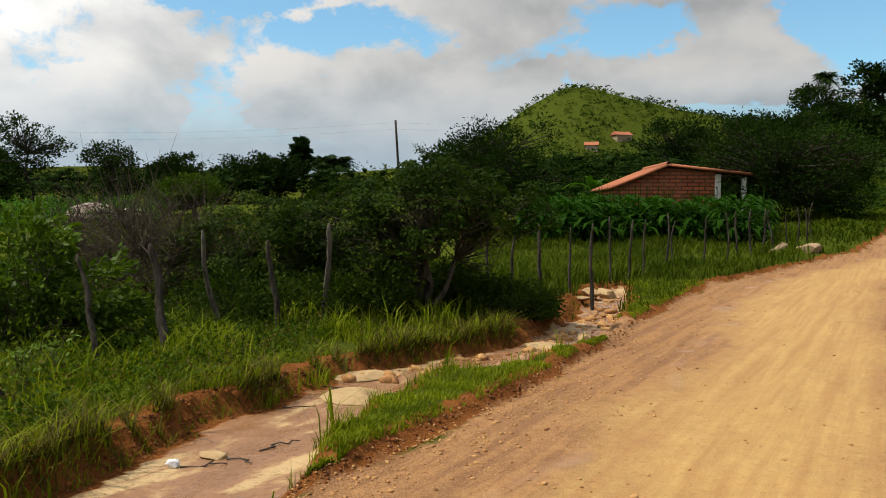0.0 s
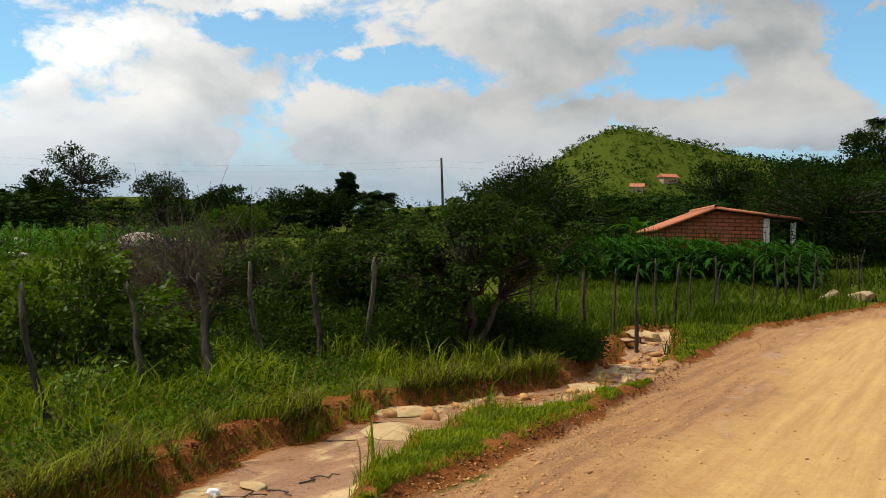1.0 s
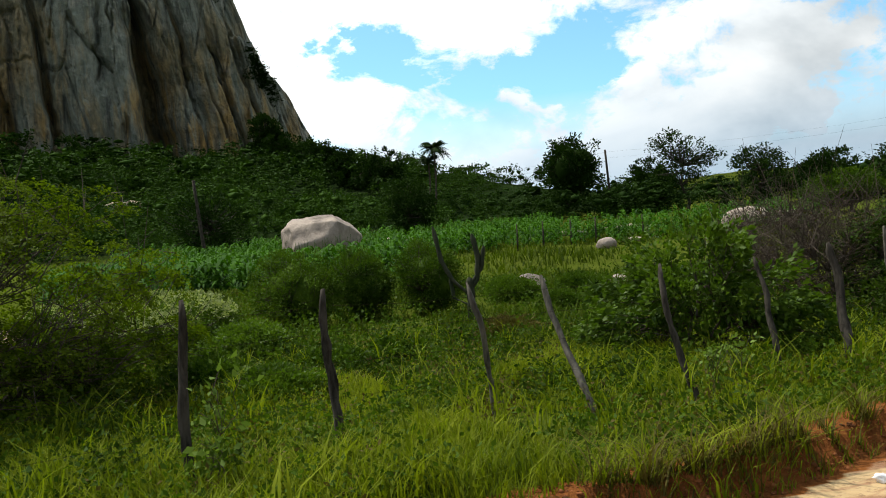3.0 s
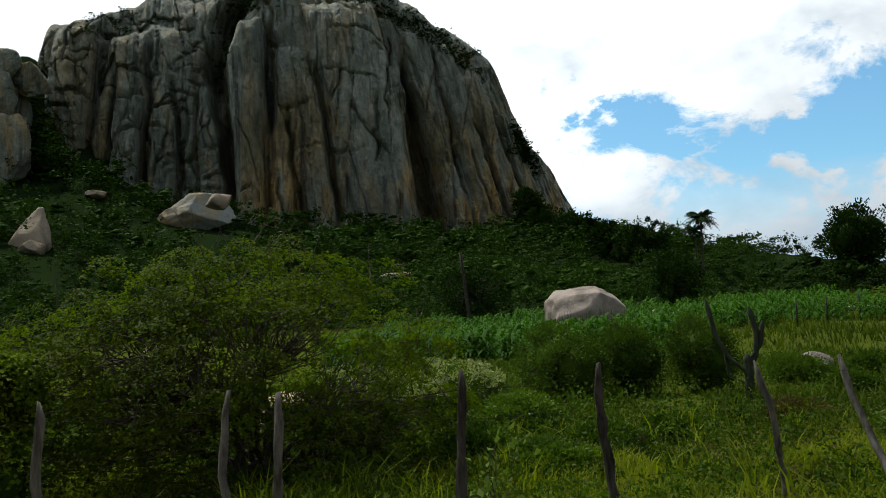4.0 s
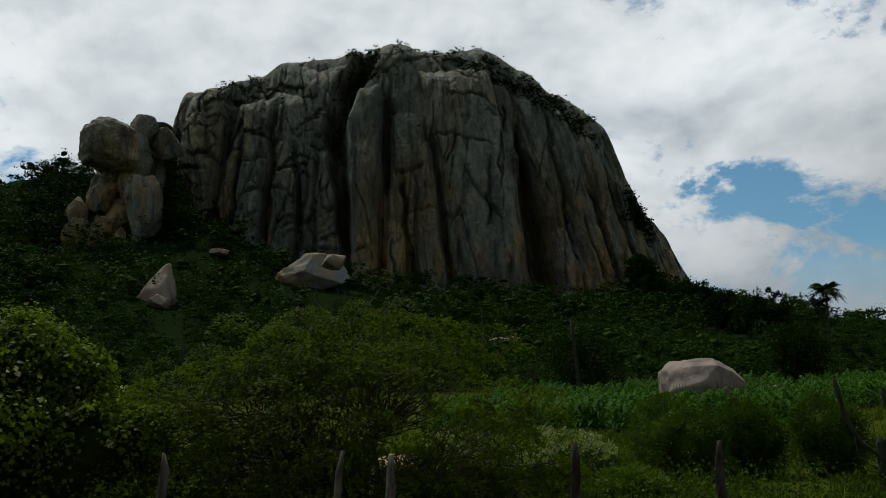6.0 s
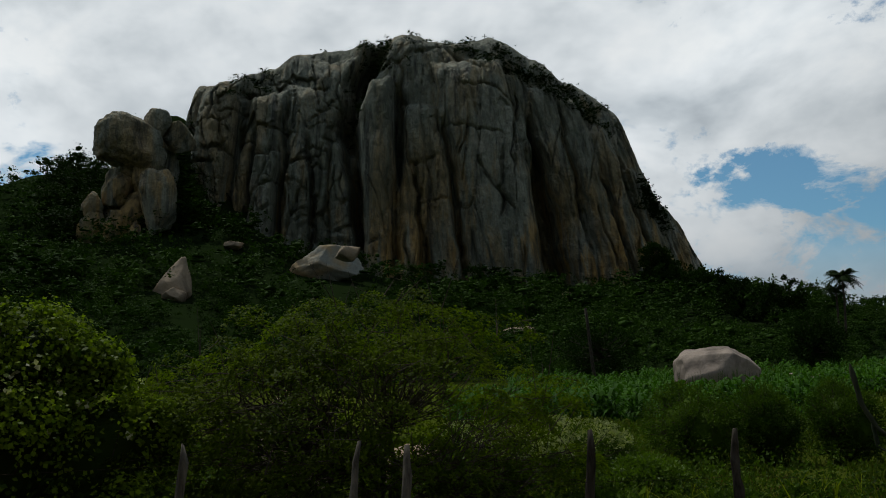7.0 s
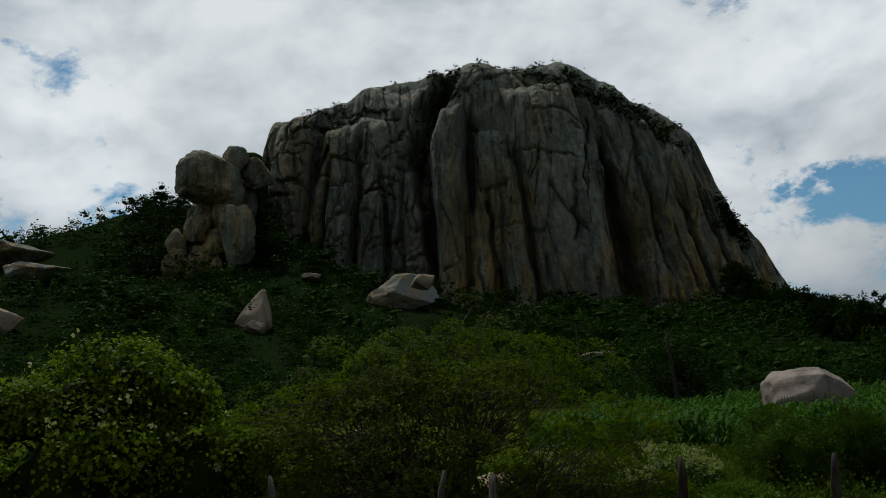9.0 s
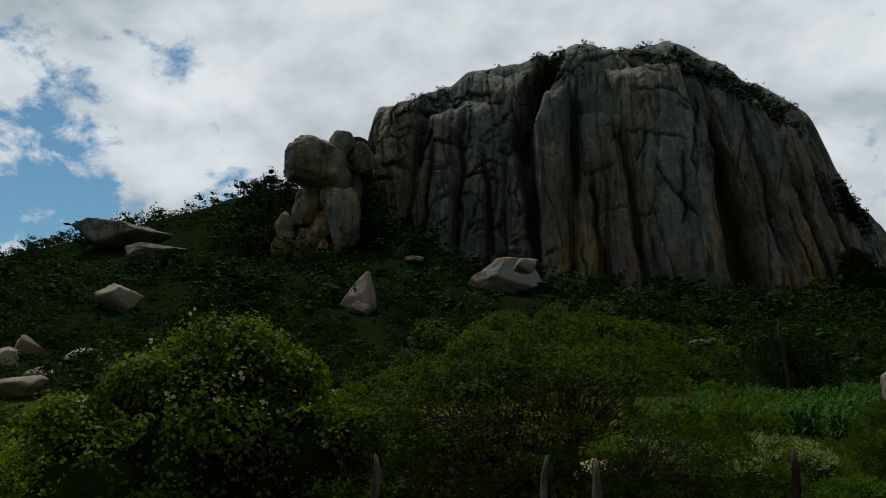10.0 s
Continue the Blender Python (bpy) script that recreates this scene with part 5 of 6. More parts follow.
def build_fence():
    g = np.random.default_rng(303)
    fence = thing("fence", (0, 0, 0), "rough wooden post fence strung with rusty barbed wire", "fence")
    tops = []
    far = []
    for k in range(15):      # the straight stretch past the house
        y = 20.4 + 14.2 * (k / 14) ** 1.1
        x = 4.0 + 0.757 * (y - 20.4) + g.normal() * 0.12
        far.append((x, y, x + g.normal() * 0.06, y, ground(x, y) + g.uniform(1.30, 1.62), g.uniform(0.035, 0.05), 0))
    for fx, fy, tx, ty, tz, r, pale in (*ROCK_SIDE, *HOUSE_SIDE, *far):
        z0 = ground(fx, fy)
        foot, top = np.array([fx, fy, z0 - 0.15]), np.array([tx, ty, tz])
        r *= 0.68
        t = np.linspace(0, 1, 14)
        bow = g.normal(size=(1, 3)) * 0.045 * np.sin(t * math.pi)[:, None] + g.normal(size=(1, 3)) * 0.024 * np.sin(t * 2 * math.pi)[:, None] + g.normal(size=(1, 3)) * 0.010 * np.sin(t * 5 * math.pi)[:, None]
        pts = foot + (top - foot) * t[:, None] + bow
        rr = r * (1.2 - 0.35 * t) * g.uniform(0.92, 1.1, 14)
        rr[-1] = r * 0.4
        v, q = rod(pts, rr, 9)
        v = v + (vnoise(v[:, 0] * 40, v[:, 1] * 40, v[:, 2] * 9, 9)[:, None] - 0.5) * r * 0.7
        put("post", raw_mesh("post", v, q, M["post_pale" if pale else "post_wood"], True), fence)
        tops.append((foot + (0, 0, 0.15), top))
    for f in (0.34, 0.55, 0.74, 0.9):
        segs, barbs = [], []
        for (a0, a1), (b0, b1) in zip(tops[:-1], tops[1:]):
            p, q = a0 + (a1 - a0) * f, b0 + (b1 - b0) * f
            n = max(3, int(np.linalg.norm(q - p) / 0.3))
            t = np.linspace(0, 1, n + 1)
            line = p + (q - p) * t[:, None]
            line[:, 2] -= 0.018 * np.sin(t * math.pi) * g.uniform(0.3, 1.4)
            segs += [(*line[i], *line[i + 1], 0.0011, 0.0011) for i in range(n)]
            for i in range(n):
                c = line[i] + g.normal(size=3) * 0.003
                u = g.normal(size=3) * 0.014
                segs.append((*(c - u), *(c + u), 0.0011, 0.0007))
        v, q = tubes(segs, 4)
        put("wire", raw_mesh("wire", v, q, M["wire"]), fence, "thin rusty barbed wire")


build_fence()

# ---- bushes and trees near the fence ----
shrub("thorn_tree", -0.35, 13.6, [(0.2, 0, 1.85, 1.5, 1.4, 0.6), (-1.25, 0.2, 1.5, 1.1, 1.2, 0.6), (1.4, 0, 1.75, 0.8, 1.0, 0.45), (0.3, 0, 2.3, 1.1, 1.0, 0.36), (-0.6, -0.5, 1.2, 0.9, 0.8, 0.4)], "spreading dark green thorn tree behind the fence", "tree",
      "leaf_thorn", 300, 90, 0.22, 0.070, 0.55, 5, 0.065, seed=11, pads=0.26)
shrub("thicket", -3.1, 14.6, [(0, 0, 1.2, 1.5, 1.3, 0.95), (-1.0, 0.3, 0.9, 1.0, 1.0, 0.8), (1.0, 0, 1.3, 1.0, 1.0, 0.8)], "dense dark green thicket behind the posts", "bush", "leaf_thorn", 330, 90, 0.25, 0.062, 0.55, seed=12, stems=7, pads=0.26)
for x, y, w, h, seed in ((-1.5, 12.9, 1.0, 0.85, 13), (-3.0, 12.7, 1.1, 0.75, 131), (0.95, 14.1, 0.8, 0.55, 132), (-0.3, 14.6, 1.2, 0.9, 133)):
    shrub("undergrowth", x, y, [(0, 0, h * 0.5, w, 0.7, h * 0.5), (w * 0.5, 0.2, h * 0.4, w * 0.6, 0.5, h * 0.4)], "dark low undergrowth beneath a thorn tree", "bush", "leaf_dark", 110, 70, 0.24, 0.07, seed=seed, stems=6, stem_r=0.015, group="undergrowth by the fence")
shrub("dry_bush", -4.6, 14.2, [(0, 0, 1.0, 1.3, 1.0, 0.9), (-1.2, 0.4, 1.2, 0.9, 0.8, 0.8)], "bare grey-brown twiggy bush with hardly any leaves", "bush", "leaf_dry", 220, 5, 0.3, 0.05, seed=14, stems=12, stem_r=0.028, bark="twig", fine=900)
shrub("dry_bush", -8.0, 21.0, [(0, 0, 0.9, 1.6, 1.2, 0.8), (2.0, 1.0, 0.8, 1.2, 0.9, 0.8)], "bare grey-brown twiggy bush with hardly any leaves", "bush", "leaf_dry", 160, 6, 0.4, 0.06, seed=15, stems=12, stem_r=0.03, bark="twig", fine=700)
shrub("broadleaf_bush", -5.0, 9.85, [(0, 0, 0.8, 0.7, 0.7, 0.5), (-0.75, -0.2, 0.5, 0.55, 0.6, 0.42), (0.8, 0.2, 0.75, 0.5, 0.5, 0.42), (0.35, 0, 1.3, 0.42, 0.45, 0.32), (-0.45, 0.1, 1.15, 0.35, 0.35, 0.3), (1.2, 0.3, 0.4, 0.45, 0.4, 0.35)], "bright green broad-leaved bush by the fence", "bush", "leaf_bright", 190, 40, 0.20, 0.100, 0.5, 7, 0.03, seed=16, up=-0.25, spray=0.26)
shrub("acacia_bush", -9.6, 3.3, [(0.0, 0.0, 1.45, 1.9, 2.1, 1.0), (0.3, -1.5, 1.35, 1.4, 1.5, 0.95), (-0.3, 1.7, 1.15, 1.2, 1.3, 0.8), (0.2, 0.2, 2.30, 1.2, 1.5, 0.5), (0.2, -1.2, 2.15, 1.0, 1.0, 0.45), (0, 0, 0.5, 1.6, 2.4, 0.5), (0.6, -2.3, 1.15, 1.0, 0.9, 0.9)],
      "wide feathery acacia bush with fine yellow-green leaves", "bush", "leaf_acacia", 560, 170, 0.16, 0.046, 0.5, 11, 0.05, seed=17, fine=400, pads=0.28)


def vine(root, lobes, strands, per, size, seed, leaf, label):
    """Vine hanging in strands down the outside of a bush, with dark gaps between them."""
    g = np.random.default_rng(seed)
    lob = np.asarray(lobes, float)
    C, N = [], []
    for _ in range(strands):
        L = lob[g.integers(len(lob))]
        a, f = g.normal() * 0.22 + 6.283 * g.integers(9) / 9 + L[0], np.linspace(g.uniform(0.05, 0.5), g.uniform(1.0, 2.0), per)
        a = a + np.cumsum(g.normal(size=per)) * 0.05
        n = np.stack([np.sin(f) * np.cos(a), np.sin(f) * np.sin(a), np.cos(f)], -1)
        c = L[:3] + n * L[3:6] * g.uniform(0.92, 1.12) + g.normal(size=n.shape) * 0.055
        k = (((c[:, None] - lob[None, :, :3]) / lob[None, :, 3:6]) ** 2).sum(-1).min(1) > 0.75
        C.append(c[k])
        N.append((n + (0, 0, 0.35))[k])
    C, N = np.concatenate(C), np.concatenate(N)
    C[:, 2] = np.maximum(C[:, 2], 0.04)
    v, q = leaves_out(C, N, size, g, 0.85, 0.55)
    put("vine", raw_mesh("vine", v, q, M[leaf]), root, label)


VINE_LOBES = [(0, 0, 1.10, 0.95, 0.9, 0.95), (0.2, -0.95, 0.80, 0.75, 0.65, 0.75), (0.1, 0.75, 1.05, 0.65, 0.6, 0.75), (-0.1, 0.15, 1.95, 0.55, 0.6, 0.42), (0.5, 0.95, 0.5, 0.5, 0.5, 0.45), (0.6, -0.3, 0.5, 0.5, 0.6, 0.4),
              (0.1, -0.55, 1.72, 0.36, 0.36, 0.26), (0.15, 0.72, 1.80, 0.30, 0.32, 0.24), (0.2, -1.15, 1.38, 0.34, 0.30, 0.24), (0.55, 0.2, 1.35, 0.36, 0.40, 0.26), (0.3, 1.25, 1.25, 0.30, 0.28, 0.24)]
bush = shrub("vine_bush", -8.9, -0.55, VINE_LOBES, "bush smothered in a flowering vine with pale blossoms", "bush", "leaf_dark", 200, 40, 0.22, 0.07, 0.6, 7, 0.035, seed=18, core=0.72, bloom="petal", bloom_n=80, bloom_size=0.055)
vine(bush, VINE_LOBES, 300, 120, 0.046, 181, "leaf_vine", "glossy green climbing vine")
bush = shrub("vine_bush", -9.6, -3.4, [(0, 0, 0.8, 1.1, 1.1, 0.7), (0.2, -0.9, 0.7, 0.9, 0.8, 0.6)], "dark tangled bush overgrown with vines", "bush", "leaf_dark", 150, 40, 0.25, 0.085, 0.7, 7, 0.035, seed=19, core=0.66)
vine(bush, [(0, 0, 0.8, 1.1, 1.1, 0.7), (0.2, -0.9, 0.7, 0.9, 0.8, 0.6)], 130, 90, 0.05, 182, "leaf_vine", "glossy green climbing vine")


def low_shrub(az, d, w, h, lf, bl, nb_, seed, nm, lab):
    x, y = on_az(az, d)
    shrub(nm, x, y, [(0, 0, h * 0.5, w * 0.8, w * 0.8, h * 0.5), (w * 0.35, 0, h * 0.42, w * 0.6, w * 0.6, h * 0.42), (-w * 0.3, w * 0.2, h * 0.55, w * 0.55, w * 0.55, h * 0.45)], lab, "bush", lf, 330, 46, 0.13 * w ** 0.5, 0.056, 0.5, 6, 0.022, core=0.52,
          seed=seed, bloom=bl or None, bloom_n=nb_, bloom_size=0.05)


for az, d, w, h, lf, bl, nb_, seed, nm, lab in (
        (58.4, 15.5, 1.1, 0.95, "leaf_bright", "cream", 1500, 31, "flowering_shrub", "shrub covered in tiny cream flowers"),
        (62.0, 14.5, 1.0, 0.8, "leaf_bright", "cream", 1100, 32, "flowering_shrub", "shrub covered in tiny cream flowers"),
        (51.6, 18.0, 1.2, 1.65, "leaf_mid", "", 0, 33, "round_bush", "rounded soft green bush at the field's edge"),
        (47.4, 19.0, 0.95, 1.6, "leaf_mid", "", 0, 34, "round_bush", "rounded soft green bush at the field's edge"),
        (42.9, 19.5, 0.95, 1.65, "leaf_mid", "", 0, 35, "round_bush", "rounded soft green bush at the field's edge"),
        (55.0, 13.2, 0.8, 0.62, "leaf_bright", "", 0, 36, "leafy_shrub", "low leafy green shrub in the grass"),
        (34.5, 17.5, 0.55, 0.45, "leaf_mid", "", 0, 37, "leafy_shrub", "low leafy green shrub in the grass"),
        (66.5, 12.5, 1.2, 0.7, "leaf_bright", "", 0, 38, "leafy_shrub", "low leafy green shrub in the grass"),
        (57.4, 10.6, 0.8, 0.40, "leaf_mid", "", 0, 41, "leafy_shrub", "low leafy green shrub in the grass")):
    low_shrub(az, d, w, h, lf, bl, nb_, seed, nm, lab)
for az, d, w, h, lf, bl, nb_, seed, nm, lab in (
        (53.6, 9.8, 0.7, 0.36, "leaf_bright", "", 0, 42, "leafy_shrub", "low leafy green shrub in the grass"),
        (49.8, 11.4, 0.7, 0.35, "leaf_mid", "", 0, 43, "leafy_shrub", "low leafy green shrub in the grass"),
        (45.5, 12.5, 0.5, 0.30, "leaf_mid", "", 0, 44, "leafy_shrub", "low leafy green shrub in the grass"),
        (38.0, 13.5, 0.6, 0.40, "leaf_dry", "", 0, 45, "withered_shrub", "half-withered brown shrub in the grass"),
        (60.0, 17.0, 1.2, 0.9, "leaf_mid", "cream", 900, 47, "flowering_shrub", "shrub covered in tiny cream flowers"),
        (65.0, 16.0, 1.2, 0.9, "leaf_mid", "cream", 600, 48, "flowering_shrub", "shrub covered in tiny cream flowers"),
        (37.5, 21.0, 0.8, 0.6, "leaf_mid", "", 0, 49, "leafy_shrub", "low leafy green shrub in the grass"),
        (33.0, 22.5, 0.7, 0.5, "leaf_mid", "", 0, 50, "leafy_shrub", "low leafy green shrub in the grass"),
        (26.5, 19.0, 1.0, 0.8, "leaf_mid", "", 0, 51, "leafy_shrub", "low leafy green shrub in the grass"),
        (97.5, 16.0, 1.4, 0.8, "leaf_bright", "", 0, 39, "leafy_shrub", "low leafy green shrub in the grass")):
    low_shrub(az, d, w, h, lf, bl, nb_, seed, nm, lab)


def climber(x, y, h, seed):
    """A thin twining plant with pale leaves on a fence post."""
    shrub("climbing_plant", x, y, [(0, 0, h * 0.35, 0.12, 0.12, h * 0.35), (0.03, 0.05, h * 0.75, 0.16, 0.16, h * 0.25), (0.08, -0.12, h * 0.55, 0.12, 0.14, h * 0.18)], "thin climbing plant with pale leaves on a fence post", "plant",
          "leaf_pale", 14, 5, 0.09, 0.070, 0.6, 3, 0.006, seed=seed, group="climbing plants on the fence")


climber(-5.28, 3.30, 1.0, 511)
climber(-3.72, 7.62, 0.75, 512)
climber(-3.85, 8.45, 0.55, 513)
for az, d, w, h, seed in ((69.2, 12.8, 1.0, 1.08, 521), (76.6, 13.0, 1.1, 1.7, 522)):
    x, y = on_az(az, d)
    stone("bush_boulder", x, y, (w / 2, w / 2.2, h / 1.6), seed, M["granite_far"], "pinkish granite boulder half hidden behind a bush", az, 0, None, group="boulders behind the bushes", sub=3, rough=0.14)


def cactus(x, y):
    root = thing("column_cactus", (x, y, ground(x, y) - 0.05), "dark branching columnar cactus standing in the grass", "cactus")
    g = np.random.default_rng(404)
    arms = (("trunk", [(0, 0, 0), (0.02, 0, 0.45), (0.0, 0, 0.9)], 0.13), ("arm", [(0, 0, 0.62), (0.10, 0.12, 0.85), (0.12, 0.16, 1.30), (0.05, 0.10, 1.75)], 0.085),
            ("arm", [(0, 0, 0.55), (-0.25, -0.20, 0.85), (-0.42, -0.32, 1.25), (-0.52, -0.40, 1.95)], 0.075), ("arm", [(-0.02, 0, 0.35), (-0.28, -0.16, 0.50), (-0.33, -0.20, 0.92)], 0.06),
            ("arm", [(0, 0, 0.75), (0.16, 0.20, 1.05), (0.20, 0.26, 1.50)], 0.07))
    for nm, pts, r in arms:
        V, Q = [], []
        ring = 14
        P_ = np.array(pts) * np.array([1, 1, 1])
        t = np.linspace(0, len(pts) - 1, 6 * len(pts))
        line = np.stack([np.interp(t, np.arange(len(pts)), P_[:, k]) for k in range(3)], -1)
        for i, c in enumerate(line):
            rr = r * 0.64 * (1.0 if i < len(line) - 2 else 0.75 if i == len(line) - 2 else 0.25) * (1 + 0.08 * math.sin(i * 1.3))
            for k in range(ring):
                a = k * 2 * math.pi / ring
                q = rr * (1.0 if k % 2 else 0.78)
                V.append((c[0] + q * math.cos(a), c[1] + q * math.sin(a), c[2]))
            if i:
                b = (i - 1) * ring
                Q += [(b + k, b + (k + 1) % ring, b + ring + (k + 1) % ring, b + ring + k) for k in range(ring)]
        put(nm, raw_mesh(nm, np.array(V), np.array(Q), M["cactus"]), root)


cactus(*on_az(40.25, 17.2))


# ---- skyline trees, palms and poles ----
def tall_tree(az, d, el_top, wide, label, seed, leaf="leaf_far_shaded", airy=False, trunk=0.45, dense=1.0):
    x, y = on_az(az, d)
    z = ground(x, y)
    h = 1.65 + d * math.tan(radians(el_top)) - z
    g = np.random.default_rng(seed)
    cz, rz = h * (trunk + 1) / 2, h * (1 - trunk) / 2
    lob = [(g.normal() * wide * 0.16, g.normal() * wide * 0.16, cz + g.uniform(-0.5, 0.5) * rz, wide * g.uniform(0.26, 0.42), wide * g.uniform(0.26, 0.42), rz * g.uniform(0.5, 0.78)) for _ in range(8)]
    return shrub("tree", x, y, lob, label, "tree", leaf, 80 if airy else int(130 * dense), 44 if airy else 58, wide * (0.10 if airy else 0.085), max(0.15, d * 0.0030) * (0.95 if airy else 1.0), 0.6, 1, max(0.12, wide * 0.03), seed=seed, group="trees on the skyline", bark="post_wood", core=0.5 if 1.5 < dense < 2.5 else 0.0)


tall_tree(32.6, 92, 6.3, 7.5, "solid round dark tree standing on the skyline", 71, trunk=0.12, dense=1.9)
tall_tree(27.6, 95, 4.6, 5.0, "small round dark tree on the skyline", 72, trunk=0.1)
tall_tree(25.4, 90, 6.2, 6.0, "airy tree with open branches against the sky", 73, airy=True, trunk=0.35)
tall_tree(21.0, 92, 4.9, 6.5, "airy spreading tree against the sky", 74, airy=True, trunk=0.3)
tall_tree(17.2, 85, 3.9, 5.0, "dark bushy tree on the field's edge", 75, trunk=0.1)
tall_tree(13.0, 95, 4.4, 7.5, "flat-topped dark tree on the field's edge", 76, trunk=0.2)
tall_tree(10.8, 95, 4.3, 6.0, "flat-topped dark tree on the field's edge", 77, trunk=0.2)
tall_tree(9.4, 100, 5.2, 3.4, "narrow upright dark tree on the skyline", 78, trunk=0.25)
tall_tree(16.0, 60, 2.6, 5.0, "spreading low tree in the field", 79, leaf="leaf_mid", trunk=0.05)
tall_tree(-3.0, 85, 6.5, 12.0, "broad dark tree behind the thorn tree", 80, trunk=0.05)
tall_tree(-0.5, 90, 5.3, 9.0, "broad dark tree behind the thorn tree", 81, trunk=0.05)
tall_tree(-5.5, 80, 4.6, 9.0, "broad dark tree behind the thorn tree", 82, trunk=0.05)
tall_tree(-15.6, 95, 7.0, 9.0, "rounded dark tree behind the brick house", 83, trunk=0.1)
tall_tree(-20.9, 52, 5.9, 8.2, "large dark shade tree beside the house", 84, leaf="leaf_far_shaded", trunk=-0.1, dense=3.2)
tall_tree(-23.0, 56, 5.6, 6.0, "large dark shade tree beside the road", 85, leaf="leaf_far_shaded", trunk=-0.1, dense=2.8)
tall_tree(-26.5, 150, 9.2, 11.0, "dark tree on the hill crest beside the road", 86, trunk=0.2)
for a_, d_, e_, w_, s_ in ((-17.4, 120, 5.2, 9, 411), (-18.8, 118, 5.5, 9, 412), (-20.4, 122, 6.4, 9, 413), (-21.9, 125, 6.9, 9, 414), (-23.6, 130, 7.9, 9, 415), (-25.0, 135, 7.8, 10, 416)):
    tall_tree(a_, d_, e_, w_, "dark tree on the slope across the road", s_, trunk=0.05)
tall_tree(43.6, 75, 4.6, 5.5, "dark tree with hanging dry leaves at the field's edge", 87, trunk=0.15)
tall_tree(56.3, 78, 4.2, 8.0, "dense dark tree behind a leaning pole", 88, trunk=0.05)
for a_, d_, e_, w_, s_ in ((52.2, 205, 8.9, 10, 89), (51.0, 200, 8.1, 11, 401), (49.6, 190, 7.3, 10, 402), (48.2, 180, 6.8, 9, 403), (46.6, 165, 6.3, 9, 404), (45.2, 150, 6.2, 7, 405)):
    tall_tree(a_, d_, e_, w_, "dense dark tree at the foot of the rock", s_, trunk=0.05)
for az, d, el, seed, L in ((41.5, 120, 6.25, 91, 2.3), (41.9, 121, 5.5, 99, 1.9), (40.0, 190, 4.6, 92, 2.4), (8.2, 110, 3.6, 93, 3.0), (7.3, 110, 3.5, 94, 3.0), (-23.5, 160, 8.4, 95, 2.6), (-22.4, 165, 7.6, 96, 2.6), (-19.0, 150, 6.0, 97, 2.6), (-18.3, 150, 6.0, 98, 2.4)):
    x, y = on_az(az, d)
    palm(x, y, 1.65 + d * math.tan(radians(el)) - ground(x, y), seed, "palm tree with a slender trunk above the bushes", L=L)


def pole(az, d, el, label, lean=(0, 0), arm=False):
    x, y = on_az(az, d)
    z = ground(x, y)
    h = 1.65 + d * math.tan(radians(el)) - z
    root = thing("utility_pole", (x, y, z), label, "pole", "poles of the line")
    tk = np.linspace(0, 1, 6)
    v, q = rod(np.array([0, 0, -0.3]) + np.array([lean[0], lean[1], h + 0.3]) * tk[:, None], 0.15 - 0.04 * tk, 8)
    put("shaft", raw_mesh("shaft", v, q, M["post_wood"], True), root)
    if arm:
        v, q = tubes([(lean[0] - 0.5, lean[1] - 0.3, h - 0.3, lean[0] + 0.5, lean[1] + 0.3, h - 0.3, 0.05, 0.05)], 6)
        put("crossarm", raw_mesh("crossarm", v, q, M["pole_wood"]), root)


pole(2.86, 88, 6.42, "thin dark utility pole against the sky", (-0.5, 0))
pole(30.1, 95, 5.28, "thin dark utility pole against the sky", (-0.4, 0))
pole(56.5, 70, 4.95, "leaning dark utility pole before dark trees", (-0.32, -0.48))
cx, cy, cz = rock_world(np.array(-22.5), np.array(254.0), np.array(107.0))
cross = thing("summit_cross", (cx, cy, cz), "small cross standing on the summit", "cross")
v, q = tubes([(0, 0, -3, 0, 0, 2.2, 0.1, 0.1), (-C68 * 0.7, -S68 * 0.7, 1.5, C68 * 0.7, S68 * 0.7, 1.5, 0.1, 0.1)], 6)
put("beam", raw_mesh("beam", v, q, M["pole_wood"]), cross)


# ---- stakes of a field fence and the power line ----
for az, d in ((36.5, 44), (34.8, 45), (33.0, 46), (31.4, 47), (29.9, 48), (28.4, 49)):
    x, y = on_az(az, d)
    stake = put("field_stake", raw_mesh("field_stake", *rod([(0, 0, -0.1), (0.03, 0, 0.7), (0.0, 0.02, 1.35)], [0.05, 0.045, 0.03], 7), M["post_wood"], True), None, "thin wooden stake standing in the field", "stake", "stakes of the field fence")
    stake.location = (x, y, ground(x, y))
ends = [on_az(2.86, 88), on_az(30.1, 95)]
for k, drop in enumerate((0.25, 0.9)):
    t = np.linspace(-0.1, 1.9, 60)
    x = ends[0][0] - 0.5 + (ends[1][0] - ends[0][0]) * t
    y = ends[0][1] + (ends[1][1] - ends[0][1]) * t
    z = 1.65 + 88 * math.tan(radians(6.42)) + (95 * math.tan(radians(5.28)) - 88 * math.tan(radians(6.42))) * t - drop - 0.7 * np.abs(np.sin(t * math.pi))
    v, q = rod(np.stack([x, y, z], -1), np.full(60, 0.004), 5)
    put("power_cable", raw_mesh("power_cable", v, q, M["wire"]), None, "thin sagging power cable between utility poles", "cable", "cables of the line")


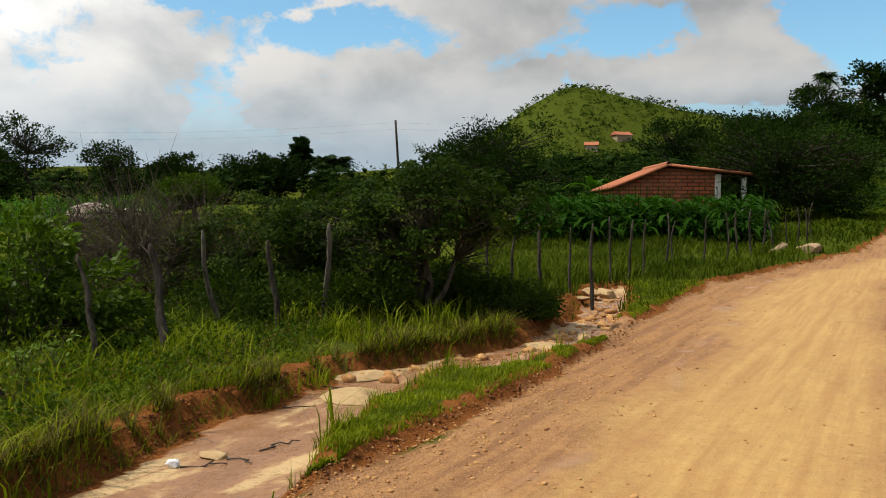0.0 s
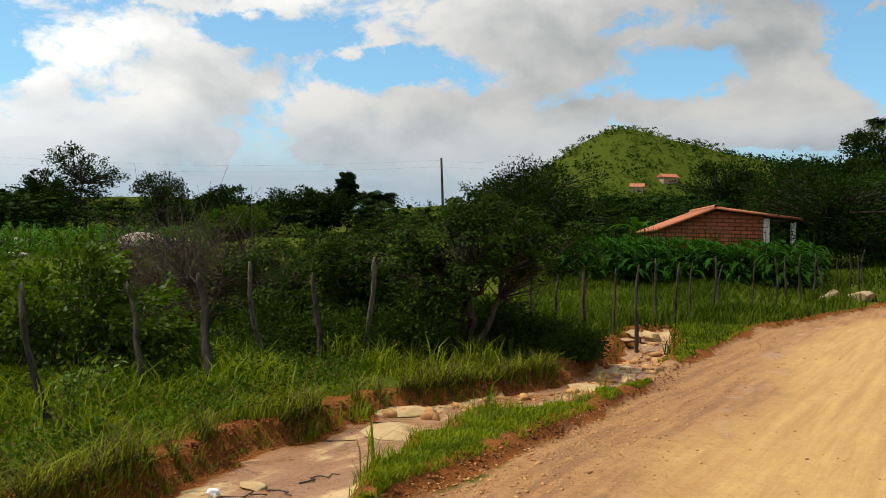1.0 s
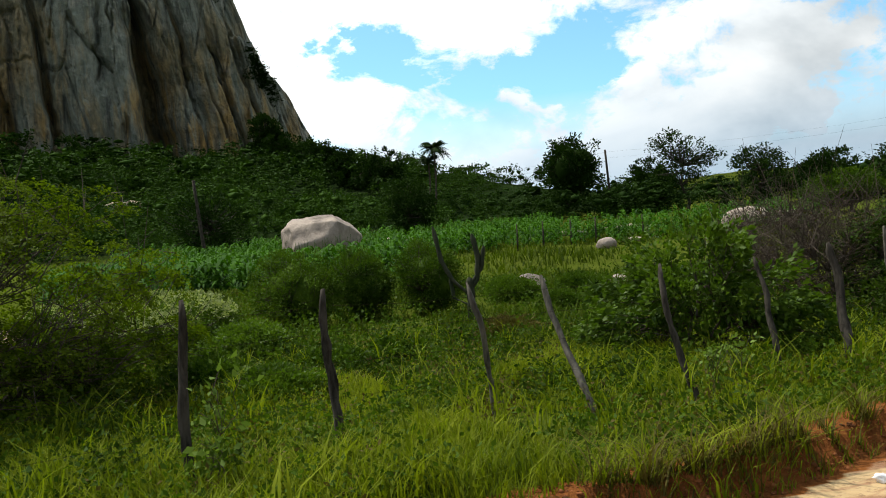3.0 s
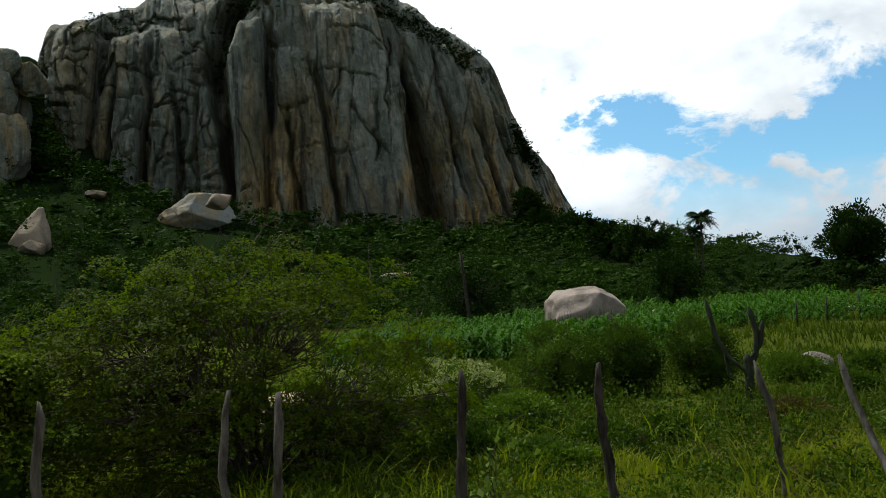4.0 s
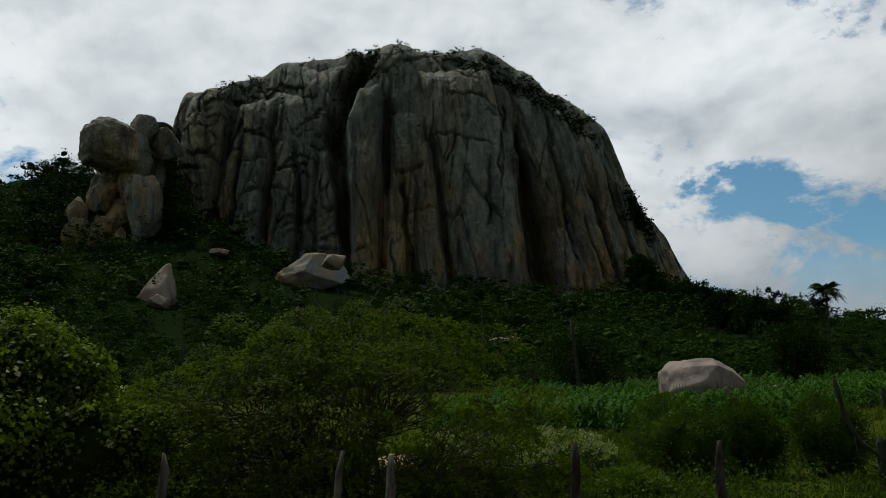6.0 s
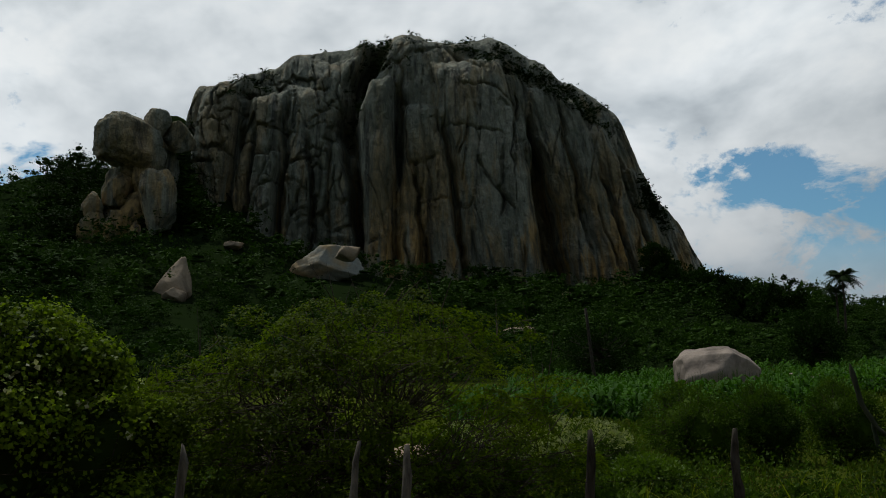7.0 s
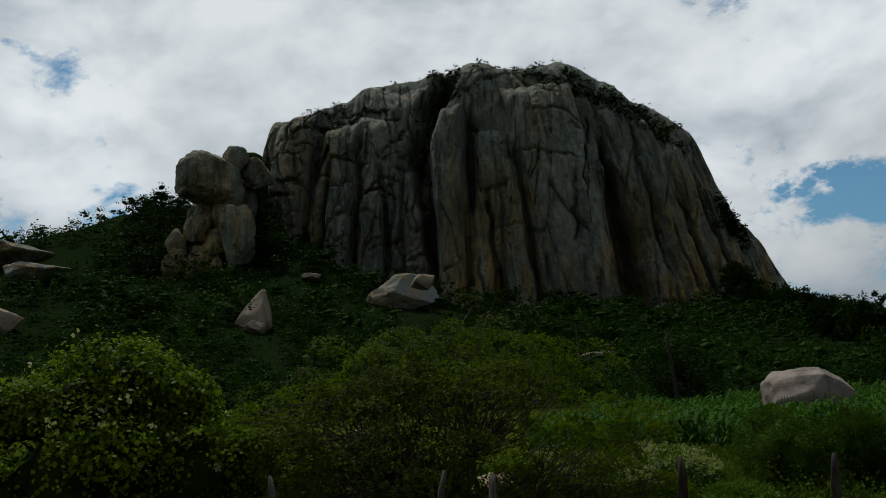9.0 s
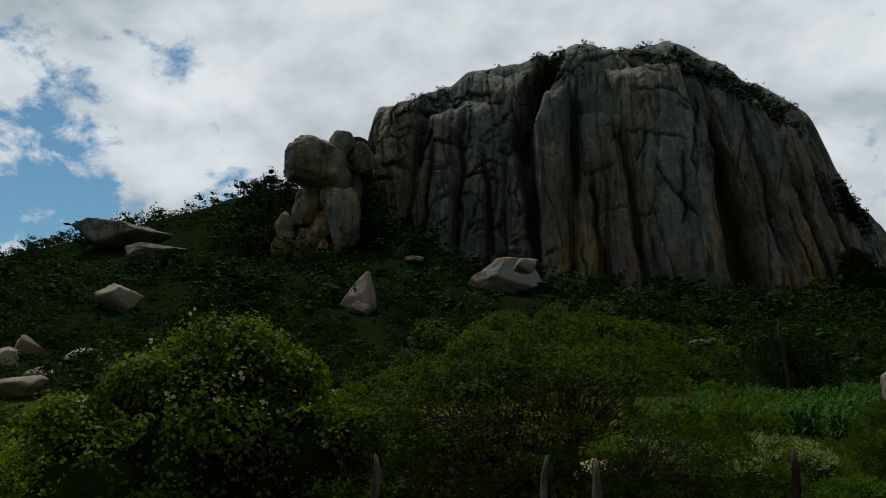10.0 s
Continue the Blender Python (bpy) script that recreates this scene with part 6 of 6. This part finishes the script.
# ---- grass and weeds ----
def blades(name, x, y, h, g, mat, label, lean=0.45, width=0.010):
    """Bent grass blades, three faces each."""
    n = len(x)
    z = height(x, y) - 0.01
    a = g.uniform(0, 6.283, n)
    dx, dy = np.cos(a), np.sin(a)
    k = lean * g.uniform(0.2, 1.3, n) * h
    w = width * g.uniform(0.6, 1.4, n) * (0.6 + h)
    base = np.stack([x, y, z], -1)
    side = np.stack([-dy * w, dx * w, np.zeros(n)], -1)
    mid = base + np.stack([dx * k * 0.30, dy * k * 0.30, h * 0.60], -1)
    tip = base + np.stack([dx * k, dy * k, h * g.uniform(0.8, 1.0, n)], -1)
    V = np.stack([base - side, base + side, mid + side * 0.8, mid - side * 0.8, tip], 1).reshape(-1, 3)
    o = (np.arange(n) * 5)[:, None]
    return put(name, raw_mesh(name, V, [o + np.array([[0, 1, 2, 3]]), o + np.array([[3, 2, 4]])], M[mat]), None, label, "grass", "", "stuff")


def green_spot(x, y):
    rd, w = zones(x, y)
    wl, wr = wash_edges(x, y)
    edge = (x > wl - 0.02 - 0.50 * vnoise(x * 1.5, y * 1.5, 0, 55) ** 2) & (x < wl) & (y < 20) & (y > 2)
    a = x - road_left(y)
    return ~rd & ~w & ~edge & ~((a > -0.10 - 0.22 * vnoise(x * 2.5, y * 2.5, 0, 57)) & (a < 0.3)) & ~((a > 5.9) & (a < 7.2))


g_ = np.random.default_rng(505)


def grass_field(name, n, az, dist, hmin, hmax, label, mat="grass", patch=1.5, cut=0.38, power=1.0, width=0.010, seed=3):
    a = np.radians(g_.uniform(*az, n))
    d = np.sqrt(g_.uniform(dist[0] ** 2, dist[1] ** 2, n)) if power == 1.0 else dist[0] + (dist[1] - dist[0]) * g_.uniform(0, 1, n) ** power
    x, y = -np.sin(a) * d, np.cos(a) * d
    p = fbm(x / patch, y / patch, 0, seed, 3)
    k = green_spot(x, y) & (p > cut) & (x < road_left(y))
    x, y, p = x[k], y[k], p[k]
    wl, wr = np.interp(y, WASH_Y, WASH_L), np.interp(y, WASH_Y, WASH_R)
    isl = (x > wr) & (y < 21)
    lip = np.where((y < 20) & (x < wl + 0.2), sstep(-0.1, 0.4, wl - x), 1.0)
    thin = g_.uniform(0, 1, len(x)) < 0.6 + 0.4 * lip
    x, y, p, isl, lip = x[thin], y[thin], p[thin], isl[thin], lip[thin]
    h = (0.5 + 0.5 * lip) * (hmin + (hmax - hmin) * sstep(cut, 0.75, p)) * g_.uniform(0.5, 1.15, len(x)) * np.where(isl, 0.42, 1.0)
    return blades(name, x, y, h, g_, mat, label, 0.85, width)


grass_field("verge_grass", 120000, (-12, 88), (4.3, 13), 0.08, 0.34, "lush green grass and weeds along the roadside", power=1.0, width=0.0062)
grass_field("meadow_grass", 50000, (-22, 100), (11, 26), 0.18, 0.50, "rough green grass behind the fence", "grass_far", width=0.014)
grass_field("far_grass", 42000, (-26, 60), (23, 62), 0.15, 0.42, "rough grass of the far meadow", "grass_far", width=0.032, patch=4.0, cut=0.38)
grass_field("house_grass", 30000, (-22, -2), (17, 42), 0.18, 0.48, "tall green grass before the brick house", "grass_far", width=0.014, patch=2.0, cut=0.25)
grass_field("slope_grass", 26000, (-30, -21), (40, 105), 0.15, 0.45, "rough grass on the slope beside the road", "grass_far", width=0.045, patch=4.0, cut=0.30)
grass_field("tussocks", 34000, (-10, 86), (4.6, 13), 0.24, 0.55, "tall arching tussocks of bright grass on the bank", patch=0.35, cut=0.62, width=0.008, seed=23)


def strip_grass(n):
    y = g_.uniform(5.5, 21, n)
    wl, wr = wash_edges(y * 0, y)
    x = wr + (road_left(y) - 0.12 - wr) * g_.uniform(0.0, 1.0, n)
    k = (x > wr + 0.02) & (fbm(x * 2, y * 2, 0, 44, 3) > 0.47) & ~((y > 11.9) & (y < 14.2))
    x, y = x[k], y[k]
    return blades("strip_grass", x, y, g_.uniform(0.02, 0.07, len(x)) * (0.5 + fbm(x * 1.5, y * 1.5, 0, 45, 2)), g_, "grass", "short bright grass on the strip between wash and road", 0.7, 0.009)


strip_grass(26000)


def weeds(name, n, az, dist, g, label, mat, size=0.06, h=0.35, seed=5, cut=0.45):
    """Broad-leaved weeds: short stalks with leaves up their length."""
    a = np.radians(g.uniform(*az, n))
    d = np.sqrt(g.uniform(dist[0] ** 2, dist[1] ** 2, n))
    x, y = -np.sin(a) * d, np.cos(a) * d
    wl, wr = wash_edges(x, y)
    k = green_spot(x, y) & (fbm(x / 1.2, y / 1.2, 0, seed, 3) > cut) & (x < road_left(y) - 0.4) & ((y > 21) | (x < wl - 0.22))
    x, y = x[k], y[k]
    z = height(x, y)
    H = h * g.uniform(0.4, 1.2, len(x))
    m = 12
    t = g.uniform(0.15, 1.0, (len(x), m))
    c = np.stack([x[:, None] + g.normal(size=t.shape) * 0.07, y[:, None] + g.normal(size=t.shape) * 0.07, z[:, None] + H[:, None] * t], -1).reshape(-1, 3)
    v, q = leaves(c, size, g, 0.55, 0.25)
    return put(name, raw_mesh(name, v, q, M[mat]), None, label, "weeds", "", "stuff")


weeds("roadside_weeds", 4200, (8, 88), (5.2, 14), g_, "broad-leaved green weeds growing among the grass", "leaf_mid", 0.055, 0.34, 6, 0.44)
weeds("meadow_weeds", 4200, (20, 100), (10, 26), g_, "mixed green weeds in the meadow", "leaf_mid", 0.075, 0.5, 7, 0.46)
weeds("dark_weeds", 2600, (10, 90), (6.0, 15), g_, "dark leafy weeds in clumps among the grass", "leaf_dark", 0.065, 0.42, 16, 0.55)
weeds("dry_weeds", 1500, (-4, 80), (5.2, 14), g_, "withered brown stalks among the grass", "leaf_dry", 0.05, 0.30, 8, 0.55)


def overhang(n, name, mat, label):
    """Dry grass and roots hanging over the lip of the eroded bank."""
    y = g_.uniform(4.2, 12.5, n)
    wl, wr = wash_edges(y * 0, y)
    x = wl - 0.12 + np.abs(g_.normal(size=n)) * 0.09
    k = fbm(x * 1.2, y * 1.2, 0, 46, 3) > 0.42
    x, y = x[k], y[k]
    return blades(name, x, y, 0.05 + 0.32 * g_.uniform(0, 1, len(x)) ** 2, g_, mat, label, 1.4, 0.006)


overhang(5200, "bank_roots", "leaf_dry", "dry grass and roots hanging over the bank")
overhang(2600, "bank_grass", "grass", "green grass drooping over the lip of the bank")


# ---- stones, water and litter ----
def pebbles(name, n, g, region, rmin, rmax, mat, label):
    x, y = region(n)
    r = rmin * (rmax / rmin) ** (g.uniform(0, 1, len(x)) ** 2.2)
    bv, bf = BALLS[1]
    z = height(x, y)
    a = g.uniform(0, 6.28, len(x))
    j = 1 + g.uniform(-0.55, 0.45, (len(x), len(bv)))
    v = bv[None] * j[:, :, None] * r[:, None, None] * np.array([1.25, 0.9, 0.62])
    c, s = np.cos(a)[:, None], np.sin(a)[:, None]
    V = np.stack([v[:, :, 0] * c - v[:, :, 1] * s + x[:, None], v[:, :, 0] * s + v[:, :, 1] * c + y[:, None], v[:, :, 2] + (z + r * 0.12)[:, None]], -1)
    F = bf[None] + (np.arange(len(x)) * len(bv))[:, None, None]
    return put(name, raw_mesh(name, V.reshape(-1, 3), F.reshape(-1, 3), M[mat]), None, label, "stones", "", "stuff")


def along_edge(n):
    y = 4.4 + 24 * g_.uniform(0, 1, n) ** 1.6
    x = road_left(y) + np.abs(g_.normal(size=n)) * 0.62 - 0.12
    k = fbm(x * 1.1, y * 1.1, 0, 47, 3) > g_.uniform(0.30, 0.62, n)
    return x[k], y[k]


def over_road(n):
    y = 4.2 + 20 * g_.uniform(0, 1, n) ** 1.3
    k = g_.uniform(0, 1, n)
    return road_left(y) + np.where(k < 0.14, g_.uniform(0.2, 5.8, n), np.where(k < 0.40, np.abs(g_.normal(size=n)) * 0.8, 4.9 + g_.normal(size=n) * 0.55)), y


def in_wash(n):
    y = g_.uniform(9.5, 19, n)
    return np.interp(y, WASH_Y, WASH_L) + g_.uniform(0.35, 1.05, n), y


pebbles("edge_gravel", 7000, g_, along_edge, 0.004, 0.021, "pebble", "loose red gravel along the road's edge")
pebbles("road_gravel", 5000, g_, over_road, 0.004, 0.022, "pebble", "loose small stones strewn over the dirt road")
pebbles("wash_gravel", 260, g_, in_wash, 0.02, 0.11, "pebble", "stones lying in the upper wash")
for x, y, rx, ry, rz, seed in ((-0.92, 9.75, 0.42, 0.26, 0.06, 1), (-0.88, 8.80, 0.44, 0.36, 0.055, 2), (0.1, 9.75, 0.42, 0.2, 0.045, 3), (-1.75, 6.6, 0.16, 0.10, 0.04, 4), (-0.55, 8.75, 0.2, 0.13, 0.04, 5),
                               (1.45, 12.0, 0.30, 0.42, 0.05, 6), (2.1, 12.9, 0.7, 0.16, 0.09, 7), (3.1, 18.3, 0.30, 0.22, 0.13, 8), (3.5, 18.8, 0.28, 0.22, 0.15, 9), (2.7, 17.5, 0.4, 0.26, 0.07, 10)):
    stone("flat_stone", x, y, (rx, ry, rz), 600 + seed, M["pale_slab"], "smooth pale stone bared by running water", seed * 37, 0, ground(x, y) - 0.02, cat="stone", sub=4, cuts=18, bite=0.5, rough=0.16, group="stones of the wash")
for x, y, w, h, seed in ((11.4, 29.4, 0.5, 0.25, 1), (12.4, 29.3, 0.7, 0.22, 2), (11.0, 29.0, 0.3, 0.15, 3)):
    stone("verge_boulder", x, y, (w * 0.75, w * 0.6, h), 700 + seed, M["granite_far"], "brown boulder lying on the grassy verge", seed * 60, 0, None, sub=4, cuts=16, bite=0.5, rough=0.14)
g2 = np.random.default_rng(66)
for k in range(22):
    y = float(4.6 + 9 * g2.uniform() ** 1.3)
    x = float(road_left(y) + g2.uniform(0.05, 1.3)) if k % 2 else float(road_left(y) + g2.uniform(1.5, 5.5))
    r = float(g2.uniform(0.014, 0.034))
    stone("road_stone", x, y, (r * 1.3, r, r * 0.6), 800 + k, M["pebble"], "small brown stone lying on the dirt road", k * 47, 0, ground(x, y) - 0.005, cat="stone", sub=2, cuts=6, group="stones on the road")


def stream(name, y0, y1, level, label):
    """A level sheet of water that shows where the bed of the wash dips under it."""
    n, m = 60, 9
    y = np.linspace(y0, y1, n)
    wl, wr = wash_edges(y * 0, y)
    X = wl[:, None] + 0.02 + (wr - wl - 0.04)[:, None] * np.linspace(0, 1, m)[None]
    Y = np.broadcast_to(y[:, None], X.shape)
    Z = np.full(X.shape, level) + 0.045 * soft(Y - 21, 4)
    V = np.stack([X, Y, Z], -1).reshape(-1, 3)
    i, j = np.meshgrid(np.arange(n - 1), np.arange(m - 1), indexing="ij")
    Q = np.stack([i * m + j, i * m + j + 1, (i + 1) * m + j + 1, (i + 1) * m + j], -1).reshape(-1, 4)
    put(name, raw_mesh(name, V, Q, M["water"], True), None, label, "water", "", "structure")


stream("water_1", 4.5, 9.6, -0.218, "shallow brown water lying in the wash")
stream("water_2", 10.4, 18.6, -0.206, "shallow water running down the upper wash")


def bank_foot(n):
    y = 3.6 + 12 * g_.uniform(0, 1, n)
    wl, wr = wash_edges(y * 0, y)
    k = g_.uniform(0, 1, n)
    return np.where(k < 0.7, wl + g_.normal(size=n) * 0.07 + 0.02, road_left(y) - 0.05 + g_.normal(size=n) * 0.06), y


pebbles("bank_clods", 4200, g_, bank_foot, 0.005, 0.026, "clod", "dark red clods of earth along the eroded bank")
trash = thing("litter", (-1.99, 6.31, ground(-1.99, 6.31)), "crumpled white scrap of plastic lying in the wash", "litter")
v, f = BALLS[3]
me = raw_mesh("scrap", v * np.array([0.045, 0.03, 0.035]) * (1 + (fbm(v[:, 0] * 3, v[:, 1] * 3, v[:, 2] * 3, 4, 3) - 0.5)[:, None] * 1.4) + (0, 0, 0.03), f, material("plastic", lambda t, bs: t.links.new(ramp(t, tnoise(t, local(t), 30.0), (0.3, (0.6, 0.6, 0.6)), (0.7, (0.85, 0.85, 0.84))), bs.inputs["Base Color"]), 0.4, 0.4))
put("scrap", me, trash)
for k, (x, y, L, turn) in enumerate(((-1.75, 6.35, 0.5, 20), (-1.55, 6.5, 0.35, -30), (-1.3, 6.9, 0.7, 42), (-1.4, 8.3, 0.5, 10), (-1.1, 9.1, 0.8, -20))):
    L *= 0.6
    z = ground(x, y) + 0.012
    c, s = math.cos(radians(turn)) * L / 2, math.sin(radians(turn)) * L / 2
    tk = np.linspace(-1, 1, 7)
    pts = np.stack([x + c * tk, y + s * tk, np.full(7, z)], -1) + g2.normal(size=(7, 3)) * np.array([0.03, 0.03, 0.006])
    v, q = rod(pts, 0.006 - 0.002 * tk, 6)
    put("stick", raw_mesh("stick", v, q, M["bark"], True), None, "dark broken stick washed down by water", "stick", "sticks in the wash")


# ---- the brick house ----
def brick_build(t, bs):
    p = local(t)
    sep = nd(t, "ShaderNodeSeparateXYZ", [p]).outputs
    uv = nd(t, "ShaderNodeCombineXYZ", [mth(t, "ADD", sep[0], sep[1]), sep[2], 0.0]).outputs[0]
    b = nd(t, "ShaderNodeTexBrick", {"Vector": uv, "Color1": (0.34, 0.090, 0.034, 1), "Color2": (0.21, 0.055, 0.022, 1), "Mortar": (0.05, 0.024, 0.016, 1), "Scale": 1.0, "Mortar Size": 0.034, "Brick Width": 0.62, "Row Height": 0.20})
    c = mixc(t, ramp(t, tnoise(t, p, 1.3, 4.0), (0.4, (0, 0, 0)), (0.7, (0.6, 0.6, 0.6))), b.outputs[0], (0.16, 0.075, 0.045))
    t.links.new(c, bs.inputs["Base Color"])
    bump(t, bs, b.outputs["Fac"], -0.5, 0.01)


def tile_build(t, bs):
    p = local(t)
    n = tnoise(t, p, 3.0, 5.0)
    c = mixc(t, n, (0.20, 0.060, 0.026), (0.36, 0.125, 0.056))
    t.links.new(mixc(t, ramp(t, tnoise(t, p, 0.8, 3.0), (0.5, (0, 0, 0)), (0.7, (0.5, 0.5, 0.5))), c, (0.20, 0.09, 0.055)), bs.inputs["Base Color"])


def box(name, x0, x1, y0, y1, z0, z1, mat, parent, label=""):
    bm = bmesh.new()
    bmesh.ops.create_cube(bm, size=1.0, matrix=Matrix.Translation(((x0 + x1) / 2, (y0 + y1) / 2, (z0 + z1) / 2)) @ Matrix.Diagonal((x1 - x0, y1 - y0, z1 - z0, 1)))
    bmesh.ops.bevel(bm, geom=bm.edges[:], offset=0.012, segments=1, affect="EDGES")
    me = bpy.data.meshes.new(name)
    bm.to_mesh(me)
    bm.free()
    me.materials.append(mat)
    return put(name, me, parent, label)


def build_house():
    M["brick"], M["tile"] = material("brick", brick_build, 0.9, 0.15), material("tile", tile_build, 0.85, 0.2)
    white = material("limewash", lambda t, bs: t.links.new(ramp(t, tnoise(t, local(t), 3.0, 5.0), (0.3, (0.42, 0.40, 0.36)), (0.7, (0.62, 0.60, 0.56))), bs.inputs["Base Color"]), 0.9, 0.1)
    dark = material("dark_timber", lambda t, bs: t.links.new(ramp(t, tnoise(t, local(t), 6.0, 4.0), (0.3, (0.03, 0.022, 0.016)), (0.7, (0.07, 0.05, 0.035))), bs.inputs["Base Color"]), 0.8, 0.2)
    # local frame: x along the gable wall, y back along the ridge, foot of the gable's near corner at the origin
    ox, oy = 8.9, 46.2
    z0 = 1.35
    h = thing("house", (ox, oy, z0), "low brick house with a red tiled roof and a porch", "house")
    h.rotation_euler = (0, 0, radians(1))
    wide, deep, eave, ridge, rx = 5.5, 4.4, 1.95, 3.12, 2.92
    bm = bmesh.new()
    prof = [(0, -0.6), (wide, -0.6), (wide, 2.74), (rx, ridge - 0.12), (0, eave)]
    a = [bm.verts.new((x, 0, z)) for x, z in prof]
    b = [bm.verts.new((x, 0.22, z)) for x, z in prof]
    bm.faces.new(a)
    bm.faces.new(b[::-1])
    for k in range(5):
        bm.faces.new((a[k], b[k], b[(k + 1) % 5], a[(k + 1) % 5]))
    bmesh.ops.recalc_face_normals(bm, faces=bm.faces[:])
    me = bpy.data.meshes.new("gable_wall")
    bm.to_mesh(me)
    me.materials.append(M["brick"])
    put("gable_wall", me, h, "gable wall of bare red brick")
    far = put("gable_wall", me, h, "gable wall of bare red brick")
    far.location = (0, deep - 0.22, 0)
    box("side_wall", 0, 0.2, 0.223, deep - 0.223, -0.6, eave, M["brick"], h, "side wall of bare red brick")
    box("side_wall", wide - 0.2, wide, 0.223, deep - 0.223, -0.6, 2.70, M["brick"], h, "side wall of bare red brick")

    def slope(name, x0, z0_, x1, z1_, label):
        n = 34
        V, Q = [], []
        yy = np.linspace(-0.45, deep + 0.4, n * 4)
        wave = np.abs(np.sin(np.arange(n * 4) * math.pi / 4)) * 0.06
        ux, uz = x1 - x0, z1_ - z0_
        L = math.hypot(ux, uz)
        nx, nz = -uz / L, ux / L
        if nz < 0:
            nx, nz = -nx, -nz
        m = len(yy)
        for x, z, off in ((x0, z0_, 0.0), (x1, z1_, 0.0)):
            for y, w in zip(yy, wave):
                V.append((x + nx * (off + w + 0.03), y, z + nz * (off + w + 0.03)))
        for x, z in ((x0, z0_), (x1, z1_)):
            for y in yy:
                V.append((x - nx * 0.05, y, z - nz * 0.05))
        for k in range(m - 1):
            Q += [(k, k + 1, m + k + 1, m + k), (2 * m + k, 3 * m + k, 3 * m + k + 1, 2 * m + k + 1), (k, 2 * m + k, 2 * m + k + 1, k + 1), (m + k, m + k + 1, 3 * m + k + 1, 3 * m + k)]
        Q += [(0, m, 3 * m, 2 * m), (m - 1, 3 * m - 1, 4 * m - 1, 2 * m - 1)]
        put(name, raw_mesh(name, np.array(V), np.array(Q), M["tile"]), h, label)
    slope("roof_slope", -0.20, 1.88, rx, ridge, "red clay tiles")
    slope("roof_slope", rx, ridge, 7.4, 2.62, "red clay tiles")
    v, q = tubes([(rx, -0.45, ridge + 0.07, rx, deep + 0.4, ridge + 0.07, 0.12, 0.12)], 8)
    put("ridge_cap", raw_mesh("ridge_cap", v, q, M["tile"], True), h)
    # porch at the side
    box("corner_pier", wide + 0.003, wide + 0.32, -0.06, 0.30, -0.6, 2.66, white, h, "whitewashed brick pier")
    box("porch_post", 6.95, 7.17, -0.1, 0.15, -0.6, 2.5, white, h, "whitewashed porch post")
    box("porch_post", 6.95, 7.17, 3.9, 4.15, -0.6, 2.5, white, h, "whitewashed porch post")
    box("porch_beam", wide + 0.33, 7.25, -0.14, 0.16, 2.505, 2.59, dark, h, "dark timber beam")
    box("porch_floor", wide + 0.004, 7.5, -0.2, deep, -0.6, 0.05, white, h)
    box("porch_rail", wide + 0.33, 6.94, -0.02, 0.06, 0.9, 1.0, dark, h)
    box("back_wall", wide + 0.004, 7.2, deep - 0.2, deep, 0.06, 2.45, M["brick"], h)


build_house()


def banana(x, y, seed, h=2.6):
    g = np.random.default_rng(seed)
    root = thing("banana_plant", (x, y, ground(x, y)), "banana plant with long arching green leaves", "plant", "banana plants behind the house")
    v, q = rod([(0, 0, -0.05), (0.02, 0, h * 0.3), (0, 0, h * 0.56)], [0.12, 0.10, 0.07], 8)
    put("stem", raw_mesh("stem", v, q, M["corn"], True), root)
    for k in range(8):
        a = k * 2.4 + g.uniform(-0.3, 0.3)
        L = h * g.uniform(0.55, 0.8)
        t = np.linspace(0, 1, 8)
        rise = g.uniform(0.5, 1.25)
        dirn, side = np.array([math.cos(a), math.sin(a), 0]), np.array([-math.sin(a), math.cos(a), 0])
        sp = np.array([0, 0, h * 0.5]) + dirn * (L * t * math.cos(rise))[:, None] + np.array([0, 0, 1]) * (L * (t * math.sin(rise) * 1.2 - 0.75 * t * t))[:, None]
        w = (0.26 * np.sin(0.15 + 2.85 * t))[:, None] * side
        V = np.concatenate([sp - w + (0, 0, 0.05), sp, sp + w + (0, 0, 0.05)])
        Q = [(i, i + 1, 8 + i + 1, 8 + i) for i in range(7)] + [(8 + i, 8 + i + 1, 16 + i + 1, 16 + i) for i in range(7)]
        put("leaf", raw_mesh("leaf", V, np.array(Q), M["corn"]), root)


for x, y, s_, hh_ in ((9.4, 55.5, 1, 3.4), (10.6, 56.5, 2, 3.2), (17.5, 57, 3, 3.6), (19.2, 58, 4, 3.4), (15.5, 58, 5, 3.2)):
    banana(x, y, s_, hh_)


def hill_house(az, d, wide, turn):
    x, y = on_az(az, d)
    root = thing("hill_house", (x, y, ground(x, y) - 1.6), "small distant house with a red roof on the hillside", "house", "houses on the hill")
    root.rotation_euler = (0, 0, radians(turn))
    box("wall", -wide / 2, wide / 2, -2.5, 2.5, 0, 3.2, M["granite_far"], root, "pale plastered walls")
    bm = bmesh.new()
    a = [bm.verts.new(p) for p in ((-wide / 2 - 0.5, -3, 3.0), (wide / 2 + 0.5, -3, 3.0), (wide / 2 + 0.5, 3, 3.0), (-wide / 2 - 0.5, 3, 3.0), (-wide / 2 - 0.5, 0, 4.6), (wide / 2 + 0.5, 0, 4.6))]
    for f in ((0, 1, 5, 4), (2, 3, 4, 5), (0, 4, 3), (1, 2, 5), (3, 2, 1, 0)):
        bm.faces.new([a[k] for k in f])
    me = bpy.data.meshes.new("roof")
    bm.to_mesh(me)
    bm.free()
    me.materials.append(M["tile"])
    put("roof", me, root, "red tiled roof")


hill_house(-11.5, 378, 7, 20)
hill_house(-9.6, 360, 5, -10)
